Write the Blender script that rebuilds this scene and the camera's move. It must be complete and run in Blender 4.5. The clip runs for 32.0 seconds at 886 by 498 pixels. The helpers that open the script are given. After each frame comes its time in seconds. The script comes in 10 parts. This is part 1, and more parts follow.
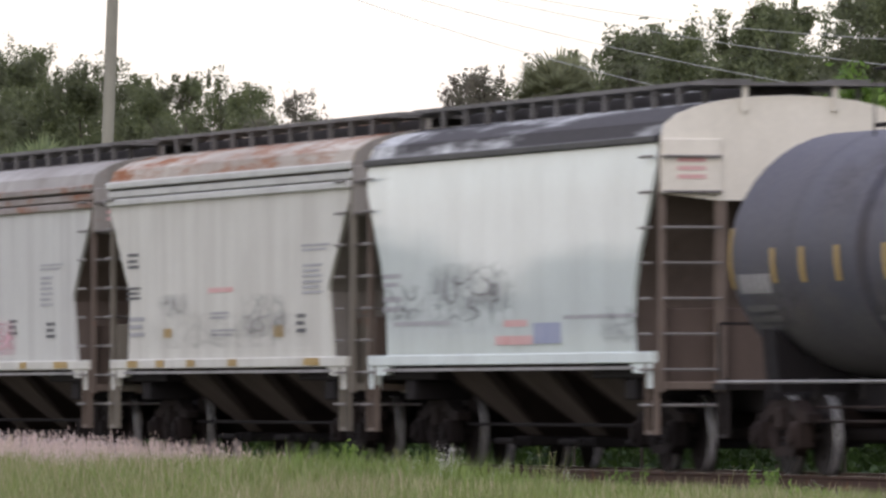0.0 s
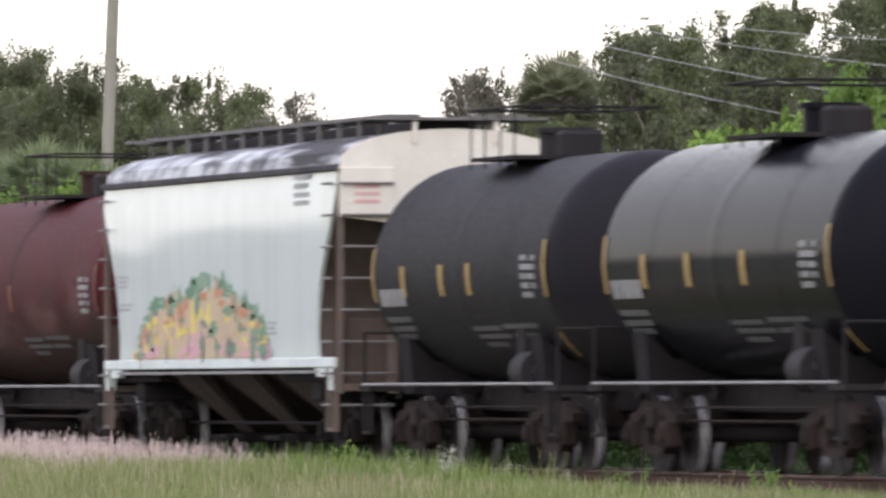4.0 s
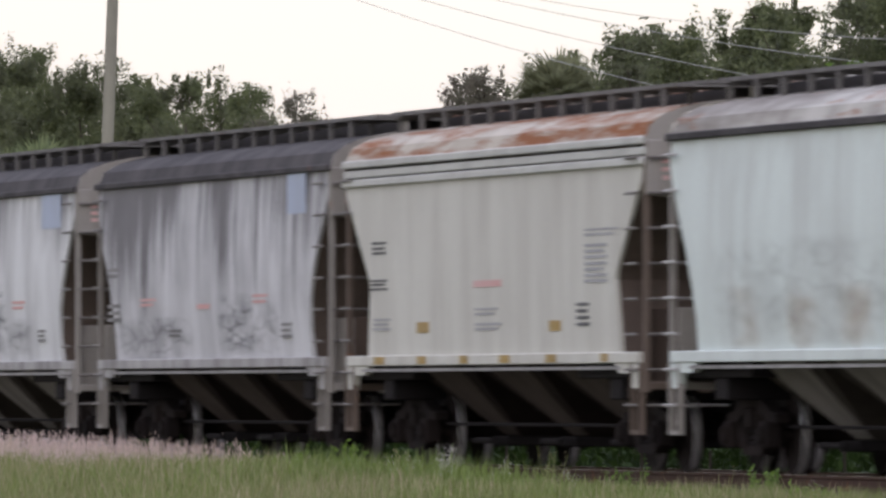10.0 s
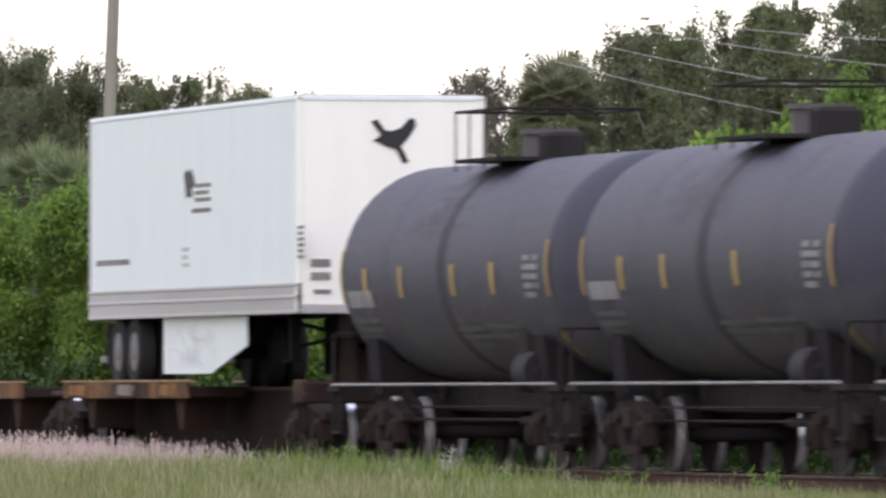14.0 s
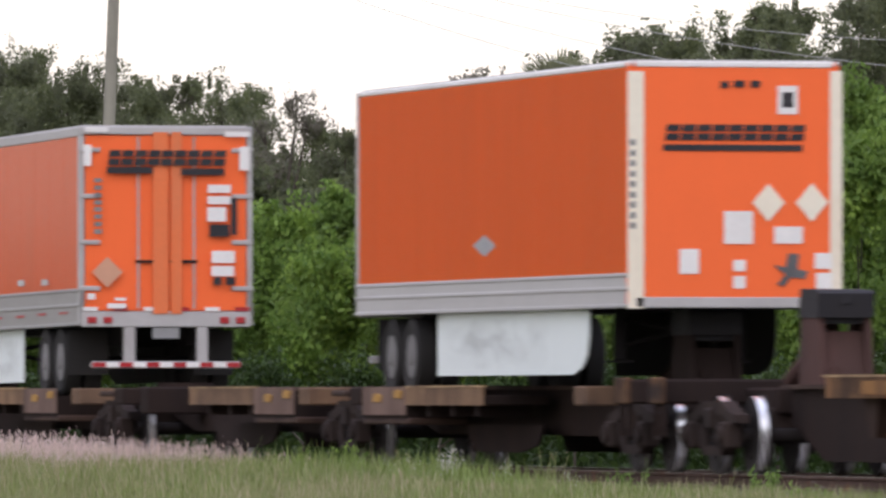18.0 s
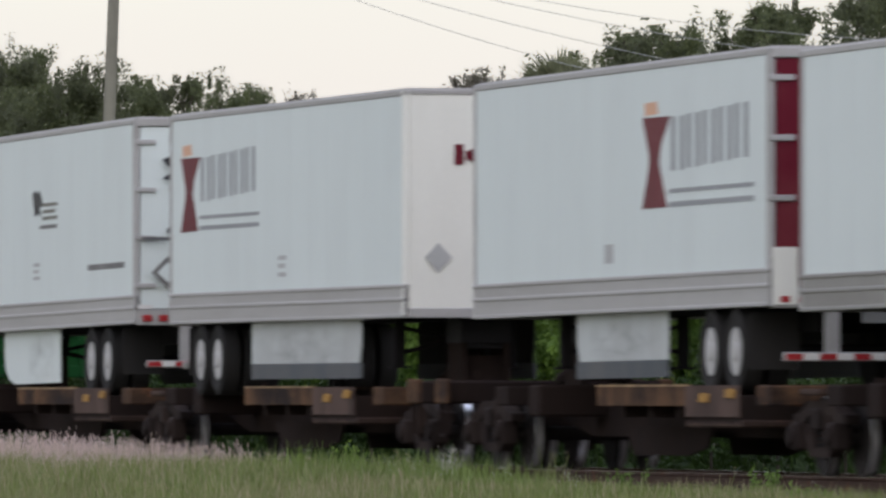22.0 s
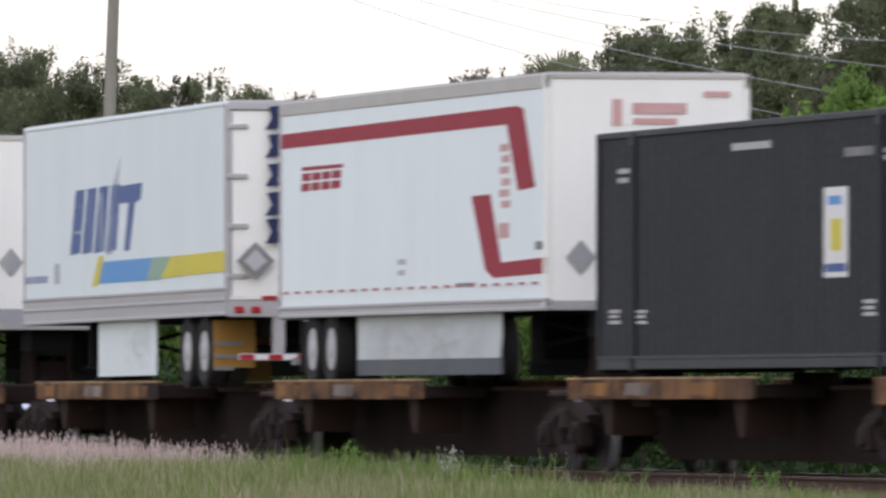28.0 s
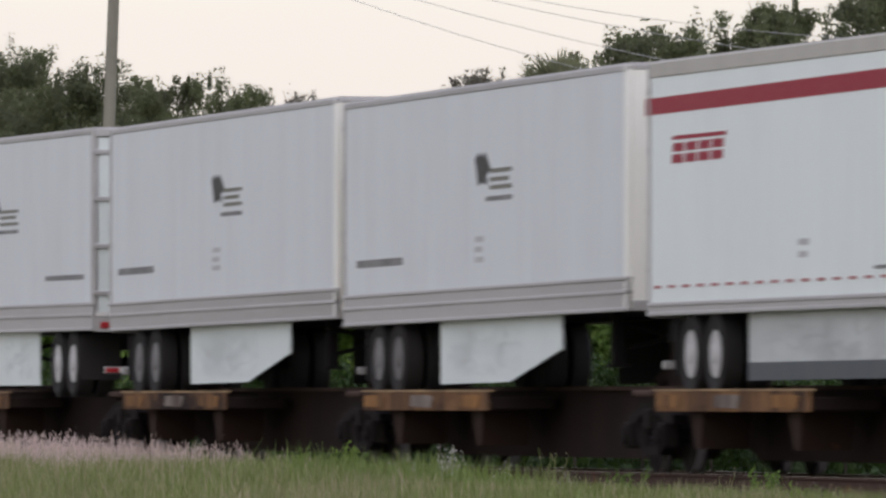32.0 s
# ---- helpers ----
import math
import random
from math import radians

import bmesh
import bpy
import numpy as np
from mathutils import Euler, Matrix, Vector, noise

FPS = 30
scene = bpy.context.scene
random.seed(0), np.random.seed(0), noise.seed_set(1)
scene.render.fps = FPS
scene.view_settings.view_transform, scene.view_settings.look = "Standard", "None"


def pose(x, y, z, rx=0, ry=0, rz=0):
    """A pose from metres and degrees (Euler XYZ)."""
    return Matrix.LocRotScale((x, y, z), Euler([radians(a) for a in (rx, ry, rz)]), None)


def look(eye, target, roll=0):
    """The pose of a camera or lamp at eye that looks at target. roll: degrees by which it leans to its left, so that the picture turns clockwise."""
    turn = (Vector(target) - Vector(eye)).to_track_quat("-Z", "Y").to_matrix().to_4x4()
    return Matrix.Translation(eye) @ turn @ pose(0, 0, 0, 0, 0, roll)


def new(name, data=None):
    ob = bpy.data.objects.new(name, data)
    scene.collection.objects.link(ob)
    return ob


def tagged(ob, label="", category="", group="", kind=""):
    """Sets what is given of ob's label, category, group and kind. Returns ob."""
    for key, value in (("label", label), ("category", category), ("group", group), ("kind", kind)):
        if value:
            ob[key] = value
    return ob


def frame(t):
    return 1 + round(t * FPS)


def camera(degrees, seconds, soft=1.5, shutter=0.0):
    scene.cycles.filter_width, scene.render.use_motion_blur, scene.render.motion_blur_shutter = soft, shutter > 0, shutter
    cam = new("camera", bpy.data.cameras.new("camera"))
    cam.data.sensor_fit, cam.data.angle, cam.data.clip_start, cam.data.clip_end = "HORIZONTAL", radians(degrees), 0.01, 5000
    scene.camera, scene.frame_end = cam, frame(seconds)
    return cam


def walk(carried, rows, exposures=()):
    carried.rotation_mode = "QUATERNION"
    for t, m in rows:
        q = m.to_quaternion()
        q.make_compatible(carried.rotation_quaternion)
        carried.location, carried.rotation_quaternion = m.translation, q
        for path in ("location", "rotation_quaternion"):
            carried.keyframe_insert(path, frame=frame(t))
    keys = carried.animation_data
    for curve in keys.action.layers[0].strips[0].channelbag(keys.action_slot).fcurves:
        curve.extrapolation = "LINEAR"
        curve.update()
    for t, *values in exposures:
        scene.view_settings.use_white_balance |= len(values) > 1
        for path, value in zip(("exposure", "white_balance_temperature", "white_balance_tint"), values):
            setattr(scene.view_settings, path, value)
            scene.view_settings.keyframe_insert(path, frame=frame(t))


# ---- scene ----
import itertools

# ---- camera: a long lens on a tripod south of the track, looking up the line ----
PITCH, YAW = 0.6754, 77.845
EYE = (0.0, -35.83, 0.8865)
SHAKE = (
    (0, -0.0076, -0.0038), (0.5, -0.0155, -0.0038), (1, -0.0076, 0), (1.5, 0, 0), (2, 0.0041, 0),
    (2.5, 0.0079, 0), (3, 0.0079, 0), (3.5, 0, 0), (5.5, -0.0076, -0.0038), (6, -0.0038, -0.0038),
    (6.5, 0.0041, 0), (7, 0.0041, 0), (7.5, -0.0038, -0.0041), (8, -0.0038, -0.0041), (8.5, 0, -0.0041),
    (9, 0, 0), (9.5, -0.0038, -0.0041), (10, -0.0076, -0.0038), (10.5, -0.0038, -0.0038), (11, -0.0041, 0),
    (11.5, -0.0076, -0.0038), (12, -0.0076, -0.0038), (12.5, 0, 0), (13, 0, 0), (13.5, -0.0038, 0),
    (14, -0.0038, 0), (14.5, 0, 0), (15, 0.0041, 0), (15.5, -0.0038, -0.0038), (17.5, -0.0076, 0),
    (18, -0.0038, 0), (18.5, 0.0041, 0), (19, 0, 0), (19.5, -0.0038, 0), (20, -0.0038, 0),
    (20.5, -0.0076, 0), (21, -0.0076, 0), (21.5, -0.0076, 0), (22, -0.0038, 0), (22.5, -0.0038, 0),
    (23, 0, 0), (23.5, -0.0038, 0), (24, -0.0041, 0), (24.5, -0.0038, 0), (25, 0, 0),
    (25.5, 0, 0), (27.5, 0, 0), (28, 0, 0), (28.5, 0, 0), (29, 0, 0),
    (29.5, 0, 0), (30, 0, -0.0038), (30.5, 0, 0), (31, 0, 0), (31.5, 0, 0),
    (32, 0, 0),
)
cam = camera(3.974, 32.0, soft=2.7, shutter=0.5)
walk(cam, [(t, pose(*EYE, 90 + PITCH + dp, 0, YAW + dy)) for t, dp, dy in SHAKE],
     exposures=[(0.0, -0.15, 6550, 13), (1.0, -0.18, 6700, 13), (2.2, 0.07, 6600, 13), (3.0, 0.39, 6500, 13), (4.5, 0.25, 6500, 13), (6.0, 0.15, 6550, 13), (6.6, 0.3, 6550, 13), (7.2, 0.1, 6500, 13), (8.0, -0.05, 6450, 13), (8.7, -0.18, 6430, 13), (9.0, -0.40, 6450, 13), (10.0, -0.34, 6500, 13), (11.0, -0.12, 6500, 13),
                (13.0, 0.25, 6450, 13), (14.0, 0.1, 6500, 13), (15.0, -0.05, 6700, 12), (16.0, -0.05, 6700, 12), (18.0, -0.09, 6500, 14), (19.0, -0.12, 6450, 14), (20.0, -0.25, 6400, 13), (21.0, -0.46, 6400, 10), (23.0, -0.56, 6420, 8), (24.0, -0.33, 6550, 11),
                (25.0, 0.25, 6500, 12), (26.5, 0.1, 6450, 12), (27.5, 0.0, 6400, 12), (28.0, -0.2, 6350, 12), (29.0, -0.48, 6430, 9), (30.0, -0.52, 6420, 9), (32.0, -0.56, 6550, 12)])

# ---- train: everything on it is placed by its place on the track at 25 s ----
SPEED = 19.703
MOVERS = []


def on_train(ob, s, y=0.0, z=0.0, ry=0.0):
    """Books a thing that rides along the track, at s metres when 25 s have gone."""
    MOVERS.append((ob, s, y, z, ry))
    ob.matrix_basis = pose(s - SPEED * 25, y, z, 0, ry, 0)
    return ob


# ---- sky and sun: thin bright overcast in the evening ----
world = bpy.data.worlds.new("sky")
scene.world = world
world.use_nodes = True
wn, wl = world.node_tree.nodes, world.node_tree.links
wn.clear()
w_out = wn.new("ShaderNodeOutputWorld")
w_add = wn.new("ShaderNodeAddShader")
w_sky = wn.new("ShaderNodeTexSky")
w_sky.sky_type, w_sky.sun_disc = "NISHITA", False
w_sky.sun_elevation, w_sky.sun_rotation = radians(38), radians(112.6)
w_b1 = wn.new("ShaderNodeBackground")
w_b1.inputs["Strength"].default_value = 0.05
w_b2 = wn.new("ShaderNodeBackground")
w_b2.inputs["Strength"].default_value = 1.0
w_tc = wn.new("ShaderNodeTexCoord")
w_map = wn.new("ShaderNodeMapping")
w_map.inputs["Scale"].default_value = (3.0, 3.0, 14.0)
w_noise = wn.new("ShaderNodeTexNoise")
w_noise.inputs["Scale"].default_value = 1.6
w_noise.inputs["Detail"].default_value = 3.0
w_ramp = wn.new("ShaderNodeValToRGB")
w_ramp.color_ramp.elements[0].position, w_ramp.color_ramp.elements[0].color = 0.35, (1.06, 0.955, 0.94, 1)
w_ramp.color_ramp.elements[1].position, w_ramp.color_ramp.elements[1].color = 0.65, (1.09, 1.018, 0.952, 1)
wl.new(w_tc.outputs["Generated"], w_map.inputs["Vector"])
wl.new(w_map.outputs["Vector"], w_noise.inputs["Vector"])
w_low = wn.new("ShaderNodeMapRange")
w_low.inputs["From Min"].default_value, w_low.inputs["From Max"].default_value = 0.012, 0.05
w_low.inputs["To Min"].default_value, w_low.inputs["To Max"].default_value = -0.2, 0.2
w_sum = wn.new("ShaderNodeMath")
wl.new(w_low.outputs["Result"], w_sum.inputs[0])
wl.new(w_noise.outputs["Fac"], w_sum.inputs[1])
wl.new(w_sum.outputs[0], w_ramp.inputs["Fac"])
w_sep = wn.new("ShaderNodeSeparateXYZ")
w_rise = wn.new("ShaderNodeMapRange")
w_rise.inputs["From Min"].default_value, w_rise.inputs["From Max"].default_value = 0.06, 1.0
w_mix = wn.new("ShaderNodeMix")
w_mix.data_type = "RGBA"
w_mix.inputs[7].default_value = (1.35, 1.44, 1.90, 1)
wl.new(w_tc.outputs["Generated"], w_sep.inputs[0])
wl.new(w_sep.outputs["Z"], w_rise.inputs["Value"])
wl.new(w_sep.outputs["Z"], w_low.inputs["Value"])
wl.new(w_rise.outputs["Result"], w_mix.inputs[0])
wl.new(w_ramp.outputs["Color"], w_mix.inputs[6])
wl.new(w_mix.outputs[2], w_b2.inputs["Color"])
wl.new(w_sky.outputs["Color"], w_b1.inputs["Color"])
wl.new(w_b1.outputs["Background"], w_add.inputs[0])
wl.new(w_b2.outputs["Background"], w_add.inputs[1])
wl.new(w_add.outputs["Shader"], w_out.inputs["Surface"])

sun = new("sun", bpy.data.lights.new("sun", "SUN"))
sun.data.energy, sun.data.angle, sun.data.color = 0.8, radians(60), (1.0, 0.95, 0.88)
sun.matrix_basis = look((60, -25, 51), (0, 0, 0))

# ---- mesh tools ----
class Mb:
    """Collects boxes, rods, prisms and sheets into one mesh."""

    def __init__(self):
        self.v, self.f = [], []

    def add(self, verts, faces):
        n = len(self.v)
        self.v += [tuple(p) for p in verts]
        self.f += [tuple(i + n for i in q) for q in faces]
        return self

    def box(self, x0, x1, y0, y1, z0, z1, b=0.0, m=None):
        if b <= 0:
            vs = [(x, y, z) for x in (x0, x1) for y in (y0, y1) for z in (z0, z1)]
            fs = [(0, 1, 3, 2), (4, 6, 7, 5), (0, 4, 5, 1), (2, 3, 7, 6), (0, 2, 6, 4), (1, 5, 7, 3)]
        else:
            lo, hi = (x0, y0, z0), (x1, y1, z1)
            vs, at = [], {}
            for c in [(i, j, k) for i in (0, 1) for j in (0, 1) for k in (0, 1)]:
                for a in range(3):
                    p = []
                    for d in range(3):
                        edge = hi[d] if c[d] else lo[d]
                        p.append(edge if d == a else edge + (-b if c[d] else b))
                    at[c, a] = len(vs)
                    vs.append(tuple(p))
            fs = []
            for a in range(3):
                o = [d for d in range(3) if d != a]
                for s in (0, 1):
                    ring = []
                    for i, j in ((0, 0), (1, 0), (1, 1), (0, 1)):
                        c = [0, 0, 0]
                        c[a], c[o[0]], c[o[1]] = s, i, j
                        ring.append(at[tuple(c), a])
                    fs.append(tuple(ring))
                for i in (0, 1):
                    for j in (0, 1):
                        c0, c1 = [0, 0, 0], [0, 0, 0]
                        c0[o[0]] = c1[o[0]] = i
                        c0[o[1]] = c1[o[1]] = j
                        c1[a] = 1
                        c0, c1 = tuple(c0), tuple(c1)
                        fs.append((at[c0, o[0]], at[c1, o[0]], at[c1, o[1]], at[c0, o[1]]))
            for c in [(i, j, k) for i in (0, 1) for j in (0, 1) for k in (0, 1)]:
                fs.append((at[c, 0], at[c, 1], at[c, 2]))
        if m is not None:
            vs = [m @ Vector(p) for p in vs]
        return self.add(vs, fs)

    def rod(self, a, b, r, n=8, r2=None):
        a, b = Vector(a), Vector(b)
        r2 = r if r2 is None else r2
        d = (b - a).normalized()
        u = d.cross(Vector((0, 0, 1)) if abs(d.z) < 0.9 else Vector((1, 0, 0))).normalized()
        w = d.cross(u)
        vs = []
        for p, rr in ((a, r), (b, r2)):
            vs += [p + (u * math.cos(k * math.tau / n) + w * math.sin(k * math.tau / n)) * rr for k in range(n)]
        fs = [(k, (k + 1) % n, n + (k + 1) % n, n + k) for k in range(n)]
        fs += [tuple(range(n - 1, -1, -1)), tuple(range(n, 2 * n))]
        return self.add(vs, fs)

    def prism(self, pts, axis, lo, hi):
        """A flat outline, pushed along an axis: 0 takes (y, z), 1 takes (x, z), 2 takes (x, y)."""
        n = len(pts)
        vs = []
        for s in (lo, hi):
            for p, q in pts:
                vs.append([(s, p, q), (p, s, q), (p, q, s)][axis])
        fs = [(k, (k + 1) % n, n + (k + 1) % n, n + k) for k in range(n)]
        fs += [tuple(range(n - 1, -1, -1)), tuple(range(n, 2 * n))]
        return self.add(vs, fs)

    def rings(self, rings, closed=True, caps=True):
        n = len(rings[0])
        vs = [p for r in rings for p in r]
        fs = []
        for k in range(len(rings) - 1):
            for i in range(n if closed else n - 1):
                j = (i + 1) % n
                fs.append((k * n + i, k * n + j, (k + 1) * n + j, (k + 1) * n + i))
        if caps:
            fs += [tuple(range(n - 1, -1, -1)), tuple(range((len(rings) - 1) * n, len(rings) * n))]
        return self.add(vs, fs)

    def mesh(self, name, smooth=False, angle=0.6):
        me = bpy.data.meshes.new(name)
        me.from_pydata(self.v, [], self.f)
        bm = bmesh.new()
        bm.from_mesh(me)
        bmesh.ops.recalc_face_normals(bm, faces=bm.faces)
        if smooth:
            for f in bm.faces:
                f.smooth = True
            for e in bm.edges:
                if len(e.link_faces) == 2 and e.calc_face_angle(0) > angle:
                    e.smooth = False
        bm.to_mesh(me)
        bm.free()
        me.materials.append(None)
        return me


KEPT = {}


def kept(key, make, smooth=False):
    """One mesh for all alike parts."""
    if key not in KEPT:
        KEPT[key] = make().mesh(key, smooth)
    return KEPT[key]


def part(name, me, mat, parent, m=None, label=""):
    """Links a mesh as one part under a thing, with a material of its own."""
    ob = new(name, me)
    ob.parent = parent
    if m is not None:
        ob.matrix_basis = m
    ob.material_slots[0].link = "OBJECT"
    ob.material_slots[0].material = mat
    if label:
        tagged(ob, label)
    return ob


def thing(name, label, category, group=""):
    return tagged(new(name), label, category, group)


def lone(name, me, mat, label, category="", group="", kind=""):
    ob = new(name, me)
    ob.material_slots[0].link = "OBJECT"
    ob.material_slots[0].material = mat
    return tagged(ob, label, category, group, kind)


# ---- materials ----
def nodes_of(name):
    mat = bpy.data.materials.new(name)
    mat.use_nodes = True
    nt = mat.node_tree
    return mat, nt, nt.nodes["Principled BSDF"]


def noise_node(nt, vec, scale, detail=4.0, rough=0.6):
    n = nt.nodes.new("ShaderNodeTexNoise")
    n.inputs["Scale"].default_value, n.inputs["Detail"].default_value = scale, detail
    n.inputs["Roughness"].default_value = rough
    nt.links.new(vec, n.inputs["Vector"])
    return n.outputs["Fac"]


def ramp_node(nt, fac, lo, hi, a=0.0, b=1.0):
    n = nt.nodes.new("ShaderNodeMapRange")
    for k, x in zip(("From Min", "From Max", "To Min", "To Max"), (lo, hi, a, b)):
        n.inputs[k].default_value = x
    nt.links.new(fac, n.inputs["Value"])
    return n.outputs["Result"]


def mix_node(nt, fac, a, b, kind="MIX"):
    n = nt.nodes.new("ShaderNodeMix")
    n.data_type, n.blend_type = "RGBA", kind
    for sock, val in ((n.inputs[0], fac), (n.inputs[6], a), (n.inputs[7], b)):
        if isinstance(val, (int, float)):
            sock.default_value = val
        elif isinstance(val, tuple):
            sock.default_value = (*val, 1.0)
        else:
            nt.links.new(val, sock)
    return n.outputs[2]


def math_node(nt, op, a, b):
    n = nt.nodes.new("ShaderNodeMath")
    n.operation = op
    for sock, val in zip(n.inputs, (a, b)):
        if isinstance(val, (int, float)):
            sock.default_value = val
        else:
            nt.links.new(val, sock)
    return n.outputs[0]


def coords(nt, scale=(1, 1, 1), shift=40.0):
    """Object coordinates, shifted for each object by its own random number."""
    tc = nt.nodes.new("ShaderNodeTexCoord")
    info = nt.nodes.new("ShaderNodeObjectInfo")
    mul = math_node(nt, "MULTIPLY", info.outputs["Random"], shift)
    add = nt.nodes.new("ShaderNodeVectorMath")
    nt.links.new(tc.outputs["Object"], add.inputs[0])
    nt.links.new(mul, add.inputs[1])
    mp = nt.nodes.new("ShaderNodeMapping")
    mp.inputs["Scale"].default_value = scale
    nt.links.new(add.outputs[0], mp.inputs["Vector"])
    return mp.outputs["Vector"], tc.outputs["Object"]


def paint(name, base, rough=0.5, dirt=0.35, dirt_col=(0.07, 0.06, 0.05), run=0.5, rust=0.0,
          metal=0.0, top=None, bump=0.15, spec=0.12, blotch=0.25, grain=0.13, lay=(1, 1, 1), coat=0.0, mud_bounce=None, coat_rough=0.03):
    """Painted sheet metal: fine grain, blotches, runs of dirt down the sheet, rust spots.
    top: (z from, z to) between which soot runs down from the roof edge; lay: stretch of the rust and
    blotches; coat: weight of a clear glossy coat; mud_bounce: (z, colour) up to which a muddy splash from below, or
    that and painted ground bounce, reaches."""
    mat, nt, bsdf = nodes_of(name)
    v_run, obj = coords(nt, (1.05, 1.05, 0.12))
    v_any, _ = coords(nt)
    v_lay, _ = coords(nt, lay)
    streak = ramp_node(nt, noise_node(nt, v_run, 1.3, 5.0, 0.65), 0.42, 0.72)
    blot = ramp_node(nt, noise_node(nt, v_lay, 0.55, 5.0, 0.6), 0.45, 0.75)
    fine = noise_node(nt, v_any, 14.0, 4.0, 0.7)
    lighter = tuple(min(1.0, c * (1 + grain * 0.8)) for c in base)
    darker = tuple(c * (1 - grain) for c in base)
    col = mix_node(nt, fine, darker, lighter)
    col = mix_node(nt, math_node(nt, "MULTIPLY", blot, blotch), col, dirt_col)
    amount = math_node(nt, "MULTIPLY", streak, run)
    if top:
        sep = nt.nodes.new("ShaderNodeSeparateXYZ")
        nt.links.new(obj, sep.inputs[0])
        v_top, _ = coords(nt, (2.2, 2.2, 0.14))
        v_big, _ = coords(nt, (0.42, 0.42, 0.25))
        mixed = math_node(nt, "ADD", math_node(nt, "MULTIPLY", noise_node(nt, v_top, 1.5, 5.0, 0.65), 0.5), math_node(nt, "MULTIPLY", noise_node(nt, v_big, 1.0, 3.0, 0.5), 0.5))
        reach = ramp_node(nt, mixed, 0.38, 0.61, top[1] - 0.10, top[0])
        soot = nt.nodes.new("ShaderNodeMapRange")
        nt.links.new(sep.outputs["Z"], soot.inputs["Value"])
        nt.links.new(reach, soot.inputs["From Min"])
        nt.links.new(math_node(nt, "ADD", reach, 1.25), soot.inputs["From Max"])
        amount = math_node(nt, "MAXIMUM", amount, math_node(nt, "MULTIPLY", soot.outputs["Result"], 0.85))
    col = mix_node(nt, math_node(nt, "MULTIPLY", amount, dirt / 0.35), col, dirt_col)
    if mud_bounce:
        sep_m = nt.nodes.new("ShaderNodeSeparateXYZ")
        nt.links.new(obj, sep_m.inputs[0])
        v_mud, _ = coords(nt, (0.5, 0.5, 1.2))
        rise = math_node(nt, "ADD", sep_m.outputs["Z"], ramp_node(nt, noise_node(nt, v_mud, 1.6, 6.0, 0.65), 0.3, 0.7, -0.45, 0.45))
        col = mix_node(nt, ramp_node(nt, rise, mud_bounce[0] - 0.55, mud_bounce[0] + 0.35, 0.8, 0.0), col, mud_bounce[1])
    if rust > 0:
        spots = ramp_node(nt, noise_node(nt, v_lay, 1.9, 6.0, 0.7), 0.68 - 0.25 * rust, 0.80 - 0.2 * rust)
        col = mix_node(nt, spots, col, (0.23, 0.09, 0.04))
    nt.links.new(col, bsdf.inputs["Base Color"])
    nt.links.new(ramp_node(nt, fine, 0.2, 0.8, max(0.05, rough - 0.1), min(1, rough + 0.15)), bsdf.inputs["Roughness"])
    bsdf.inputs["Metallic"].default_value = metal
    bsdf.inputs["Specular IOR Level"].default_value = spec
    bsdf.inputs["Coat Weight"].default_value, bsdf.inputs["Coat Roughness"].default_value = coat, coat_rough
    if bump > 0:
        bp = nt.nodes.new("ShaderNodeBump")
        bp.inputs["Strength"].default_value = bump
        bp.inputs["Distance"].default_value = 0.02
        height = noise_node(nt, v_any, 3.0, 4.0, 0.55)
        nt.links.new(height, bp.inputs["Height"])
        nt.links.new(bp.outputs["Normal"], bsdf.inputs["Normal"])
    return mat


def leafy(name, lo, hi, rough=0.55, trans=0.25, cast=None, wide=0.8):
    """Leaves and blades: the colour goes from one to the other leaf by leaf."""
    mat, nt, bsdf = nodes_of(name)
    geo = nt.nodes.new("ShaderNodeNewGeometry")
    v, _ = coords(nt)
    patch = ramp_node(nt, noise_node(nt, v, 1.7, 4.0, 0.7), 0.36, 0.66)
    f = math_node(nt, "ADD", math_node(nt, "MULTIPLY", geo.outputs["Random Per Island"], 0.55), math_node(nt, "MULTIPLY", patch, 0.45))
    col = mix_node(nt, f, lo, hi)
    if cast:
        col = mix_node(nt, ramp_node(nt, noise_node(nt, v, wide, 3.0, 0.6), 0.42, 0.64, 0.0, 0.85), col, cast)
    nt.links.new(col, bsdf.inputs["Base Color"])
    bsdf.inputs["Roughness"].default_value = rough
    bsdf.inputs["Specular IOR Level"].default_value = 0.25
    if trans > 0:
        tr = nt.nodes.new("ShaderNodeBsdfTranslucent")
        nt.links.new(col, tr.inputs["Color"])
        mx = nt.nodes.new("ShaderNodeMixShader")
        mx.inputs[0].default_value = trans
        nt.links.new(bsdf.outputs[0], mx.inputs[1])
        nt.links.new(tr.outputs[0], mx.inputs[2])
        nt.links.new(mx.outputs[0], nt.nodes["Material Output"].inputs["Surface"])
    return mat


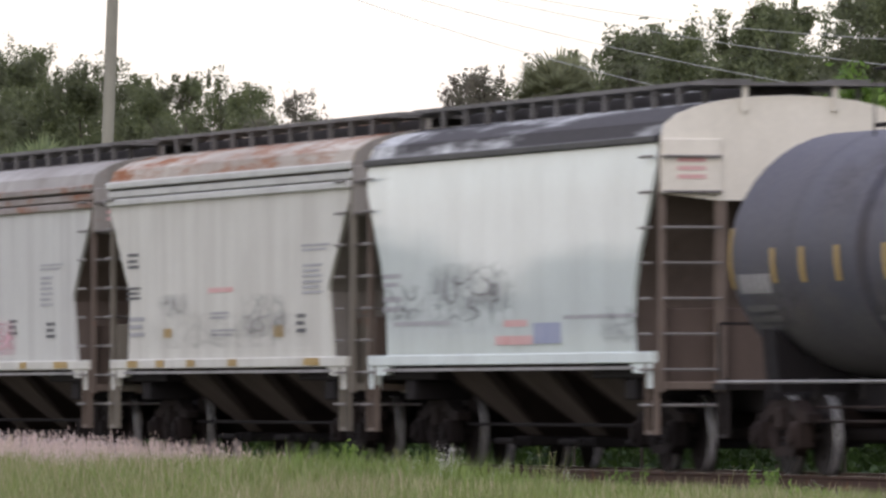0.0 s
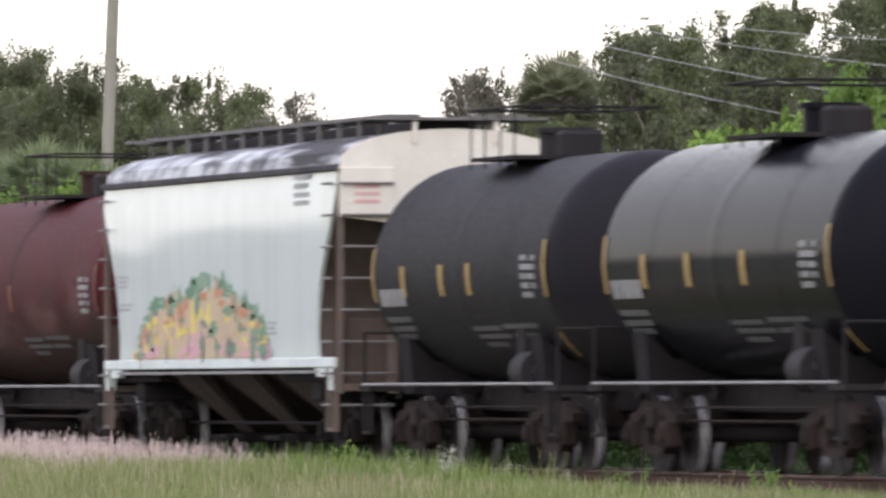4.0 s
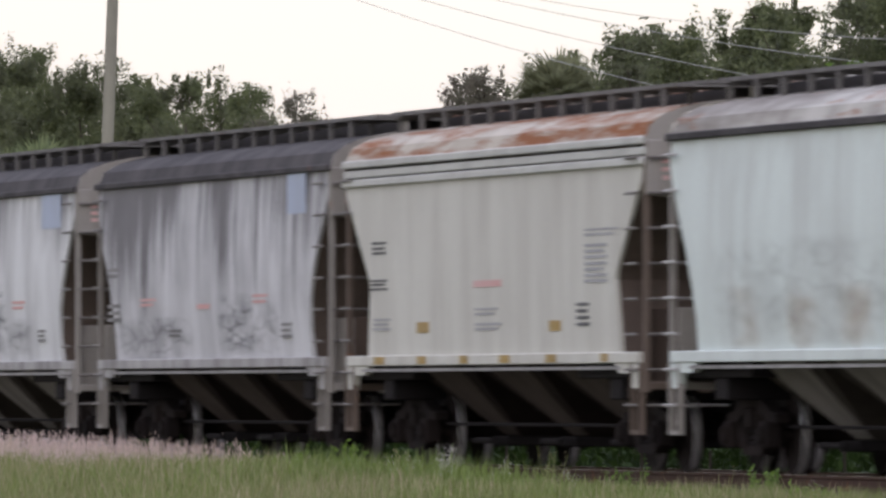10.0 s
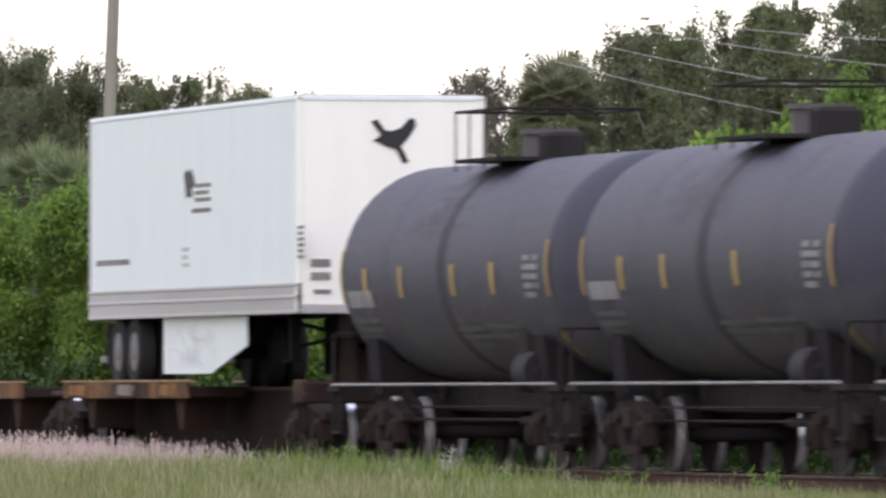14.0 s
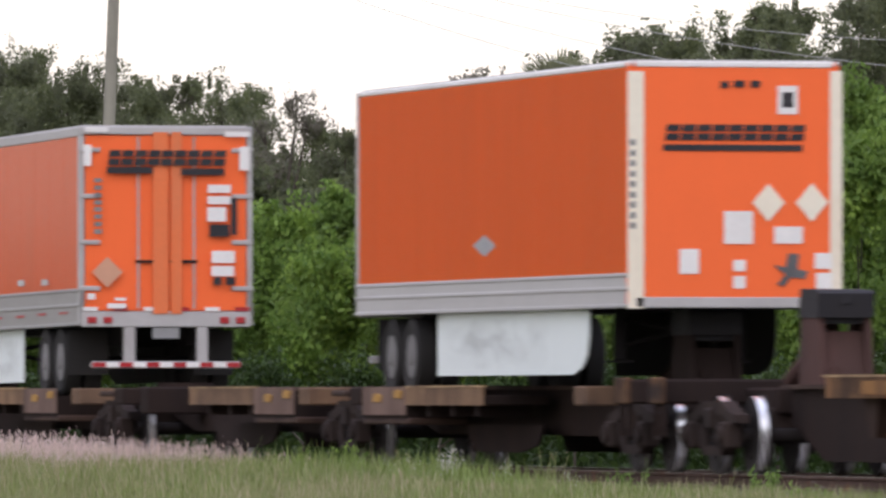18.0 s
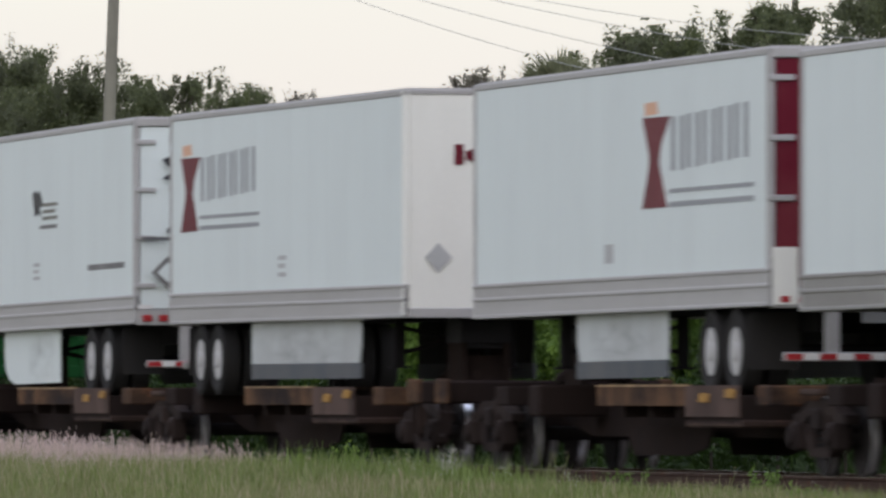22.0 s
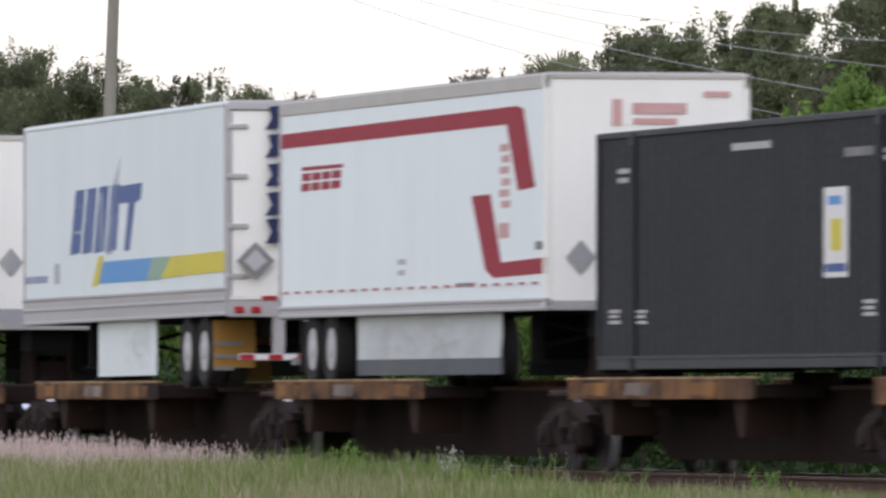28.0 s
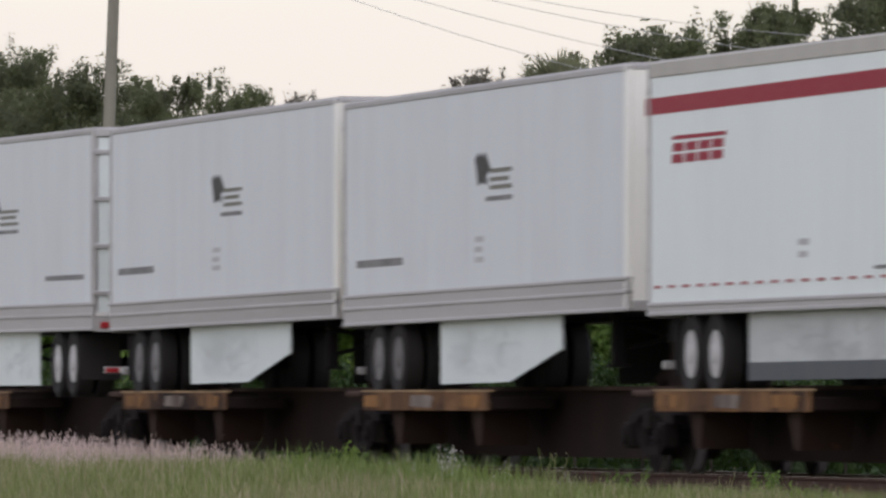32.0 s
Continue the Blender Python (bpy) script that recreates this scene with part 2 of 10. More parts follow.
def sprayed(name, col, fill=0.5, stroke=0.6, fine=1.0):
    """Worn spray paint: clouds and looping strokes that thin out towards the edge of the film."""
    mat, nt, bsdf = nodes_of(name)
    v, _ = coords(nt, (0.32 * fine, 1.0, 1.3 * fine))
    tc = nt.nodes.new("ShaderNodeTexCoord")
    sep = nt.nodes.new("ShaderNodeSeparateXYZ")
    nt.links.new(tc.outputs["Generated"], sep.inputs[0])
    rim = None
    for axis in ("X", "Z"):
        u = sep.outputs[axis]
        bell = math_node(nt, "MULTIPLY", math_node(nt, "MULTIPLY", u, math_node(nt, "SUBTRACT", 1.0, u)), 4.0)
        rim = bell if rim is None else math_node(nt, "MULTIPLY", rim, bell)
    rim = math_node(nt, "POWER", rim, 0.5)
    cloud = ramp_node(nt, noise_node(nt, v, 2.6, 5.0, 0.6), 0.40, 0.64)
    loop = math_node(nt, "ABSOLUTE", math_node(nt, "SUBTRACT", noise_node(nt, v, 3.4, 1.5, 0.5), 0.5), 0.0)
    loop = ramp_node(nt, loop, 0.012, 0.045, 1.0, 0.0)
    cover = math_node(nt, "ADD", math_node(nt, "MULTIPLY", cloud, fill), math_node(nt, "MULTIPLY", loop, stroke))
    cover = math_node(nt, "MULTIPLY", cover, ramp_node(nt, rim, 0.22, 0.95))
    cover = math_node(nt, "MINIMUM", cover, 0.92)
    bsdf.inputs["Base Color"].default_value = (*col, 1)
    bsdf.inputs["Roughness"].default_value = 0.75
    bsdf.inputs["Specular IOR Level"].default_value = 0.12
    clear = nt.nodes.new("ShaderNodeBsdfTransparent")
    mx = nt.nodes.new("ShaderNodeMixShader")
    nt.links.new(cover, mx.inputs[0])
    nt.links.new(clear.outputs[0], mx.inputs[1])
    nt.links.new(bsdf.outputs[0], mx.inputs[2])
    nt.links.new(mx.outputs[0], nt.nodes["Material Output"].inputs["Surface"])
    return mat


M = {}
M["steel_dark"] = paint("steel_dark", (0.0195, 0.0178, 0.0190), 0.8, 0.3, (0.026, 0.021, 0.020), 0.3, 0.0, spec=0.05)
M["truck_iron"] = paint("truck_iron", (0.0245, 0.0190, 0.0180), 0.85, 0.45, (0.062, 0.043, 0.036), 0.5, 0.0, spec=0.06)
M["truck_dark"] = paint("truck_dark", (0.0150, 0.0125, 0.0125), 0.85, 0.45, (0.034, 0.025, 0.022), 0.4, 0.0, spec=0.05)
M["wheel_iron"] = paint("wheel_iron", (0.025, 0.0215, 0.0215), 0.7, 0.3, (0.036, 0.029, 0.026), 0.3, 0.0, spec=0.1)
M["wheel_tread"] = paint("wheel_tread", (0.80, 0.80, 0.81), 0.26, 0.1, (0.3, 0.27, 0.25), 0.1, 0.0, metal=0.80, spec=0.5, bump=0.0)
M["spray_taupe"] = sprayed("spray_taupe", (0.27, 0.225, 0.215), 0.95, 0.30)
M["spray_dark"] = sprayed("spray_dark", (0.19, 0.19, 0.195), 0.42, 0.40)
M["spray_smoke"] = sprayed("spray_smoke", (0.22, 0.215, 0.225), 0.30, 0.26)
M["spray_faint"] = sprayed("spray_faint", (0.30, 0.29, 0.285), 0.16, 0.10, 0.8)
M["spray_peach"] = sprayed("spray_peach", (0.52, 0.36, 0.24), 0.38, 0.0, 0.7)
M["spray_pink"] = sprayed("spray_pink", (0.70, 0.41, 0.46), 0.55, 0.25)
M["spray_chalk"] = sprayed("spray_chalk", (0.25, 0.235, 0.235), 0.40, 0.25)
M["spray_blush"] = sprayed("spray_blush", (0.24, 0.13, 0.12), 0.42, 0.22)
M["spray_haze"] = sprayed("spray_haze", (0.14, 0.125, 0.128), 0.38, 0.12, 0.8)
M["tank_frame"] = paint("tank_frame", (0.024, 0.022, 0.023), 0.8, 0.35, (0.048, 0.040, 0.037), 0.5, 0.0, spec=0.06)
# Low band: dirt, lightened to paint in bounce from the ground.
M["black_tank"] = paint("black_tank", (0.0125, 0.0117, 0.0145), 0.6, 0.3, (0.022, 0.019, 0.021), 0.3, 0.0, spec=0.10, bump=0.02, mud_bounce=(1.8, (0.027, 0.025, 0.025)))
M["gloss_tank"] = paint("gloss_tank", (0.0120, 0.0117, 0.0150), 0.17, 0.15, (0.016, 0.0145, 0.016), 0.15, 0.0, spec=0.014, bump=0.0, blotch=0.1)
# Pale low band mixes dirt with ground bounce painted into the colour.
M["slate_tank"] = paint("slate_tank", (0.053, 0.053, 0.073), 0.55, 0.3, (0.060, 0.052, 0.056), 0.4, 0.0, spec=0.20, bump=0.03, blotch=0.3, mud_bounce=(1.85, (0.100, 0.094, 0.092)))
M["brown_tank"] = paint("brown_tank", (0.0215, 0.0185, 0.0205), 0.6, 0.35, (0.055, 0.043, 0.040), 0.4, 0.0, spec=0.12, blotch=0.45, bump=0.03, mud_bounce=(1.95, (0.035, 0.030, 0.030)))
M["red_tank"] = paint("red_tank", (0.066, 0.0095, 0.0135), 0.6, 0.4, (0.042, 0.022, 0.019), 0.5, 0.0, spec=0.06, bump=0.03, blotch=0.5, mud_bounce=(2.15, (0.034, 0.024, 0.020)))
M["strip_orange"] = paint("strip_orange", (0.20, 0.058, 0.026), 0.5, 0.4, (0.09, 0.04, 0.03), 0.6)
M["reflector_yellow"] = paint("reflector_yellow", (0.37, 0.25, 0.085), 0.5, 0.3, (0.16, 0.12, 0.075), 0.4)
M["stencil_white"] = paint("stencil_white", (0.52, 0.51, 0.50), 0.6, 0.3, (0.15, 0.14, 0.13), 0.4)
M["stencil_grey"] = paint("stencil_grey", (0.26, 0.26, 0.26), 0.6, 0.3, (0.15, 0.14, 0.13), 0.4)
M["stencil_dim"] = paint("stencil_dim", (0.12, 0.118, 0.12), 0.6, 0.3, (0.06, 0.055, 0.055), 0.6)
M["number_white"] = paint("number_white", (0.37, 0.36, 0.36), 0.6, 0.3, (0.12, 0.11, 0.11), 0.6)
M["mark_yellow"] = paint("mark_yellow", (0.41, 0.225, 0.055), 0.7, 0.4, (0.2, 0.12, 0.06), 0.5)
M["tape_faded"] = paint("tape_faded", (0.38, 0.10, 0.11), 0.5, 0.3, (0.5, 0.35, 0.35), 0.5)
M["deck_orange"] = paint("deck_orange", (0.29, 0.145, 0.052), 0.85, 0.45, (0.085, 0.048, 0.03), 0.9, 0.3, blotch=0.8)
M["stencil_black"] = paint("stencil_black", (0.075, 0.075, 0.08), 0.6, 0.3, (0.3, 0.3, 0.3), 0.4)
M["stencil_pale"] = paint("stencil_pale", (0.30, 0.30, 0.31), 0.6, 0.3, (0.5, 0.5, 0.5), 0.4)
M["stencil_red"] = paint("stencil_red", (0.55, 0.31, 0.29), 0.6, 0.3, (0.6, 0.5, 0.5), 0.5)
M["edge_worn"] = paint("edge_worn", (0.27, 0.262, 0.262), 0.5, 0.3, (0.06, 0.052, 0.05), 0.6, 0.1)
M["hop_white"] = paint("hop_white", (0.62, 0.678, 0.655), 0.55, 0.3, (0.355, 0.36, 0.36), 0.4, 0.0, top=(3.5, 3.95))
M["hop_grey"] = paint("hop_grey", (0.52, 0.522, 0.492), 0.6, 0.3, (0.25, 0.23, 0.225), 0.45, 0.0)
M["hop_cream"] = paint("hop_cream", (0.565, 0.558, 0.508), 0.6, 0.3, (0.29, 0.265, 0.235), 0.45, 0.0)
M["hop_glossy"] = paint("hop_glossy", (0.60, 0.658, 0.640), 0.5, 0.3, (0.355, 0.37, 0.36), 0.3, 0.0, top=(3.5, 3.95), bump=0.02, coat=0.6)
M["hop_soot"] = paint("hop_soot", (0.63, 0.637, 0.64), 0.6, 0.35, (0.14, 0.132, 0.14), 0.35, 0.0, top=(2.3, 3.95), blotch=0.25)
M["hop_sootdark"] = paint("hop_sootdark", (0.58, 0.58, 0.592), 0.6, 0.36, (0.105, 0.099, 0.108), 0.40, 0.0, top=(1.3, 3.95), blotch=0.5)
M["sill_dirty"] = paint("sill_dirty", (0.40, 0.39, 0.385), 0.7, 0.4, (0.13, 0.12, 0.115), 0.7, 0.1)
M["seat_tan"] = paint("seat_tan", (0.19, 0.128, 0.104), 0.85, 0.4, (0.075, 0.050, 0.042), 0.6, 0.15, spec=0.06, blotch=0.6)
M["seat_brown"] = paint("seat_brown", (0.125, 0.086, 0.072), 0.85, 0.4, (0.045, 0.032, 0.029), 0.7, 0.15, spec=0.06, blotch=1.0)
M["hop_sootlight"] = paint("hop_sootlight", (0.57, 0.603, 0.582), 0.6, 0.35, (0.12, 0.112, 0.118), 0.35, 0.0, top=(2.6, 3.95), blotch=0.3)
M["hop_scuffed"] = paint("hop_scuffed", (0.63, 0.695, 0.672), 0.55, 0.35, (0.33, 0.32, 0.31), 0.4, 0.06, top=(3.4, 3.95))
M["roof_dark"] = paint("roof_dark", (0.042, 0.039, 0.042), 0.75, 0.4, (0.125, 0.115, 0.115), 0.5, 0.05)
M["roof_rust"] = paint("roof_rust", (0.47, 0.43, 0.37), 0.75, 0.4, (0.17, 0.125, 0.095), 0.4, 0.92, lay=(0.20, 1.1, 1.8), blotch=0.9)
M["roof_sooty"] = paint("roof_sooty", (0.50, 0.51, 0.51), 0.7, 0.5, (0.045, 0.042, 0.045), 0.7, 0.0, lay=(0.30, 2.2, 3.2), blotch=2.4)
M["roof_tan"] = paint("roof_tan", (0.37, 0.355, 0.33), 0.75, 0.4, (0.15, 0.13, 0.115), 0.4, 0.2, lay=(0.22, 1.0, 1.6), blotch=0.7)
M["chord_rust"] = paint("chord_rust", (0.30, 0.27, 0.25), 0.75, 0.4, (0.12, 0.09, 0.08), 0.4, 0.75, lay=(0.3, 1, 1))
M["roof_spotrust"] = paint("roof_spotrust", (0.47, 0.455, 0.42), 0.75, 0.4, (0.15, 0.13, 0.115), 0.5, 0.5, lay=(0.25, 1.3, 2.0), blotch=1.2)
# Bay colours carry the light: dark for shaded funnel sheets, pale for lit sides.
M["bay_shade_brown"] = paint("bay_shade_brown", (0.028, 0.022, 0.0195), 0.9, 0.4, (0.013, 0.0105, 0.0095), 0.6, 0.0, spec=0.04)
M["bay_shade_grey"] = paint("bay_shade_grey", (0.068, 0.060, 0.052), 0.9, 0.4, (0.035, 0.030, 0.026), 0.6, 0.0, spec=0.04)
M["bay_lit_brown"] = paint("bay_lit_brown", (0.086, 0.071, 0.062), 0.85, 0.4, (0.045, 0.035, 0.030), 0.55, 0.0, spec=0.05, blotch=0.5)
M["bay_lit_grey"] = paint("bay_lit_grey", (0.25, 0.235, 0.215), 0.85, 0.4, (0.10, 0.088, 0.078), 0.55, 0.0, spec=0.05, blotch=0.5)
M["end_brown"] = paint("end_brown", (0.155, 0.122, 0.102), 0.8, 0.4, (0.07, 0.052, 0.043), 0.5, 0.25)
# Dark colour of the box that paints shade under the roof walkway.
M["trough_shade"] = paint("trough_shade", (0.060, 0.055, 0.056), 0.8, 0.4, (0.03, 0.027, 0.026), 0.6, 0.1, spec=0.06)
M["panel_brown"] = paint("panel_brown", (0.100, 0.076, 0.064), 0.85, 0.4, (0.035, 0.027, 0.023), 0.6, 0.1, spec=0.06)
M["end_olive"] = paint("end_olive", (0.205, 0.185, 0.155), 0.8, 0.4, (0.09, 0.075, 0.062), 0.5, 0.1)
M["end_grey"] = paint("end_grey", (0.30, 0.28, 0.26), 0.75, 0.4, (0.10, 0.085, 0.07), 0.5, 0.1)
M["end_cream"] = paint("end_cream", (0.66, 0.62, 0.54), 0.6, 0.25, (0.3, 0.27, 0.22), 0.3, 0.0)
M["grating"] = paint("grating", (0.165, 0.158, 0.155), 0.7, 0.4, (0.05, 0.045, 0.04), 0.5, 0.1)
M["trailer_white"] = paint("trailer_white", (0.698, 0.750, 0.740), 0.45, 0.2, (0.46, 0.470, 0.470), 0.16, 0.0, bump=0.03, blotch=0.10, grain=0.04)
M["trailer_bright"] = paint("trailer_bright", (0.765, 0.815, 0.805), 0.45, 0.2, (0.54, 0.555, 0.55), 0.16, 0.0, bump=0.03, blotch=0.10, grain=0.04)
M["trailer_dull"] = paint("trailer_dull", (0.66, 0.685, 0.70), 0.5, 0.22, (0.44, 0.435, 0.44), 0.22, 0.0, bump=0.03, blotch=0.14, grain=0.04)
M["trailer_orange"] = paint("trailer_orange", (0.62, 0.099, 0.017), 0.55, 0.2, (0.42, 0.078, 0.016), 0.3, 0.0, bump=0.02, blotch=0.15, spec=0.025, grain=0.05)
M["orange_sheen"] = paint("orange_sheen", (0.59, 0.100, 0.030), 0.55, 0.2, (0.38, 0.095, 0.035), 0.3, 0.0, bump=0.02, blotch=0.15, spec=0.05, grain=0.05, coat=0.19, coat_rough=0.14)
M["door_orange"] = paint("door_orange", (0.87, 0.148, 0.040), 0.5, 0.2, (0.55, 0.12, 0.04), 0.2, 0.0, bump=0.02, blotch=0.1, spec=0.2, grain=0.04)
M["rail_alu"] = paint("rail_alu", (0.45, 0.437, 0.432), 0.5, 0.3, (0.24, 0.22, 0.21), 0.12, 0.0, metal=0.25, lay=(0.12, 1, 1.5), blotch=0.5)
M["rail_worn"] = paint("rail_worn", (0.315, 0.305, 0.292), 0.5, 0.3, (0.17, 0.155, 0.145), 0.2, 0.0, metal=0.2, lay=(0.12, 1, 1.5), blotch=0.6)
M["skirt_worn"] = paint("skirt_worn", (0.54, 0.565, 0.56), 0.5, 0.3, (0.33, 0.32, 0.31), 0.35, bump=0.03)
# Far skirt's shaded inner face, put in as a near-black colour.
M["skirt_far_shade"] = paint("skirt_far_shade", (0.045, 0.044, 0.045), 0.8, 0.3, (0.03, 0.027, 0.025), 0.5)
M["rim_dull"] = paint("rim_dull", (0.20, 0.195, 0.195), 0.6, 0.4, (0.07, 0.06, 0.055), 0.5)
M["rung_dull"] = paint("rung_dull", (0.19, 0.176, 0.166), 0.6, 0.4, (0.07, 0.06, 0.055), 0.5)
# Strap colours: grime, with the shade of a ladder painted in.
M["grime_shade_slate"] = paint("grime_shade_slate", (0.047, 0.046, 0.060), 0.7, 0.4, (0.062, 0.050, 0.046), 0.6, 0.0, spec=0.10, blotch=0.9)
M["grime_shade_red"] = paint("grime_shade_red", (0.056, 0.0145, 0.0165), 0.7, 0.4, (0.04, 0.026, 0.022), 0.6, 0.0, spec=0.08, blotch=0.9)
M["grime_shade_black"] = paint("grime_shade_black", (0.020, 0.0165, 0.0175), 0.7, 0.4, (0.065, 0.046, 0.040), 0.7, 0.0, spec=0.10, blotch=0.9)
M["cylinder_grey"] = paint("cylinder_grey", (0.026, 0.024, 0.026), 0.7, 0.4, (0.04, 0.035, 0.033), 0.4, 0.0)
M["letter_grey"] = paint("letter_grey", (0.31, 0.32, 0.335), 0.5, 0.2, (0.35, 0.35, 0.36), 0.2)
M["wire_grey"] = paint("wire_grey", (0.40, 0.40, 0.39), 0.6, 0.2, (0.25, 0.25, 0.25), 0.2)
M["trailer_cream"] = paint("trailer_cream", (0.83, 0.82, 0.77), 0.5, 0.2, (0.55, 0.52, 0.46), 0.25, 0.0, bump=0.02, blotch=0.1, grain=0.04)
M["tape_red"] = paint("tape_red", (0.37, 0.028, 0.032), 0.4, 0.2, (0.25, 0.1, 0.09), 0.2)
M["tape_white"] = paint("tape_white", (0.74, 0.72, 0.70), 0.4, 0.2, (0.4, 0.38, 0.36), 0.2)
M["brand_red"] = paint("brand_red", (0.30, 0.012, 0.036), 0.5, 0.12, (0.30, 0.08, 0.09), 0.2, blotch=0.1)
M["brand_maroon"] = paint("brand_maroon", (0.125, 0.010, 0.022), 0.5, 0.2, (0.3, 0.1, 0.1), 0.2)
M["brand_black"] = paint("brand_black", (0.03, 0.03, 0.035), 0.45, 0.2, (0.1, 0.09, 0.08), 0.2)
M["brand_blue"] = paint("brand_blue", (0.035, 0.085, 0.27), 0.4, 0.2, (0.1, 0.12, 0.2), 0.2)
M["brand_sky"] = paint("brand_sky", (0.08, 0.28, 0.60), 0.4, 0.2, (0.2, 0.3, 0.4), 0.2)
M["brand_yellow"] = paint("brand_yellow", (0.62, 0.52, 0.035), 0.4, 0.2, (0.4, 0.35, 0.1), 0.2)
M["brand_silver"] = paint("brand_silver", (0.42, 0.44, 0.47), 0.4, 0.2, (0.3, 0.3, 0.3), 0.2)
M["brand_peach"] = paint("brand_peach", (0.70, 0.40, 0.26), 0.4, 0.2, (0.4, 0.3, 0.25), 0.2)
M["brand_tan"] = paint("brand_tan", (0.17, 0.165, 0.14), 0.5, 0.2, (0.3, 0.28, 0.25), 0.2)
M["tyre"] = paint("tyre", (0.029, 0.028, 0.028), 0.85, 0.3, (0.07, 0.06, 0.055), 0.2)
M["rim"] = paint("rim", (0.52, 0.51, 0.51), 0.45, 0.3, (0.22, 0.20, 0.19), 0.45, metal=0.15)
M["rubber_grey"] = paint("rubber_grey", (0.10, 0.11, 0.12), 0.7, 0.3, (0.2, 0.18, 0.16), 0.3)
M["box_green"] = paint("box_green", (0.0155, 0.092, 0.0235), 0.5, 0.25, (0.03, 0.080, 0.036), 0.30, 0.0, bump=0.02, blotch=0.15, spec=0.08)
M["box_charcoal"] = paint("box_charcoal", (0.021, 0.023, 0.028), 0.6, 0.25, (0.05, 0.047, 0.045), 0.30, 0.0, bump=0.02, spec=0.08)
M["rail_coal"] = paint("rail_coal", (0.052, 0.054, 0.058), 0.6, 0.3, (0.09, 0.085, 0.08), 0.4)
M["rail_greenpale"] = paint("rail_greenpale", (0.115, 0.205, 0.14), 0.5, 0.3, (0.06, 0.10, 0.07), 0.4)
M["casting_pale"] = paint("casting_pale", (0.27, 0.36, 0.29), 0.6, 0.3, (0.12, 0.18, 0.13), 0.4)
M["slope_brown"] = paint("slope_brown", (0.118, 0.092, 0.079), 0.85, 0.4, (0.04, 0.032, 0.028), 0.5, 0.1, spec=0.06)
M["slope_pale"] = paint("slope_pale", (0.185, 0.168, 0.150), 0.85, 0.4, (0.08, 0.068, 0.06), 0.5, 0.1, spec=0.06)
M["deck_tan"] = paint("deck_tan", (0.40, 0.275, 0.15), 0.75, 0.45, (0.11, 0.07, 0.05), 0.7, 0.15, blotch=0.7)
M["deck_yellow"] = paint("deck_yellow", (0.215, 0.116, 0.058), 0.85, 0.45, (0.030, 0.021, 0.019), 0.9, 0.35, spec=0.06, blotch=2.0, lay=(0.5, 1, 1.4))
M["deck_wood"] = paint("deck_wood", (0.255, 0.160, 0.095), 0.85, 0.45, (0.065, 0.043, 0.036), 0.7, 0.25, spec=0.06, blotch=0.9, lay=(0.5, 1, 1.4))
M["deck_sooty"] = paint("deck_sooty", (0.155, 0.086, 0.048), 0.85, 0.45, (0.026, 0.019, 0.0175), 0.9, 0.3, spec=0.06, blotch=2.0, lay=(0.5, 1, 1.4))
M["deck_worn"] = paint("deck_worn", (0.26, 0.225, 0.195), 0.85, 0.45, (0.075, 0.052, 0.042), 0.9, 0.2, blotch=0.9)
M["knee_rust"] = paint("knee_rust", (0.040, 0.025, 0.020), 0.9, 0.4, (0.040, 0.026, 0.022), 0.8, 0.2, spec=0.06)
M["deck_brown"] = paint("deck_brown", (0.080, 0.052, 0.042), 0.85, 0.45, (0.028, 0.021, 0.019), 0.7, 0.15, spec=0.06, blotch=0.8)
M["sill_brown"] = paint("sill_brown", (0.0235, 0.0172, 0.0160), 0.9, 0.4, (0.040, 0.026, 0.021), 0.4, 0.0, spec=0.04)
M["hitch_brown"] = paint("hitch_brown", (0.086, 0.047, 0.042), 0.8, 0.4, (0.034, 0.026, 0.023), 0.5, 0.1, spec=0.08)
M["hitch_top"] = paint("hitch_top", (0.030, 0.029, 0.033), 0.65, 0.3, (0.03, 0.026, 0.024), 0.3, 0.1, spec=0.08)

# ---- ground, ballast and track ----
def stony(name, lo, hi, scale, rough=0.9, green=0.0):
    mat, nt, bsdf = nodes_of(name)
    v, _ = coords(nt, shift=0.0)
    vor = nt.nodes.new("ShaderNodeTexVoronoi")
    vor.inputs["Scale"].default_value = scale
    nt.links.new(v, vor.inputs["Vector"])
    big = noise_node(nt, v, 0.4, 4.0)
    col = mix_node(nt, vor.outputs["Color"], lo, hi)
    col = mix_node(nt, ramp_node(nt, big, 0.35, 0.7, 0.0, 0.5), col, tuple(c * 0.5 for c in lo))
    nt.links.new(col, bsdf.inputs["Base Color"])
    bsdf.inputs["Roughness"].default_value = rough
    bp = nt.nodes.new("ShaderNodeBump")
    bp.inputs["Strength"].default_value, bp.inputs["Distance"].default_value = 0.8, 0.04
    nt.links.new(vor.outputs["Distance"], bp.inputs["Height"])
    nt.links.new(bp.outputs["Normal"], bsdf.inputs["Normal"])
    return mat


M["ballast"] = stony("ballast", (0.06, 0.05, 0.045), (0.145, 0.125, 0.11), 16.0)
M["tie_wood"] = paint("tie_wood", (0.075, 0.058, 0.048), 0.9, 0.4, (0.16, 0.13, 0.11), 0.3)
M["rail_steel"] = paint("rail_steel", (0.072, 0.042, 0.032), 0.8, 0.4, (0.05, 0.035, 0.03), 0.3, 0.3)
M["rail_head"] = paint("rail_head", (0.50, 0.48, 0.47), 0.25, 0.2, (0.2, 0.17, 0.15), 0.2, metal=0.9)
M["asphalt"] = stony("asphalt", (0.04, 0.04, 0.042), (0.065, 0.064, 0.062), 60.0)


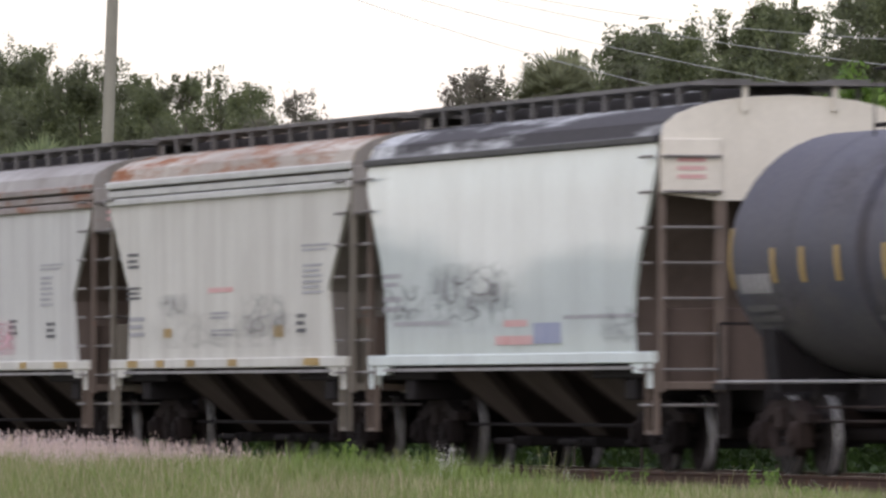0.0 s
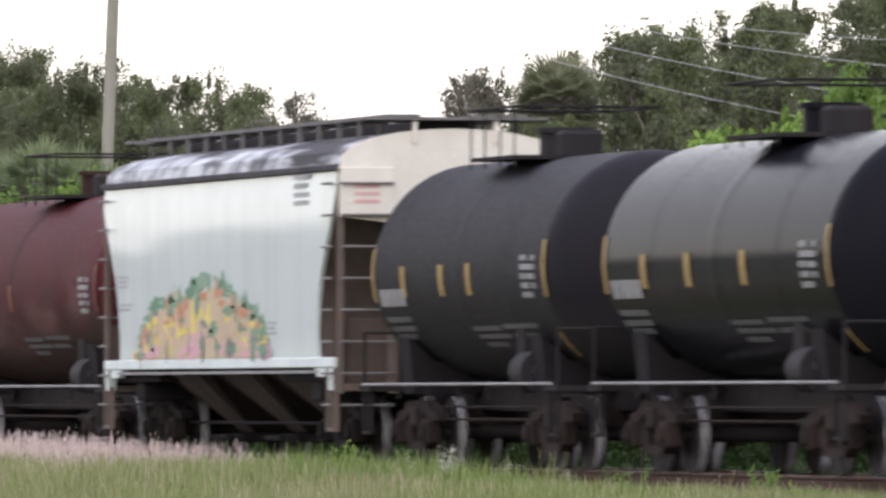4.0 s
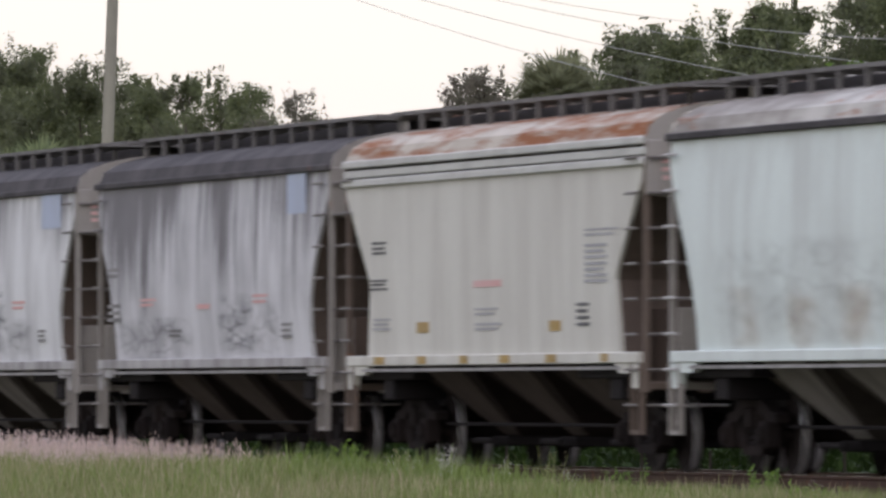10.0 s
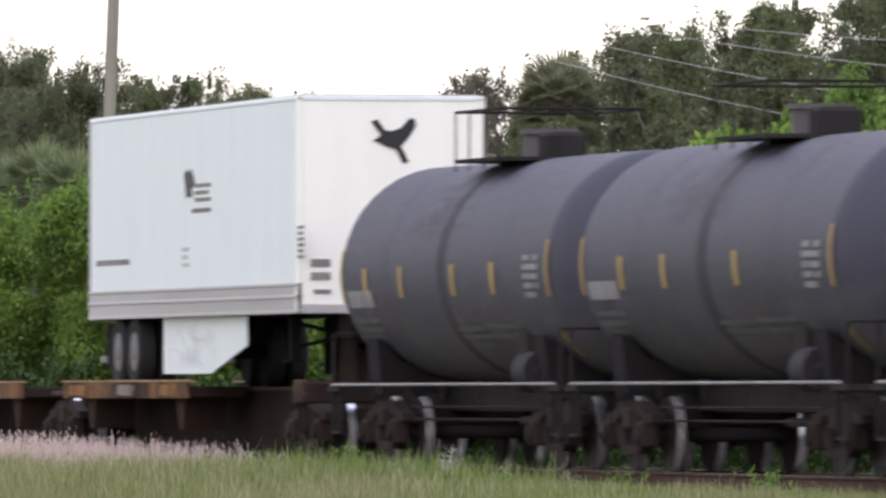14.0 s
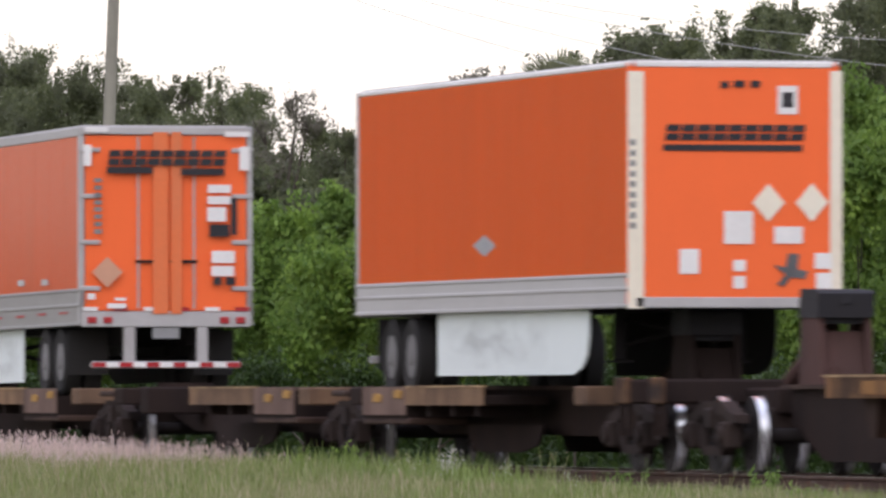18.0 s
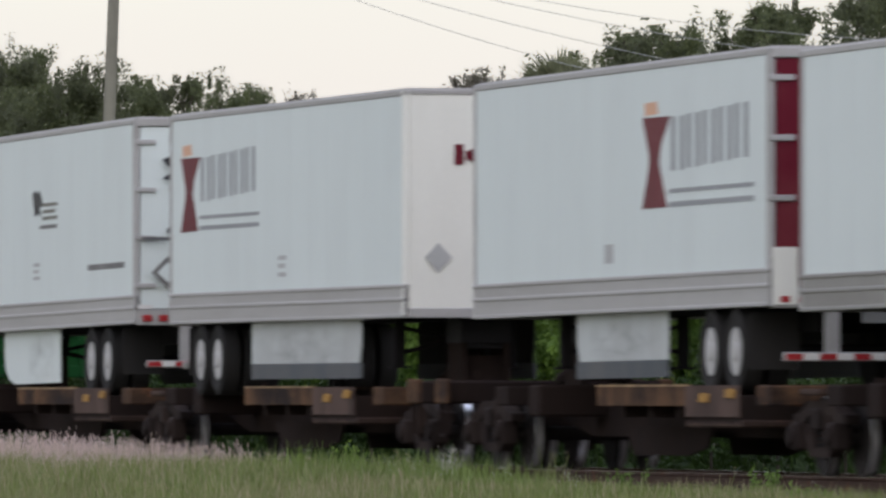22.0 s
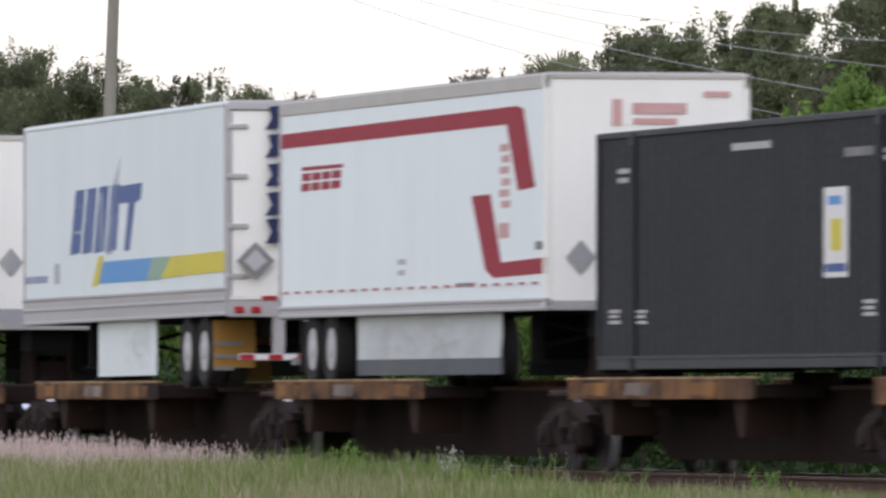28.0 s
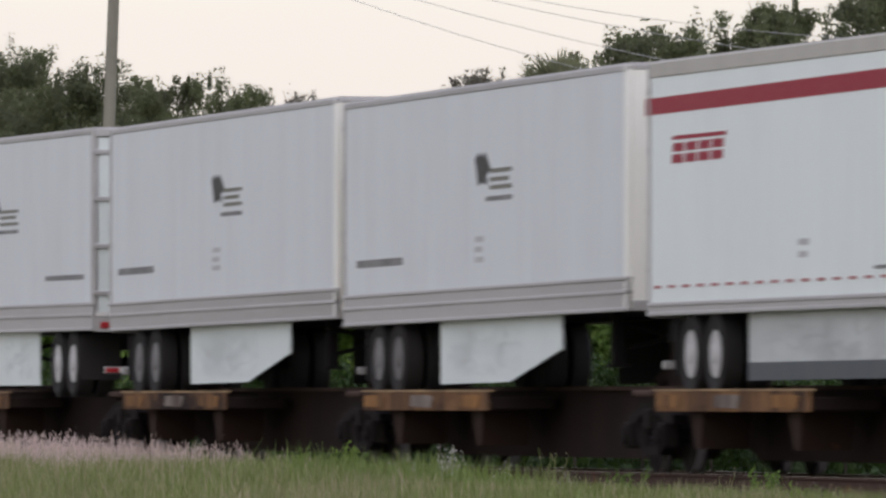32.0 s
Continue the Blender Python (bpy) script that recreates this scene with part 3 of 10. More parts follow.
def soil():
    mat, nt, bsdf = nodes_of("grass_soil")
    v, _ = coords(nt, shift=0.0)
    a = noise_node(nt, v, 0.25, 5.0)
    b = noise_node(nt, v, 9.0, 5.0, 0.7)
    col = mix_node(nt, ramp_node(nt, a, 0.35, 0.65), (0.07, 0.09, 0.03), (0.12, 0.12, 0.055))
    col = mix_node(nt, ramp_node(nt, b, 0.45, 0.75, 0.0, 0.6), col, (0.055, 0.050, 0.028))
    nt.links.new(col, bsdf.inputs["Base Color"])
    bsdf.inputs["Roughness"].default_value = 0.95
    return mat


M["soil"] = soil()


def ground_z(x, y):
    """The verge rises from the road to the track bed, and lies level beyond it."""
    if y < -14:
        z = -0.68
    elif y < -6:
        k = (y + 14) / 8
        z = -0.68 + 0.46 * k * k * (3 - 2 * k)
    elif y < 3.5:
        z = -0.22 - 0.16 * max(0.0, min(1.0, (y + 6) / 3))
    else:
        z = -0.38
    return z + 0.05 * noise.noise((x * 0.12, y * 0.2, 0)) * (1 if -13 < y < -3.4 else 0.15)


def ground():
    ys = [-3000, -800, -200, -80, -50] + [-40 + k * 1.0 for k in range(37)] + [-2.6, 0, 2.6] + [4 + 2 * k for k in range(12)] + [40, 80, 300, 1000, 3500]
    xs = [-4000, -1500, -700, -450] + [-340 + 2.5 * k for k in range(120)] + [0, 100, 400, 1500, 4000]
    b = Mb()
    b.rings([[(x, y, ground_z(x, y)) for x in xs] for y in ys], closed=False, caps=False)
    lone("ground", b.mesh("ground", True, 3.0), M["soil"], "grassy ground along the railway", "ground", kind="structure")
    bed = Mb().prism([(-3.1, -0.55), (-1.85, -0.19), (1.85, -0.19), (3.1, -0.55)], 0, -1500, 1200)
    lone("track_bed", bed.mesh("track_bed"), M["ballast"], "brown crushed stone ballast under the rails", "ballast", kind="structure")
    rd = Mb().box(-60, 700, -21.0, -14.6, -0.75, -0.635)
    lone("road", rd.mesh("road"), M["asphalt"], "asphalt road beside the railway", "road", kind="structure")
    st = Mb().box(-200, -3.8, -3.2, 3.2, -0.75, -0.638)
    side = lone("side_road", st.mesh("side_road"), M["asphalt"], "asphalt side street that joins the road", "road", kind="structure")
    side.matrix_basis = pose(-46.6, -19.5, 0, 0, 0, 77.845)
    # rails
    tr = tagged(new("railway_track"), "single railway track with rusty rails on wooden ties", "railway track", kind="structure")
    prof = [(-0.07, -0.172), (0.07, -0.172), (0.07, -0.155), (0.01, -0.13), (0.01, -0.045), (0.035, -0.035), (0.035, -0.004), (-0.035, -0.004), (-0.035, -0.035), (-0.01, -0.045), (-0.01, -0.13), (-0.07, -0.155)]
    for sy in (-1, 1):
        r = part("rail", kept("railbar", lambda: Mb().prism(prof, 0, -1500, 1200)), M["rail_steel"], tr, pose(0, sy * 0.755, 0))
        part("rail_head", kept("railhead", lambda: Mb().box(-1500, 1200, -0.03, 0.03, -0.004, 0.0)), M["rail_head"], r, None, "bright worn rail top")
    rnd = random.Random(5)
    tie = kept("tie", lambda: Mb().box(-0.115, 0.115, -1.3, 1.3, -0.345, -0.174, 0.012))
    far = Mb()
    for k in range(760):
        x = -330 + k * 0.5
        if -186 < x < -136:
            part("tie", tie, M["tie_wood"], tr, pose(x + rnd.uniform(-0.03, 0.03), rnd.uniform(-0.05, 0.05), 0, 0, 0, rnd.uniform(-1, 1)))
        else:
            far.box(x - 0.115, x + 0.115, -1.3, 1.3, -0.345, -0.174)
    tagged(part("tie_row", far.mesh("tie_row"), M["tie_wood"], tr), kind="stuff")


ground()

# ---- plants ----
LEAF = {
    "dark": leafy("leaf_dark", (0.060, 0.075, 0.039), (0.224, 0.251, 0.118), trans=0.5, cast=(0.112, 0.117, 0.074), wide=0.55),
    "pale": leafy("leaf_pale", (0.10, 0.10, 0.075), (0.20, 0.20, 0.13), trans=0.45, cast=(0.17, 0.14, 0.12)),
    "bush": leafy("leaf_bush", (0.055, 0.125, 0.024), (0.335, 0.475, 0.095), trans=0.5, cast=(0.125, 0.200, 0.050), wide=0.6),
    # Green darkened for the shade of bushes and train on low growth.
    "low": leafy("leaf_low_shade", (0.016, 0.034, 0.009), (0.060, 0.105, 0.022), trans=0.25),
    "palm": leafy("leaf_palm", (0.125, 0.132, 0.080), (0.275, 0.285, 0.160), trans=0.5),
    "palmetto": leafy("leaf_palmetto", (0.105, 0.135, 0.070), (0.25, 0.295, 0.145), trans=0.45),
    "grass": leafy("blade_green", (0.100, 0.139, 0.036), (0.260, 0.314, 0.098), trans=0.3, cast=(0.236, 0.240, 0.110), wide=0.35),
    "fresh": leafy("blade_fresh", (0.11, 0.155, 0.038), (0.26, 0.33, 0.100), trans=0.35),
    "straw": leafy("blade_straw", (0.28, 0.25, 0.14), (0.46, 0.40, 0.26), trans=0.35),
    "pink": leafy("plume_pink", (0.50, 0.36, 0.34), (0.82, 0.66, 0.63), trans=0.4, cast=(0.58, 0.47, 0.38)),
    "white": leafy("plume_white", (0.45, 0.42, 0.38), (0.72, 0.69, 0.64), trans=0.3),
}
M["bark"] = paint("bark", (0.10, 0.085, 0.07), 0.9, 0.4, (0.04, 0.035, 0.03), 0.6)


def sheet_mesh(name, quads):
    """Many loose quads (n, 4, 3) in one mesh."""
    n = len(quads)
    me = bpy.data.meshes.new(name)
    me.vertices.add(n * 4)
    me.vertices.foreach_set("co", quads.reshape(-1).astype(np.float32))
    me.loops.add(n * 4)
    me.loops.foreach_set("vertex_index", np.arange(n * 4, dtype=np.int32))
    me.polygons.add(n)
    me.polygons.foreach_set("loop_start", np.arange(0, n * 4, 4, dtype=np.int32))
    me.update(calc_edges=True)
    me.materials.append(None)
    return me


def leaf_quads(rng, lobes, n, size, loose=0.12):
    """Leaves round lumpy lobes: clumps on the outside, gaps between them, some within."""
    out = []
    for x, y, z, r in lobes:
        m = int(n * min(1.6, max(0.35, (r / 0.9) ** 1.6)))
        k = max(16, int((70 if size < 0.08 else 42) * r))
        d = rng.normal(size=(k, 3))
        d /= np.linalg.norm(d, axis=1)[:, None]
        off = rng.uniform(0, 90, 3)
        lump = np.array([noise.noise(tuple(float(c) for c in q * 1.7 + off)) for q in d])[:, None]
        reach = rng.uniform(0.25, 1.0, (k, 1)) ** 0.7
        clump = d * (r * reach * (1.0 + (0.7 if size < 0.06 else 0.3) * lump) * 1.06)
        clump[:, 2] *= 0.92
        which = rng.integers(0, k, m)
        sprig = ((rng.random((k, 1)) < 0.3) & (reach > 0.7) & (d[:, 2:] > -0.2)).astype(float)
        spread = min(0.18 * r, loose) * rng.uniform(0.5, 1.4, (k, 1))
        spread = np.concatenate([spread * (1 - 0.55 * sprig)] * 2 + [spread * (1 + 0.9 * sprig)], 1)
        p = clump[which] + np.clip(rng.normal(size=(m, 3)), -1.7, 1.7) * spread[which]
        p += np.array((x, y, z))
        u = rng.normal(size=(m, 3))
        u /= np.linalg.norm(u, axis=1)[:, None]
        w = rng.normal(size=(m, 3))
        w -= (w * u).sum(1)[:, None] * u
        w /= np.linalg.norm(w, axis=1)[:, None]
        s = size * rng.uniform(0.5, 1.25, (m, 1))
        out.append(np.stack([p - u * s, p - w * s * 0.45, p + u * s, p + w * s * 0.45], axis=1))
    return np.concatenate(out)


def tree(name, label, lobes, seed, mat, n, size):
    """Trunk, limbs to each lobe of the crown, and a crown of many small leaves."""
    rng = np.random.default_rng(seed)
    cx = sum(l[0] for l in lobes) / len(lobes)
    cy = sum(l[1] for l in lobes) / len(lobes)
    t = thing(name, label, "tree" if "tree" in name else "bush", "trees behind the track" if "tree" in name else "bushes behind the track")
    t.matrix_basis = pose(cx, cy, -0.40)
    rel = [(x - cx, y - cy + float(rng.uniform(-0.8, 0.8)), z + 0.40, r) for x, y, z, r in lobes]
    low = min(l[2] for l in rel)
    b = Mb()
    thick = 0.04 + 0.012 * max(l[2] for l in rel)
    fork = (0, 0, max(0.3, low * 0.55))
    if "bush" in name:
        thick = 0.03
    b.rod((0, 0, -0.1), fork, thick, 8, thick * 0.7)
    part("trunk", b.mesh("trunk", True), M["bark"], t)
    for x, y, z, r in rel:
        lb = Mb()
        mid = (x * 0.55, y * 0.5, fork[2] + (z - fork[2]) * 0.55)
        lb.rod(fork, mid, thick * 0.55, 6, thick * 0.35).rod(mid, (x, y, z), thick * 0.35, 6, thick * 0.1)
        for k in range(4):
            e = (x + float(rng.uniform(-0.8, 0.8)) * r, y + float(rng.uniform(-0.8, 0.8)) * r, z + float(rng.uniform(-0.2, 0.95)) * r)
            lb.rod((x * 0.8 + mid[0] * 0.2, y * 0.8 + mid[1] * 0.2, z * 0.8 + mid[2] * 0.2), e, thick * 0.14, 5, 0.006)
        part("limb", lb.mesh("limb", True), M["bark"], t)
    crown = part("crown", sheet_mesh("crown", leaf_quads(rng, rel, n, size, 0.19 if mat is LEAF["bush"] else 0.12)), mat, t)
    tagged(crown, kind="stuff")
    return t


def palm(x, y, z, r, name="cabbage_palm", label="cabbage palm with a round head of fan fronds", leaf="palm", fronds=46):
    """A cabbage palm: a tall trunk and a round head of fan fronds."""
    rng = np.random.default_rng(77)
    t = thing(name, label, "palm tree", "trees behind the track")
    t.matrix_basis = pose(x, y, -0.40)
    part("trunk", Mb().rod((0, 0, 0), (0.1, 0, z - 0.1 + 0.4), 0.2, 10, 0.16).mesh("trunk", True), M["bark"], t)
    c = Vector((0.1, 0, z + 0.3))
    for k in range(fronds):
        az, el = k * 2.399, math.asin(max(-0.5, 0.98 - 1.5 * (k + 0.5) / fronds))
        d = Vector((math.cos(az) * math.cos(el), math.sin(az) * math.cos(el), math.sin(el)))
        side = d.cross(Vector((0, 0, 1))).normalized()
        up = side.cross(d)
        base = c + d * r * 0.45
        qs = []
        for j in range(22):
            a = (j - 10.5) / 10.5 * 1.45
            tip = base + (d * math.cos(a) + side * math.sin(a)) * r * float(rng.uniform(0.42, 0.62)) + up * r * 0.06 - Vector((0, 0, 0.12 * r * abs(a)))
            wv = (tip - base).cross(up).normalized() * 0.034
            mid = base.lerp(tip, 0.5)
            qs.append([base, mid - wv, tip, mid + wv])
        fr = part("frond", sheet_mesh("frond", np.array([[tuple(p) for p in q] for q in qs])), LEAF[leaf], t)
        part("stalk", Mb().rod(c, base, 0.02, 5).mesh("stalk"), M["bark"], fr)

tree("oak_tree", "dark green broadleaf tree with an uneven crown", ((-320.0, 22.0, 8.4, 1.12), (-326.2, 22.0, 8.61, 1.32), (-316.8, 22.0, 7.9, 0.71), (-321.5, 22.0, 9.23, 0.49), (-317.6, 22.0, 8.99, 0.43), (-316.8, 22.0, 7.12, 1.21), (-322.5, 22.0, 6.64, 1.38)), 1, LEAF["dark"], 7000, 0.05)
tree("oak_tree", "dark green broadleaf tree with an uneven crown", ((-300.6, 20.0, 7.68, 0.89), (-298.7, 20.0, 8.18, 0.65), (-302.7, 20.0, 8.07, 0.49), (-302.4, 20.0, 6.84, 1.22), (-297.3, 20.0, 6.74, 1.14)), 2, LEAF["dark"], 7000, 0.05)
tree("oak_tree", "dark green broadleaf tree with an uneven crown", ((-298.7, 21.0, 7.98, 0.75), (-295.4, 21.0, 7.53, 0.83), (-300.4, 21.0, 8.29, 0.38), (-299.7, 21.0, 6.38, 1.15), (-294.3, 21.0, 6.82, 0.8)), 3, LEAF["dark"], 7000, 0.05)
tree("oak_tree", "dark green broadleaf tree with an uneven crown", ((-286.4, 20.0, 7.37, 0.8), (-287.7, 20.0, 7.83, 0.49), (-283.4, 20.0, 7.4, 0.56), (-284.4, 20.0, 6.24, 1.09), (-280.5, 20.0, 6.74, 0.58)), 4, LEAF["dark"], 6500, 0.05)
tree("slender_tree", "thin airy tree with pale leaves", ((-271.8, 19.0, 7.24, 0.39), (-270.8, 19.0, 6.78, 0.44), (-273.1, 19.0, 6.71, 0.44), (-271.7, 19.0, 6.01, 0.61)), 5, LEAF["pale"], 1500, 0.05)
tree("oak_tree", "dark green broadleaf tree with an uneven crown", ((-272.3, 20.0, 6.21, 0.62), (-271.1, 20.0, 6.64, 0.34), (-268.0, 20.0, 6.37, 0.39), (-269.1, 20.0, 5.84, 0.67), (-273.5, 20.0, 5.67, 0.8)), 6, LEAF["dark"], 4800, 0.05)
tree("oak_tree", "dark green broadleaf tree with an uneven crown", ((-273.0, 22.0, 5.92, 0.44), (-274.0, 22.0, 5.44, 0.74), (-270.5, 22.0, 5.26, 0.73)), 7, LEAF["dark"], 3600, 0.05)
tree("slender_tree", "nearly bare pale twiggy tree", ((-282.0, 24.0, 6.57, 0.33), (-280.1, 24.0, 6.58, 0.28), (-283.5, 24.0, 6.43, 0.23)), 40, LEAF["pale"], 160, 0.05)
tree("oak_tree", "dark green broadleaf tree with an uneven crown", ((-246.9, 18.0, 6.73, 0.51), (-249.1, 18.0, 6.72, 0.41), (-244.6, 18.0, 6.87, 0.49), (-246.4, 18.0, 5.83, 0.95), (-249.9, 18.0, 6.17, 0.45)), 8, LEAF["pale"], 4200, 0.05)
tree("oak_tree", "dark green broadleaf tree with an uneven crown", ((-238.1, 17.0, 5.98, 0.97), (-233.6, 17.0, 6.0, 0.95), (-235.8, 17.0, 4.71, 1.07)), 9, LEAF["dark"], 7500, 0.05)
tree("oak_tree", "dark green broadleaf tree with an uneven crown", ((-233.5, 18.0, 7.28, 0.58), (-231.4, 18.0, 7.22, 0.5), (-234.8, 18.0, 7.45, 0.34), (-235.4, 18.0, 6.84, 0.51), (-232.6, 18.0, 6.25, 0.95), (-229.8, 18.0, 6.13, 0.63)), 10, LEAF["dark"], 7000, 0.05)
tree("oak_tree", "dark green broadleaf tree with an uneven crown", ((-222.5, 17.0, 6.98, 0.57), (-224.3, 17.0, 6.82, 0.47), (-221.8, 17.0, 6.11, 0.91), (-226.0, 17.0, 6.61, 0.41)), 11, LEAF["dark"], 7000, 0.05)
tree("oak_tree", "dark green broadleaf tree with an uneven crown", ((-217.7, 17.0, 7.11, 0.65), (-219.0, 17.0, 7.49, 0.36), (-216.4, 17.0, 7.44, 0.41), (-216.4, 17.0, 6.28, 0.94), (-220.0, 17.0, 6.67, 0.58)), 12, LEAF["dark"], 7000, 0.05)
tree("oak_tree", "dark green broadleaf tree with an uneven crown", ((-208.3, 16.0, 6.99, 0.8), (-209.5, 16.0, 7.43, 0.42), (-206.2, 16.0, 7.33, 0.56), (-207.2, 16.0, 6.06, 0.99), (-210.5, 16.0, 6.62, 0.48)), 13, LEAF["dark"], 7400, 0.05)
tree("oak_tree", "dense dark green lower foliage of the wood", ((-221.4, 15.0, 4.68, 1.11), (-219.6, 15.0, 3.35, 1.1)), 20, LEAF["dark"], 5298, 0.09)
tree("oak_tree", "dense dark green lower foliage of the wood", ((-216.1, 15.0, 4.79, 1.08), (-214.4, 15.0, 3.49, 1.07)), 21, LEAF["dark"], 5298, 0.09)
tree("oak_tree", "dense dark green lower foliage of the wood", ((-211.1, 15.0, 4.8, 1.1), (-209.5, 15.0, 3.53, 1.1)), 22, LEAF["dark"], 5298, 0.09)
tree("oak_tree", "dense dark green lower foliage of the wood", ((-205.9, 15.0, 4.61, 1.13), (-204.3, 15.0, 3.38, 1.12)), 23, LEAF["dark"], 5298, 0.09)
tree("oak_tree", "dense dark green lower foliage of the wood", ((-201.7, 15.0, 4.36, 1.1), (-200.2, 15.0, 3.15, 1.1)), 24, LEAF["dark"], 5298, 0.09)
tree("oak_tree", "dense dark green lower foliage of the wood", ((-293.1, 17.0, 5.07, 1.45), (-290.9, 17.0, 3.47, 1.44)), 30, LEAF["dark"], 4304, 0.09)
tree("oak_tree", "dense dark green lower foliage of the wood", ((-284.4, 17.0, 4.82, 1.28), (-282.3, 17.0, 3.27, 1.27)), 31, LEAF["dark"], 4304, 0.09)
tree("oak_tree", "dense dark green lower foliage of the wood", ((-276.3, 17.0, 4.71, 1.24), (-274.3, 17.0, 3.2, 1.24)), 32, LEAF["dark"], 4304, 0.09)
tree("oak_tree", "dense dark green lower foliage of the wood", ((-268.5, 17.0, 4.61, 1.15), (-266.6, 17.0, 3.14, 1.14)), 33, LEAF["dark"], 4304, 0.09)
tree("oak_tree", "dense dark green lower foliage of the wood", ((-261.2, 17.0, 4.75, 1.0), (-259.4, 17.0, 3.32, 1.0)), 34, LEAF["dark"], 4304, 0.09)
tree("oak_tree", "dense dark green lower foliage of the wood", ((-254.2, 17.0, 4.53, 0.92), (-252.5, 17.0, 3.14, 0.91)), 35, LEAF["dark"], 4304, 0.09)
tree("oak_tree", "dense dark green lower foliage of the wood", ((-247.6, 17.0, 4.11, 0.9), (-246.0, 17.0, 2.75, 0.89)), 36, LEAF["dark"], 4304, 0.09)
tree("oak_tree", "dense dark green lower foliage of the wood", ((-241.3, 17.0, 4.25, 1.04), (-239.8, 17.0, 2.92, 1.03)), 37, LEAF["dark"], 4304, 0.09)
tree("oak_tree", "dark green trees further back in the wood", ((-340.9, 25.0, 7.13, 1.46), (-331.6, 25.0, 6.96, 1.34), (-323.5, 25.0, 6.82, 1.31)), 110, LEAF["dark"], 5200, 0.09)
tree("oak_tree", "dark green trees further back in the wood", ((-315.8, 25.0, 6.83, 1.25), (-311.4, 25.0, 6.82, 1.12), (-306.0, 25.0, 6.51, 1.04), (-302.1, 25.0, 5.83, 1.02)), 111, LEAF["dark"], 5200, 0.09)
tree("oak_tree", "dark green trees further back in the wood", ((-296.7, 25.0, 5.48, 1.01), (-290.8, 25.0, 5.13, 0.99), (-285.1, 25.0, 5.05, 0.97)), 112, LEAF["dark"], 5200, 0.09)
tree("oak_tree", "dark green trees further back in the wood", ((-279.1, 25.0, 5.66, 1.07), (-273.2, 25.0, 5.81, 1.12), (-267.7, 25.0, 6.08, 1.15)), 113, LEAF["dark"], 5200, 0.09)
tree("oak_tree", "dark green trees further back in the wood", ((-262.3, 25.0, 6.46, 1.19), (-256.6, 25.0, 6.52, 1.17), (-251.6, 25.0, 6.53, 1.15)), 114, LEAF["dark"], 5200, 0.09)
tree("oak_tree", "dark green trees further back in the wood", ((-246.4, 25.0, 6.53, 1.18), (-241.3, 25.0, 6.47, 1.16)), 115, LEAF["dark"], 5200, 0.09)
tree("green_bush", "bright green leafy bush beside the track", ((-239.2, 7.5, 3.76, 0.86), (-241.6, 7.5, 2.92, 1.09), (-238.0, 7.5, 2.04, 1.07), (-235.0, 7.5, 2.13, 0.74)), 60, LEAF["bush"], 7500, 0.072)
tree("green_bush", "bright green leafy bush beside the track", ((-235.9, 8.1, 4.04, 0.8), (-231.9, 8.1, 4.41, 0.57), (-237.7, 8.1, 3.1, 1.02), (-234.8, 8.1, 2.02, 1.06), (-239.2, 8.1, 1.5, 0.75)), 61, LEAF["bush"], 7500, 0.072)
tree("green_bush", "bright green leafy bush beside the track", ((-231.5, 8.7, 3.67, 0.78), (-233.4, 8.7, 2.86, 1.0), (-230.6, 8.7, 1.9, 1.04)), 62, LEAF["bush"], 7500, 0.072)
tree("green_bush", "bright green leafy bush beside the track", ((-220.7, 7.5, 3.05, 0.75), (-218.2, 7.5, 3.42, 0.49), (-220.2, 7.5, 2.05, 0.99)), 63, LEAF["bush"], 7500, 0.072)
tree("green_bush", "bright green leafy bush beside the track", ((-218.2, 8.1, 3.52, 0.61), (-219.7, 8.1, 2.74, 0.89), (-217.2, 8.1, 1.94, 0.98)), 64, LEAF["bush"], 7500, 0.072)
tree("green_bush", "bright green leafy bush beside the track", ((-217.2, 8.7, 3.51, 0.74), (-215.0, 8.7, 4.07, 0.51), (-216.7, 8.7, 2.62, 0.93), (-215.2, 8.7, 1.74, 0.88)), 65, LEAF["bush"], 7500, 0.072)
tree("green_bush", "bright green leafy bush beside the track", ((-204.9, 7.5, 3.64, 0.57), (-206.7, 7.5, 3.2, 0.56), (-205.3, 7.5, 2.63, 0.88), (-204.0, 7.5, 1.69, 0.88)), 66, LEAF["bush"], 7500, 0.072)
tree("green_bush", "bright green leafy bush beside the track", ((-204.6, 8.1, 3.55, 0.56), (-203.3, 8.1, 2.79, 0.83), (-202.4, 8.1, 1.78, 0.92)), 67, LEAF["bush"], 7500, 0.072)
tree("green_bush", "bright green leafy bush beside the track", ((-201.7, 8.7, 2.96, 0.64), (-200.9, 8.7, 2.14, 0.87), (-201.7, 8.7, 1.41, 0.73)), 68, LEAF["bush"], 7500, 0.072)
tree("green_bush", "bright green leafy bush beside the track", ((-192.6, 7.5, 2.79, 0.54), (-191.0, 7.5, 2.34, 0.74), (-191.8, 7.5, 1.56, 0.78)), 69, LEAF["bush"], 7500, 0.072)
tree("green_bush", "bright green leafy bush beside the track", ((-189.4, 8.1, 3.62, 0.53), (-190.9, 8.1, 3.2, 0.52), (-187.9, 8.1, 3.6, 0.43), (-189.4, 8.1, 2.67, 0.82), (-189.8, 8.1, 1.73, 0.86)), 70, LEAF["bush"], 7500, 0.072)
tree("green_bush", "bright green leafy bush beside the track", ((-188.2, 8.7, 3.09, 0.64), (-187.5, 8.7, 2.14, 0.81), (-187.8, 8.7, 1.46, 0.68)), 71, LEAF["bush"], 7500, 0.072)
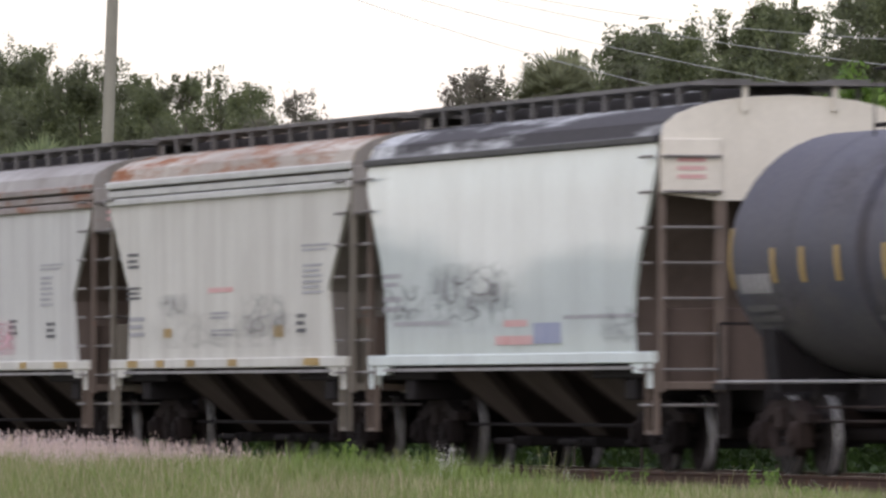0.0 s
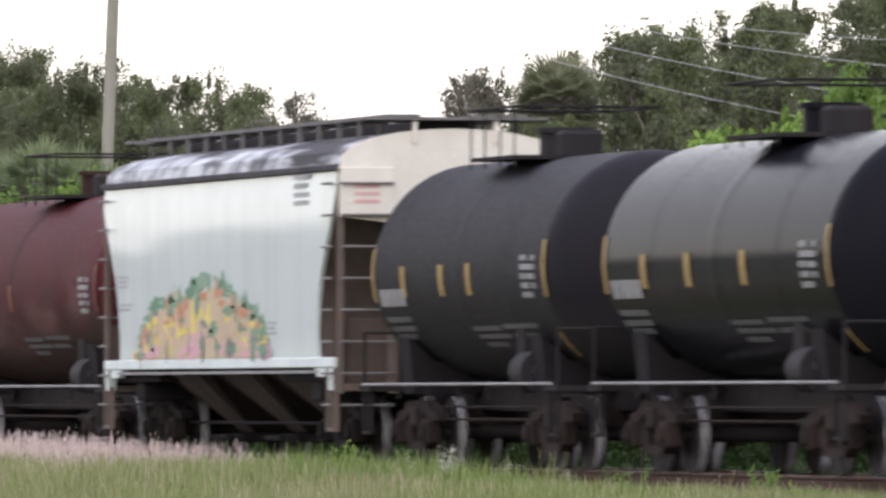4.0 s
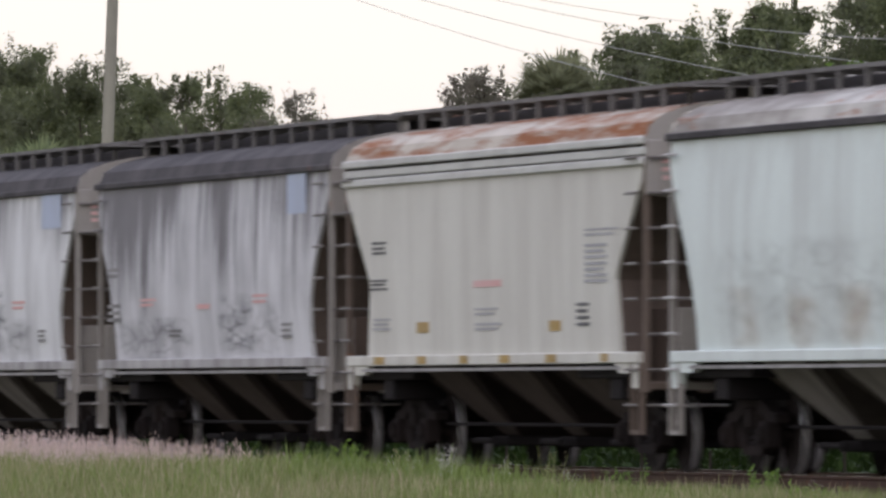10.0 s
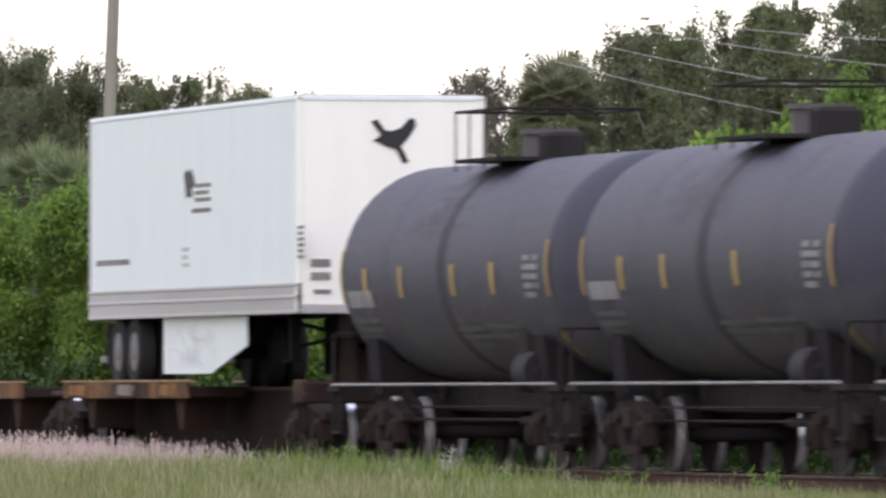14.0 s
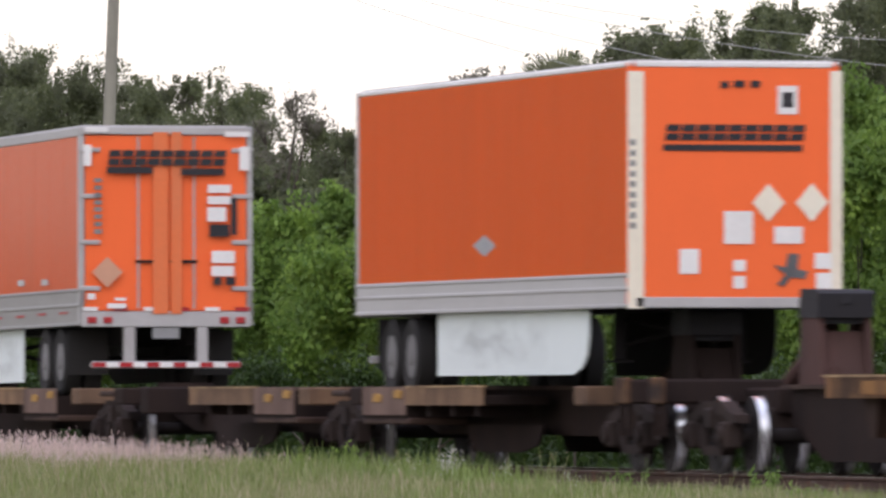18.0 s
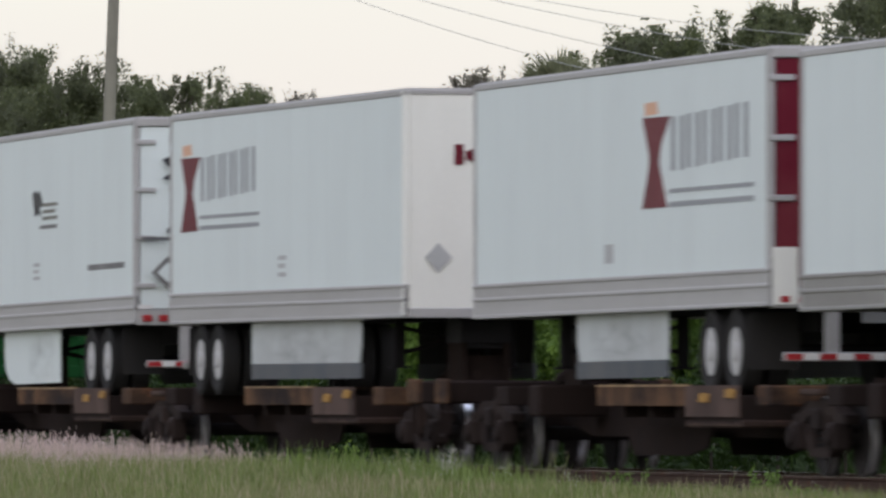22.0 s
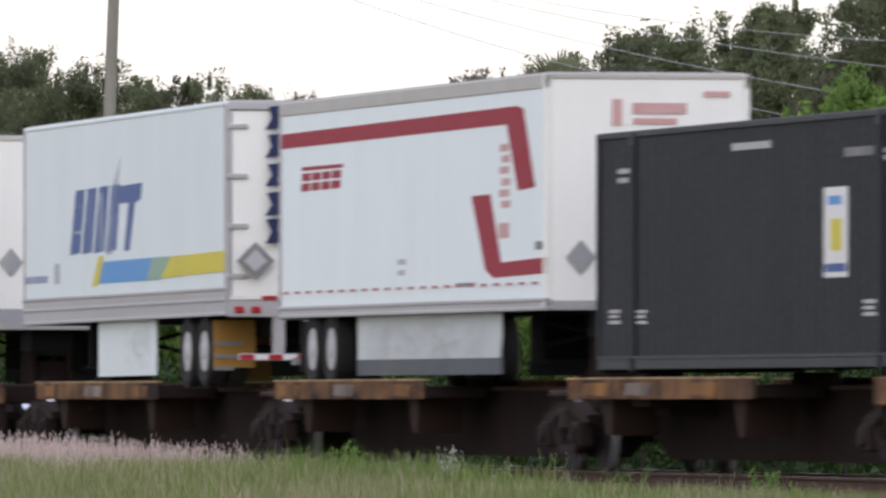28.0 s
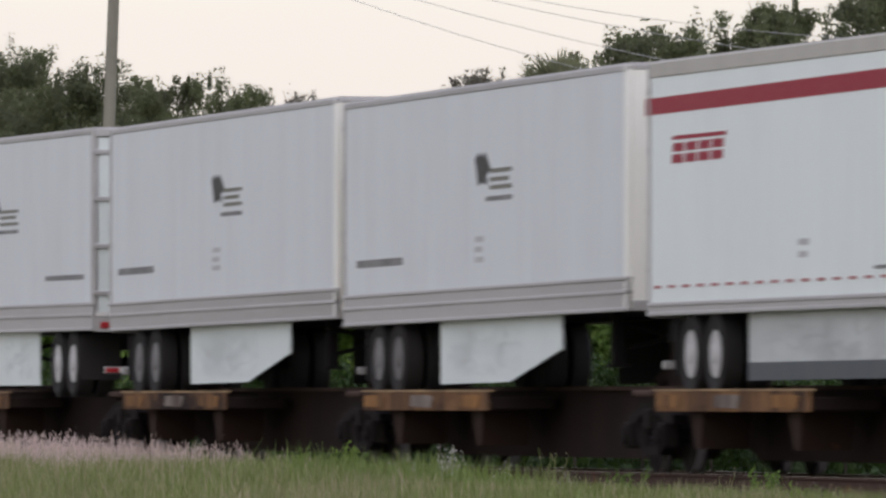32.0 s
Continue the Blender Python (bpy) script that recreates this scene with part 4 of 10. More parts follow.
tree("green_bush", "bright green leafy bush beside the track", ((-179.6, 7.5, 4.5, 0.45), (-177.9, 7.5, 4.27, 0.49), (-179.2, 7.5, 3.39, 0.78), (-178.6, 7.5, 2.41, 0.89), (-178.9, 7.5, 1.52, 0.77)), 72, LEAF["bush"], 7500, 0.072)
tree("green_bush", "bright green leafy bush beside the track", ((-175.6, 8.1, 4.83, 0.56), (-177.3, 8.1, 4.18, 0.65), (-174.6, 8.1, 3.89, 0.8), (-176.6, 8.1, 2.96, 0.89), (-175.6, 8.1, 1.83, 0.96)), 73, LEAF["bush"], 7500, 0.072)
tree("green_bush", "bright green leafy bush beside the track", ((-185.1, 9.6, 2.72, 0.8), (-184.5, 9.6, 1.87, 0.84), (-189.8, 9.6, 1.81, 0.78)), 130, LEAF["bush"], 5500, 0.09)
tree("green_bush", "bright green leafy bush beside the track", ((-193.5, 9.6, 2.18, 0.79), (-198.7, 9.6, 1.85, 0.81), (-203.2, 9.6, 1.78, 0.83)), 131, LEAF["bush"], 5500, 0.09)
tree("green_bush", "bright green leafy bush beside the track", ((-234.2, 9.6, 2.65, 0.95), (-240.1, 9.6, 3.02, 0.97), (-228.8, 9.6, 1.99, 0.93), (-246.4, 9.6, 1.85, 0.89)), 132, LEAF["bush"], 5500, 0.09)
tree("green_bush", "bright green leafy bush beside the track", ((-222.6, 9.6, 1.97, 0.9), (-217.7, 9.6, 2.14, 0.89), (-212.5, 9.6, 1.92, 0.87), (-207.5, 9.6, 1.8, 0.75)), 133, LEAF["bush"], 5500, 0.09)
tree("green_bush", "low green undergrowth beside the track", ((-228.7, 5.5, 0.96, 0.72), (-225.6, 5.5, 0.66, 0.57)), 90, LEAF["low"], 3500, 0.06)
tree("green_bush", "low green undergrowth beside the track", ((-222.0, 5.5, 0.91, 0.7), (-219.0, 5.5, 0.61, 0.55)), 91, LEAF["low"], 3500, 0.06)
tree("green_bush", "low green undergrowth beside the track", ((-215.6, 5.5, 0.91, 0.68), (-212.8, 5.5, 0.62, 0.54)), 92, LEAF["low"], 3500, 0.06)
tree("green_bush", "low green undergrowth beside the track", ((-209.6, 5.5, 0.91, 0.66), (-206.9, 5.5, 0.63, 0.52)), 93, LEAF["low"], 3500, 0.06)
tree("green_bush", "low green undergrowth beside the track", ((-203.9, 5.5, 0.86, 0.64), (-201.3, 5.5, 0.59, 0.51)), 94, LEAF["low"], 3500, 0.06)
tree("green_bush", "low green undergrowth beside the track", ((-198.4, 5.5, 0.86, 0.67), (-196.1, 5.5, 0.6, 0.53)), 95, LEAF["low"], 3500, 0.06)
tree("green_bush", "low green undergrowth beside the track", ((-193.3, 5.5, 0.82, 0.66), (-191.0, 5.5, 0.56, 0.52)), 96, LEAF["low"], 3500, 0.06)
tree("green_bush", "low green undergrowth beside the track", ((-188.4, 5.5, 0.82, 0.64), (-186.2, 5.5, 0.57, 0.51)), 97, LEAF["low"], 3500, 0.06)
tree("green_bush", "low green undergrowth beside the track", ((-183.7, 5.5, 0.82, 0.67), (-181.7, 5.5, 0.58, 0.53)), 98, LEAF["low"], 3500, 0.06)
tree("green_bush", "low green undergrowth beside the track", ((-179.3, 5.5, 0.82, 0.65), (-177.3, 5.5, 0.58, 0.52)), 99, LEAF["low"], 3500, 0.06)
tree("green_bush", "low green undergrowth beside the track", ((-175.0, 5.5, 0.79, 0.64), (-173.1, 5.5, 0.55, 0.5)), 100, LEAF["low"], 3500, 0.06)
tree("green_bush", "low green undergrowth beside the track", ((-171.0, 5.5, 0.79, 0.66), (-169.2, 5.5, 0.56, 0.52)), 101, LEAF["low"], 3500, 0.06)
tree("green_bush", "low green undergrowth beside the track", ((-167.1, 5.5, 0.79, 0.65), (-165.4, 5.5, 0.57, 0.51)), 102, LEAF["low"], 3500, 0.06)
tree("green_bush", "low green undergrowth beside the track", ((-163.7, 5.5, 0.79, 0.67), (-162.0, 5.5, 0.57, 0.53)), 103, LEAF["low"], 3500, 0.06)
palm(-228.9, 15.6, 6.40, 1.10)


def far_wood():
    """A belt of wood across the road, far up the line; it shows only as a reflection in glossy paint."""
    rng = np.random.default_rng(21)
    qs = []
    for k in range(90):
        f = (k + float(rng.random())) / 90
        x, y, r = -680 + 160 * f, -40 - 110 * f, float(rng.uniform(2.2, 3.8))
        top = 8.4 + 3.0 * min(1.0, max(0.0, (f - 0.57) / 0.05)) + 3.0 * noise.noise((f * 30.0, 0.5, 0.0)) + float(rng.uniform(-0.8, 0.8))
        d = rng.normal(size=(420, 3))
        d *= (rng.uniform(0.3, 1.0, 420) ** 0.5 / np.linalg.norm(d, axis=1))[:, None]
        p = d * np.array((r, r, top / 2)) + np.array((x, y, top / 2 - 0.4))
        u, w = rng.normal(size=p.shape), rng.normal(size=p.shape)
        u *= (0.65 / np.linalg.norm(u, axis=1))[:, None]
        w *= (0.45 / np.linalg.norm(w, axis=1))[:, None]
        qs.append(np.stack([p - u, p - w, p + u, p + w], 1))
    lone("far_wood", sheet_mesh("far_wood", np.concatenate(qs)), LEAF["dark"], "far belt of dark green trees across the road", "trees", kind="stuff")


far_wood()


# ---- the verge: long grass, pink-plumed grass, weeds ----
def fan_points(rng, n, d0, d1, spread=0.0405):
    """Points over the wedge of verge between two distances up the line."""
    d = np.sqrt(rng.uniform(d0 * d0, d1 * d1, n))
    a = math.radians(12.155) + rng.uniform(-spread, spread, n)
    return -d * np.cos(a), -35.83 + d * np.sin(a)


def blades(rng, x, y, hgt, lean, wide, base=-0.02):
    n = len(x)
    z = np.array([ground_z(float(p), float(q)) for p, q in zip(x, y)]) + base
    ang = rng.uniform(0, math.tau, n)
    dx, dy = np.cos(ang), np.sin(ang)
    l = rng.uniform(0.2, 1.0, n) * lean * hgt
    b = np.stack([x, y, z], 1)
    side = np.stack([-dy, dx, np.zeros(n)], 1) * (wide * rng.uniform(0.6, 1.3, n))[:, None]
    mid = b + np.stack([dx * l * 0.35, dy * l * 0.35, hgt * 0.6], 1)
    tip = b + np.stack([dx * l, dy * l, hgt], 1)
    return np.concatenate([np.stack([b - side, b + side, mid + side * 0.8, mid - side * 0.8], 1),
                           np.stack([mid - side * 0.8, mid + side * 0.8, tip + side * 0.08, tip - side * 0.08], 1)]), tip


def verge():
    rng = np.random.default_rng(11)

    def keep(x, y, lo=-14.5, hi=-3.0):
        k = (y > lo) & (y < hi)
        return x[k], y[k]
    tall = lambda x: np.interp(x, (-175, -160, -150, -141, -131), (0.46, 0.50, 0.46, 0.35, 0.265))
    patchy = lambda x, y: np.array([noise.noise((float(p) * 0.09, float(q) * 0.35, 3.0)) for p, q in zip(x, y)])
    x, y = keep(*fan_points(rng, 135000, 104, 200))
    p = patchy(x, y)
    hgt = (tall(x) * 0.85 + 0.10 * p) * rng.uniform(0.45, 1.15, len(x))
    q, _ = blades(rng, x, y, hgt, 0.5, 0.007)
    lone("grass", sheet_mesh("grass", q), LEAF["grass"], "long green summer grass on the verge", "grass", kind="stuff")
    x, y = keep(*fan_points(rng, 62000, 104, 200))
    some = patchy(x * 2.2, y * 1.3) + 0.35 * np.interp(x, (-170, -150, -130), (1, 0.5, -0.6)) > rng.uniform(-0.7, 0.6, len(x))
    x, y = x[some], y[some]
    hgt = (tall(x) + 0.12 * patchy(x, y)) * rng.uniform(0.45, 1.15, len(x))
    q, _ = blades(rng, x, y, hgt, 0.45, 0.005)
    lone("dry_grass", sheet_mesh("dry_grass", q), LEAF["straw"], "straw-coloured dry grass stems on the verge", "grass", kind="stuff")
    # taller fresh tufts close to the rails
    cx, cy = rng.uniform(-154, -134, 46), rng.uniform(-5.6, -3.5, 46)
    which = rng.integers(0, 46, 9000)
    x, y = cx[which] + rng.normal(size=9000) * 0.35, cy[which] + rng.normal(size=9000) * 0.3
    hgt = (0.24 + 0.16 * rng.random(46))[which] * rng.uniform(0.5, 1.2, 9000) * np.interp(x, (-150, -134), (1.5, 0.72))
    q, _ = blades(rng, x, y, hgt, 0.55, 0.008)
    lone("tall_grass", sheet_mesh("tall_grass", q), LEAF["fresh"], "tufts of fresh green grass beside the rails", "grass", kind="stuff")
    n = 26000
    x, y = rng.uniform(-240, -120, n), rng.uniform(3.4, 5.6, n)
    q, _ = blades(rng, x, y, rng.uniform(0.12, 0.32, n), 0.5, 0.014)
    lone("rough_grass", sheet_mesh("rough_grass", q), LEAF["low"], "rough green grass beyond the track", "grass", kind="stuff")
    # the thicket's foot beyond the track
    n = 60000
    p = np.stack([rng.uniform(-330, -105, n), rng.uniform(6.2, 8.6, n), -0.40 + 1.5 * rng.random(n) ** 1.3], 1)
    u, w = rng.normal(size=(n, 3)), rng.normal(size=(n, 3))
    u *= (0.11 / np.linalg.norm(u, axis=1))[:, None]
    w *= (0.06 / np.linalg.norm(w, axis=1))[:, None]
    lone("undergrowth", sheet_mesh("undergrowth", np.stack([p - u, p - w, p + u, p + w], 1)), LEAF["low"], "green undergrowth at the foot of the bushes, darkened for shade", "undergrowth", kind="stuff")
    n = 45000
    p = np.stack([rng.uniform(-330, -105, n), rng.uniform(10.2, 13.0, n), -0.40 + 2.6 * rng.random(n) ** 1.2], 1)
    u, w = rng.normal(size=(n, 3)), rng.normal(size=(n, 3))
    u *= (0.17 / np.linalg.norm(u, axis=1))[:, None]
    w *= (0.10 / np.linalg.norm(w, axis=1))[:, None]
    lone("thicket", sheet_mesh("thicket", np.stack([p - u, p - w, p + u, p + w], 1)), LEAF["dark"], "dark green thicket behind the bushes", "undergrowth", kind="stuff")
    # pink plumes up the line
    n = 8500
    px = rng.uniform(-232, -157, n)
    py = rng.uniform(-6.8, -3.2, n)
    top = 0.62 * rng.uniform(0.62, 1.05, n) * np.clip((-154 - px) / 8, 0.45, 1) * np.interp(px, (-215, -190, -170, -160), (0.72, 0.78, 0.95, 0.9))
    q, tip = blades(rng, px, py, top, 0.35, 0.004)
    lone("plume_grass_stems", sheet_mesh("plume_stems", q), LEAF["straw"], "thin stems of the pink plume grass", "grass", kind="stuff")
    reps = 9
    t = np.repeat(tip, reps, 0) + rng.normal(size=(n * reps, 3)) * np.array((0.016, 0.016, 0.06))
    u = rng.normal(size=t.shape)
    w = rng.normal(size=t.shape)
    u[:, 2] = np.abs(u[:, 2]) * 3 + 1
    u *= (0.034 / np.linalg.norm(u, axis=1))[:, None]
    w *= (0.006 / np.linalg.norm(w, axis=1))[:, None]
    lone("plume_grass", sheet_mesh("plumes", np.stack([t - u, t - w, t + u, t + w], 1)), LEAF["pink"], "pink feathery grass plumes on the verge", "grass", kind="stuff")


verge()


def weed(x, y, hgt, spread, mat, label, seed, n, size, name="weed"):
    """A tuft: several stems with leaves or flower heads along them."""
    rng = np.random.default_rng(seed)
    t = thing(name, label, "weed", "weeds on the verge")
    t.matrix_basis = pose(x, y, ground_z(x, y))
    stems, qs = Mb(), []
    for k in range(9):
        top = Vector((float(rng.normal()) * spread, float(rng.normal()) * spread, hgt * float(rng.uniform(0.6, 1.05))))
        stems.rod((top.x * 0.15, top.y * 0.15, 0), top, 0.008, 5, 0.003)
        m = n // 9
        f = rng.uniform(0.35, 1.03, (m, 1))
        p = np.array(tuple(top)) * f + rng.normal(size=(m, 3)) * np.array((0.022, 0.022, 0.05))
        u = rng.normal(size=(m, 3))
        w = rng.normal(size=(m, 3))
        u *= (size / np.linalg.norm(u, axis=1))[:, None]
        w *= (size * 0.5 / np.linalg.norm(w, axis=1))[:, None]
        qs.append(np.stack([p - u, p - w, p + u, p + w], 1))
    tagged(part("stem_tuft", stems.mesh("stem_tuft"), LEAF["grass"], t), kind="stuff")
    tagged(part("foliage", sheet_mesh("foliage", np.concatenate(qs)), mat, t), kind="stuff")


# ---- utility pole and its wires ----
def utility_pole():
    M["pole_wood"] = paint("pole_wood", (0.275, 0.262, 0.215), 0.9, 0.5, (0.13, 0.112, 0.09), 0.9)
    p = thing("utility_pole", "tall weathered grey wooden utility pole", "utility pole")
    p.matrix_basis = pose(-269.75, 14.66, -0.4)
    part("shaft", Mb().rod((0, 0, -0.2), (0.10, 0.47, 13.2), 0.15, 16, 0.115).mesh("shaft", True), M["pole_wood"], p)
    part("crossarm", Mb().box(-1.2, 1.2, 0.30, 0.42, 12.1, 12.25, 0.015).mesh("crossarm"), M["pole_wood"], p)
    for x in (-1.1, -0.4, 0.4, 1.1):
        part("insulator", kept("insulator", lambda: Mb().rod((0, 0.4, 12.25), (0, 0.4, 12.42), 0.05, 8)), M["stencil_grey"], p, pose(x, 0, 0))
    q = thing("utility_pole", "weathered wooden pole that takes the low wires", "utility pole")
    q.matrix_basis = pose(-172.06, 9.0, -0.4)
    part("shaft", Mb().rod((0, 0, -0.2), (0, 0, 6.9), 0.13, 14, 0.10).mesh("shaft_low", True), M["pole_wood"], q)
    wires = ((11.64, 4.35, 0.64), (11.73, 4.82, 0.51), (12.06, 5.37, 0.62), (12.29, 5.82, 0.82))
    for z0, z1, sag in wires:
        cu = bpy.data.curves.new("wire", "CURVE")
        cu.dimensions, cu.bevel_depth, cu.bevel_resolution = "3D", 0.006, 1
        sp = cu.splines.new("POLY")
        n = 32
        sp.points.add(n)
        for k in range(n + 1):
            t = k / n
            sp.points[k].co = (-269.62 + 97.56 * t, 15.0 - 6.0 * t, z0 + (z1 - z0) * t - 4 * sag * t * (1 - t), 1)
        cu.materials.append(M["wire_grey"])
        tagged(new("overhead_wire", cu), "thin grey overhead wire sagging between poles", "wire", "overhead wires")


utility_pole()

weed(-145.3, -4.5, 0.64, 0.11, LEAF["white"], "tuft of white-flowered weed on the verge", 1, 800, 0.013)
weed(-143.0, -4.3, 0.50, 0.07, LEAF["white"], "tuft of white-flowered weed on the verge", 2, 200, 0.012)
weed(-146.9, -4.6, 0.52, 0.12, LEAF["white"], "tuft of white-flowered weed on the verge", 3, 300, 0.012)
weed(-138.7, -4.5, 0.36, 0.05, LEAF["white"], "small white-flowered weed on the verge", 4, 120, 0.012)
weed(-126.9, -4.6, 0.28, 0.03, LEAF["white"], "small white-flowered weed on the verge", 5, 90, 0.011)
weed(-142.0, -4.0, 0.66, 0.10, LEAF["straw"], "tall dry grass stalks on the verge", 6, 60, 0.018, "dry_stalks")
weed(-148.9, -4.2, 0.64, 0.10, LEAF["straw"], "tall dry grass stalks on the verge", 7, 60, 0.018, "dry_stalks")
weed(-134.0, -3.9, 0.40, 0.10, LEAF["straw"], "tall dry grass stalks on the verge", 8, 60, 0.018, "dry_stalks")
weed(-129.8, -4.4, 0.38, 0.13, LEAF["bush"], "bright green leafy weed on the verge", 9, 420, 0.030)
weed(-136.7, -4.3, 0.42, 0.13, LEAF["bush"], "bright green leafy weed on the verge", 10, 360, 0.028)
weed(-151.3, -4.4, 0.60, 0.15, LEAF["bush"], "bright green leafy weed on the verge", 11, 420, 0.030)
weed(-154.0, -4.6, 0.56, 0.15, LEAF["bush"], "bright green leafy weed on the verge", 12, 360, 0.028)
weed(-125.5, -4.9, 0.30, 0.12, LEAF["bush"], "bright green leafy weed on the verge", 13, 300, 0.026)
for px_, pz_, pr_ in ((-269.6, 5.25, 1.15), (-265.4, 5.45, 1.2), (-261.3, 5.2, 1.2), (-257.4, 4.9, 1.0)):
    palm(px_, 12.6, pz_, pr_, "palmetto", "pale green palmetto with spiky fan fronds", "palmetto", 32)

# ================= the train =================
WHEELSETS = []


def ring(x, r, n, cy=0.0, cz=0.0):
    return [(x, cy + r * math.cos(k * math.tau / n), cz + r * math.sin(k * math.tau / n)) for k in range(n)]


def wheelset(parent, x, iron=None, y0=0.75):
    """Axle with two flanged wheels; turns about its own axle."""
    def axle():
        return Mb().rod((0, -1.0, 0), (0, 1.0, 0), 0.085, 10)

    def wheel():
        b = Mb()
        prof = ((0.12, -0.07), (0.40, -0.05), (0.455, -0.07), (0.455, 0.05), (0.485, 0.055), (0.475, 0.075), (0.40, 0.06), (0.12, 0.07))
        n = 22
        b.rings([[(r * math.cos(k * math.tau / n), y, r * math.sin(k * math.tau / n)) for k in range(n)] for r, y in prof])
        for k in range(4):
            a = k * math.tau / 4
            b.rod((0.25 * math.cos(a), -0.075, 0.25 * math.sin(a)), (0.25 * math.cos(a), -0.05, 0.25 * math.sin(a)), 0.035, 6)
        return b

    def rimface():
        n = 22
        return Mb().rings([[(r * math.cos(k * math.tau / n), y, r * math.sin(k * math.tau / n)) for k in range(n)]
                           for r, y in ((0.452, -0.060), (0.4585, -0.055), (0.4585, 0.045), (0.452, 0.05))], caps=False)
    iron = iron or M["wheel_iron"]
    ax = part("wheelset", kept("axle", axle, True), iron, parent)
    ax.matrix_parent_inverse = pose(x, 0, 0.457)
    for sy in (-1, 1):
        m = pose(0, sy * y0, 0, 0, 0, 0 if sy < 0 else 180)
        part("wheel", kept("wheel", wheel, True), iron, ax, m)
        part("wheel_tread", kept("rimface", rimface, True), M["wheel_tread"], ax, m, "bright worn steel tread")
    WHEELSETS.append(ax)
    return ax


def bogie(parent, x, base=0.89, tall=0.0, iron=None):
    """A two-axle freight truck: cast side frames with springs and axle boxes, bolster, brake beam."""
    tr = new("truck")
    tr.parent = parent
    tr.matrix_basis = pose(x, 0, 0)
    iron = iron or M["truck_iron"]

    def side():
        b = Mb()
        top = [(-1.22, 0.60), (-1.20, 0.70), (-0.85, 0.74), (-0.50, 0.86), (0.50, 0.86), (0.85, 0.74), (1.20, 0.70), (1.22, 0.60)]
        low = [(0.75, 0.54), (0.42, 0.24), (-0.42, 0.24), (-0.75, 0.54)]
        b.prism(top + [(0.70, 0.60), (0.52, 0.70), (-0.52, 0.70), (-0.70, 0.60)], 1, -0.09, 0.09)
        b.prism([(0.70, 0.60), (1.0, 0.54), (0.75, 0.48), (0.45, 0.22), (-0.45, 0.22), (-0.75, 0.48), (-1.0, 0.54), (-0.70, 0.60), (-0.36, 0.33), (0.36, 0.33)], 1, -0.08, 0.08)
        b.box(-0.40, -0.28, -0.09, 0.09, 0.30, 0.74)
        b.box(0.28, 0.40, -0.09, 0.09, 0.30, 0.74)
        return b

    def box_():
        return Mb().box(-0.17, 0.17, -0.12, 0.10, -0.16, 0.16, 0.03).rod((0, -0.17, 0), (0, -0.10, 0), 0.11, 12)

    def spring():
        b = Mb()
        for k in range(5):
            b.rod((0, 0, k * 0.07), (0, 0, k * 0.07 + 0.04), 0.075, 10)
        return b
    for sy in (-1, 1):
        sf = part("side_frame", kept("sideframe", side, True), iron, tr, pose(0, sy * 1.0, 0))
        for k in (-1, 1):
            part("axle_box", kept("axlebox", box_, True), iron, sf, pose(k * base, sy * 0.06, 0.457, 0, 0, 0 if sy < 0 else 180))
        for k in (-1, 0, 1):
            part("spring", kept("spring", spring, True), M["steel_dark"], sf, pose(k * 0.17, 0, 0.34))
    part("bolster", kept("bolster", lambda: Mb().box(-0.2, 0.2, -1.15, 1.15, 0.52, 0.78, 0.03)), iron, tr)
    for k in (-1, 1):
        part("brake_beam", kept("brakebeam", lambda: Mb().box(-0.05, 0.05, -0.8, 0.8, 0.36, 0.46, 0.02)), M["steel_dark"], tr, pose(k * 0.32, 0, 0))
        wheelset(tr, k * base, iron if iron is M["truck_dark"] else None)
    return tr


def coupler(parent, x, d):
    def make():
        return Mb().box(-0.1, 0.75, -0.11, 0.11, -0.1, 0.1, 0.03).box(0.7, 0.98, -0.17, 0.20, -0.15, 0.15, 0.05).rod((0.9, 0.22, -0.14), (0.9, 0.22, 0.14), 0.07)
    part("coupler", kept("coupler", make), M["steel_dark"], parent, pose(x, 0, 0.84, 0, 0, 0 if d > 0 else 180))
    part("air_hose", kept("hose", lambda: Mb().rod((0.2, -0.3, 0), (0.6, -0.32, -0.35), 0.03).rod((0.6, -0.32, -0.35), (0.95, -0.3, -0.30), 0.03), True),
         M["steel_dark"], parent, pose(x, 0, 0.80, 0, 0, 0 if d > 0 else 180))


def bars(parent, mat, spots, y=-1.6, name="stencil", label=""):
    """Writing that cannot be made out: flat bars on a side; spots of (x, z, wide, high)."""
    for x, z, w, hgt in spots:
        key = "bar%.2f_%.2f" % (w, hgt)
        part(name, kept(key, lambda: Mb().box(-w / 2, w / 2, -0.0015, 0.0015, -hgt / 2, hgt / 2)), mat, parent, pose(x, y, z), label)


def bars_end(parent, mat, spots, x, name="stencil"):
    """The same on an end wall that faces along the track; spots of (y, z, wide, high)."""
    for y, z, w, hgt in spots:
        key = "barend%.2f_%.2f" % (w, hgt)
        part(name, kept(key, lambda: Mb().box(-0.002, 0.002, -w / 2, w / 2, -hgt / 2, hgt / 2)), mat, parent, pose(x, y, z))


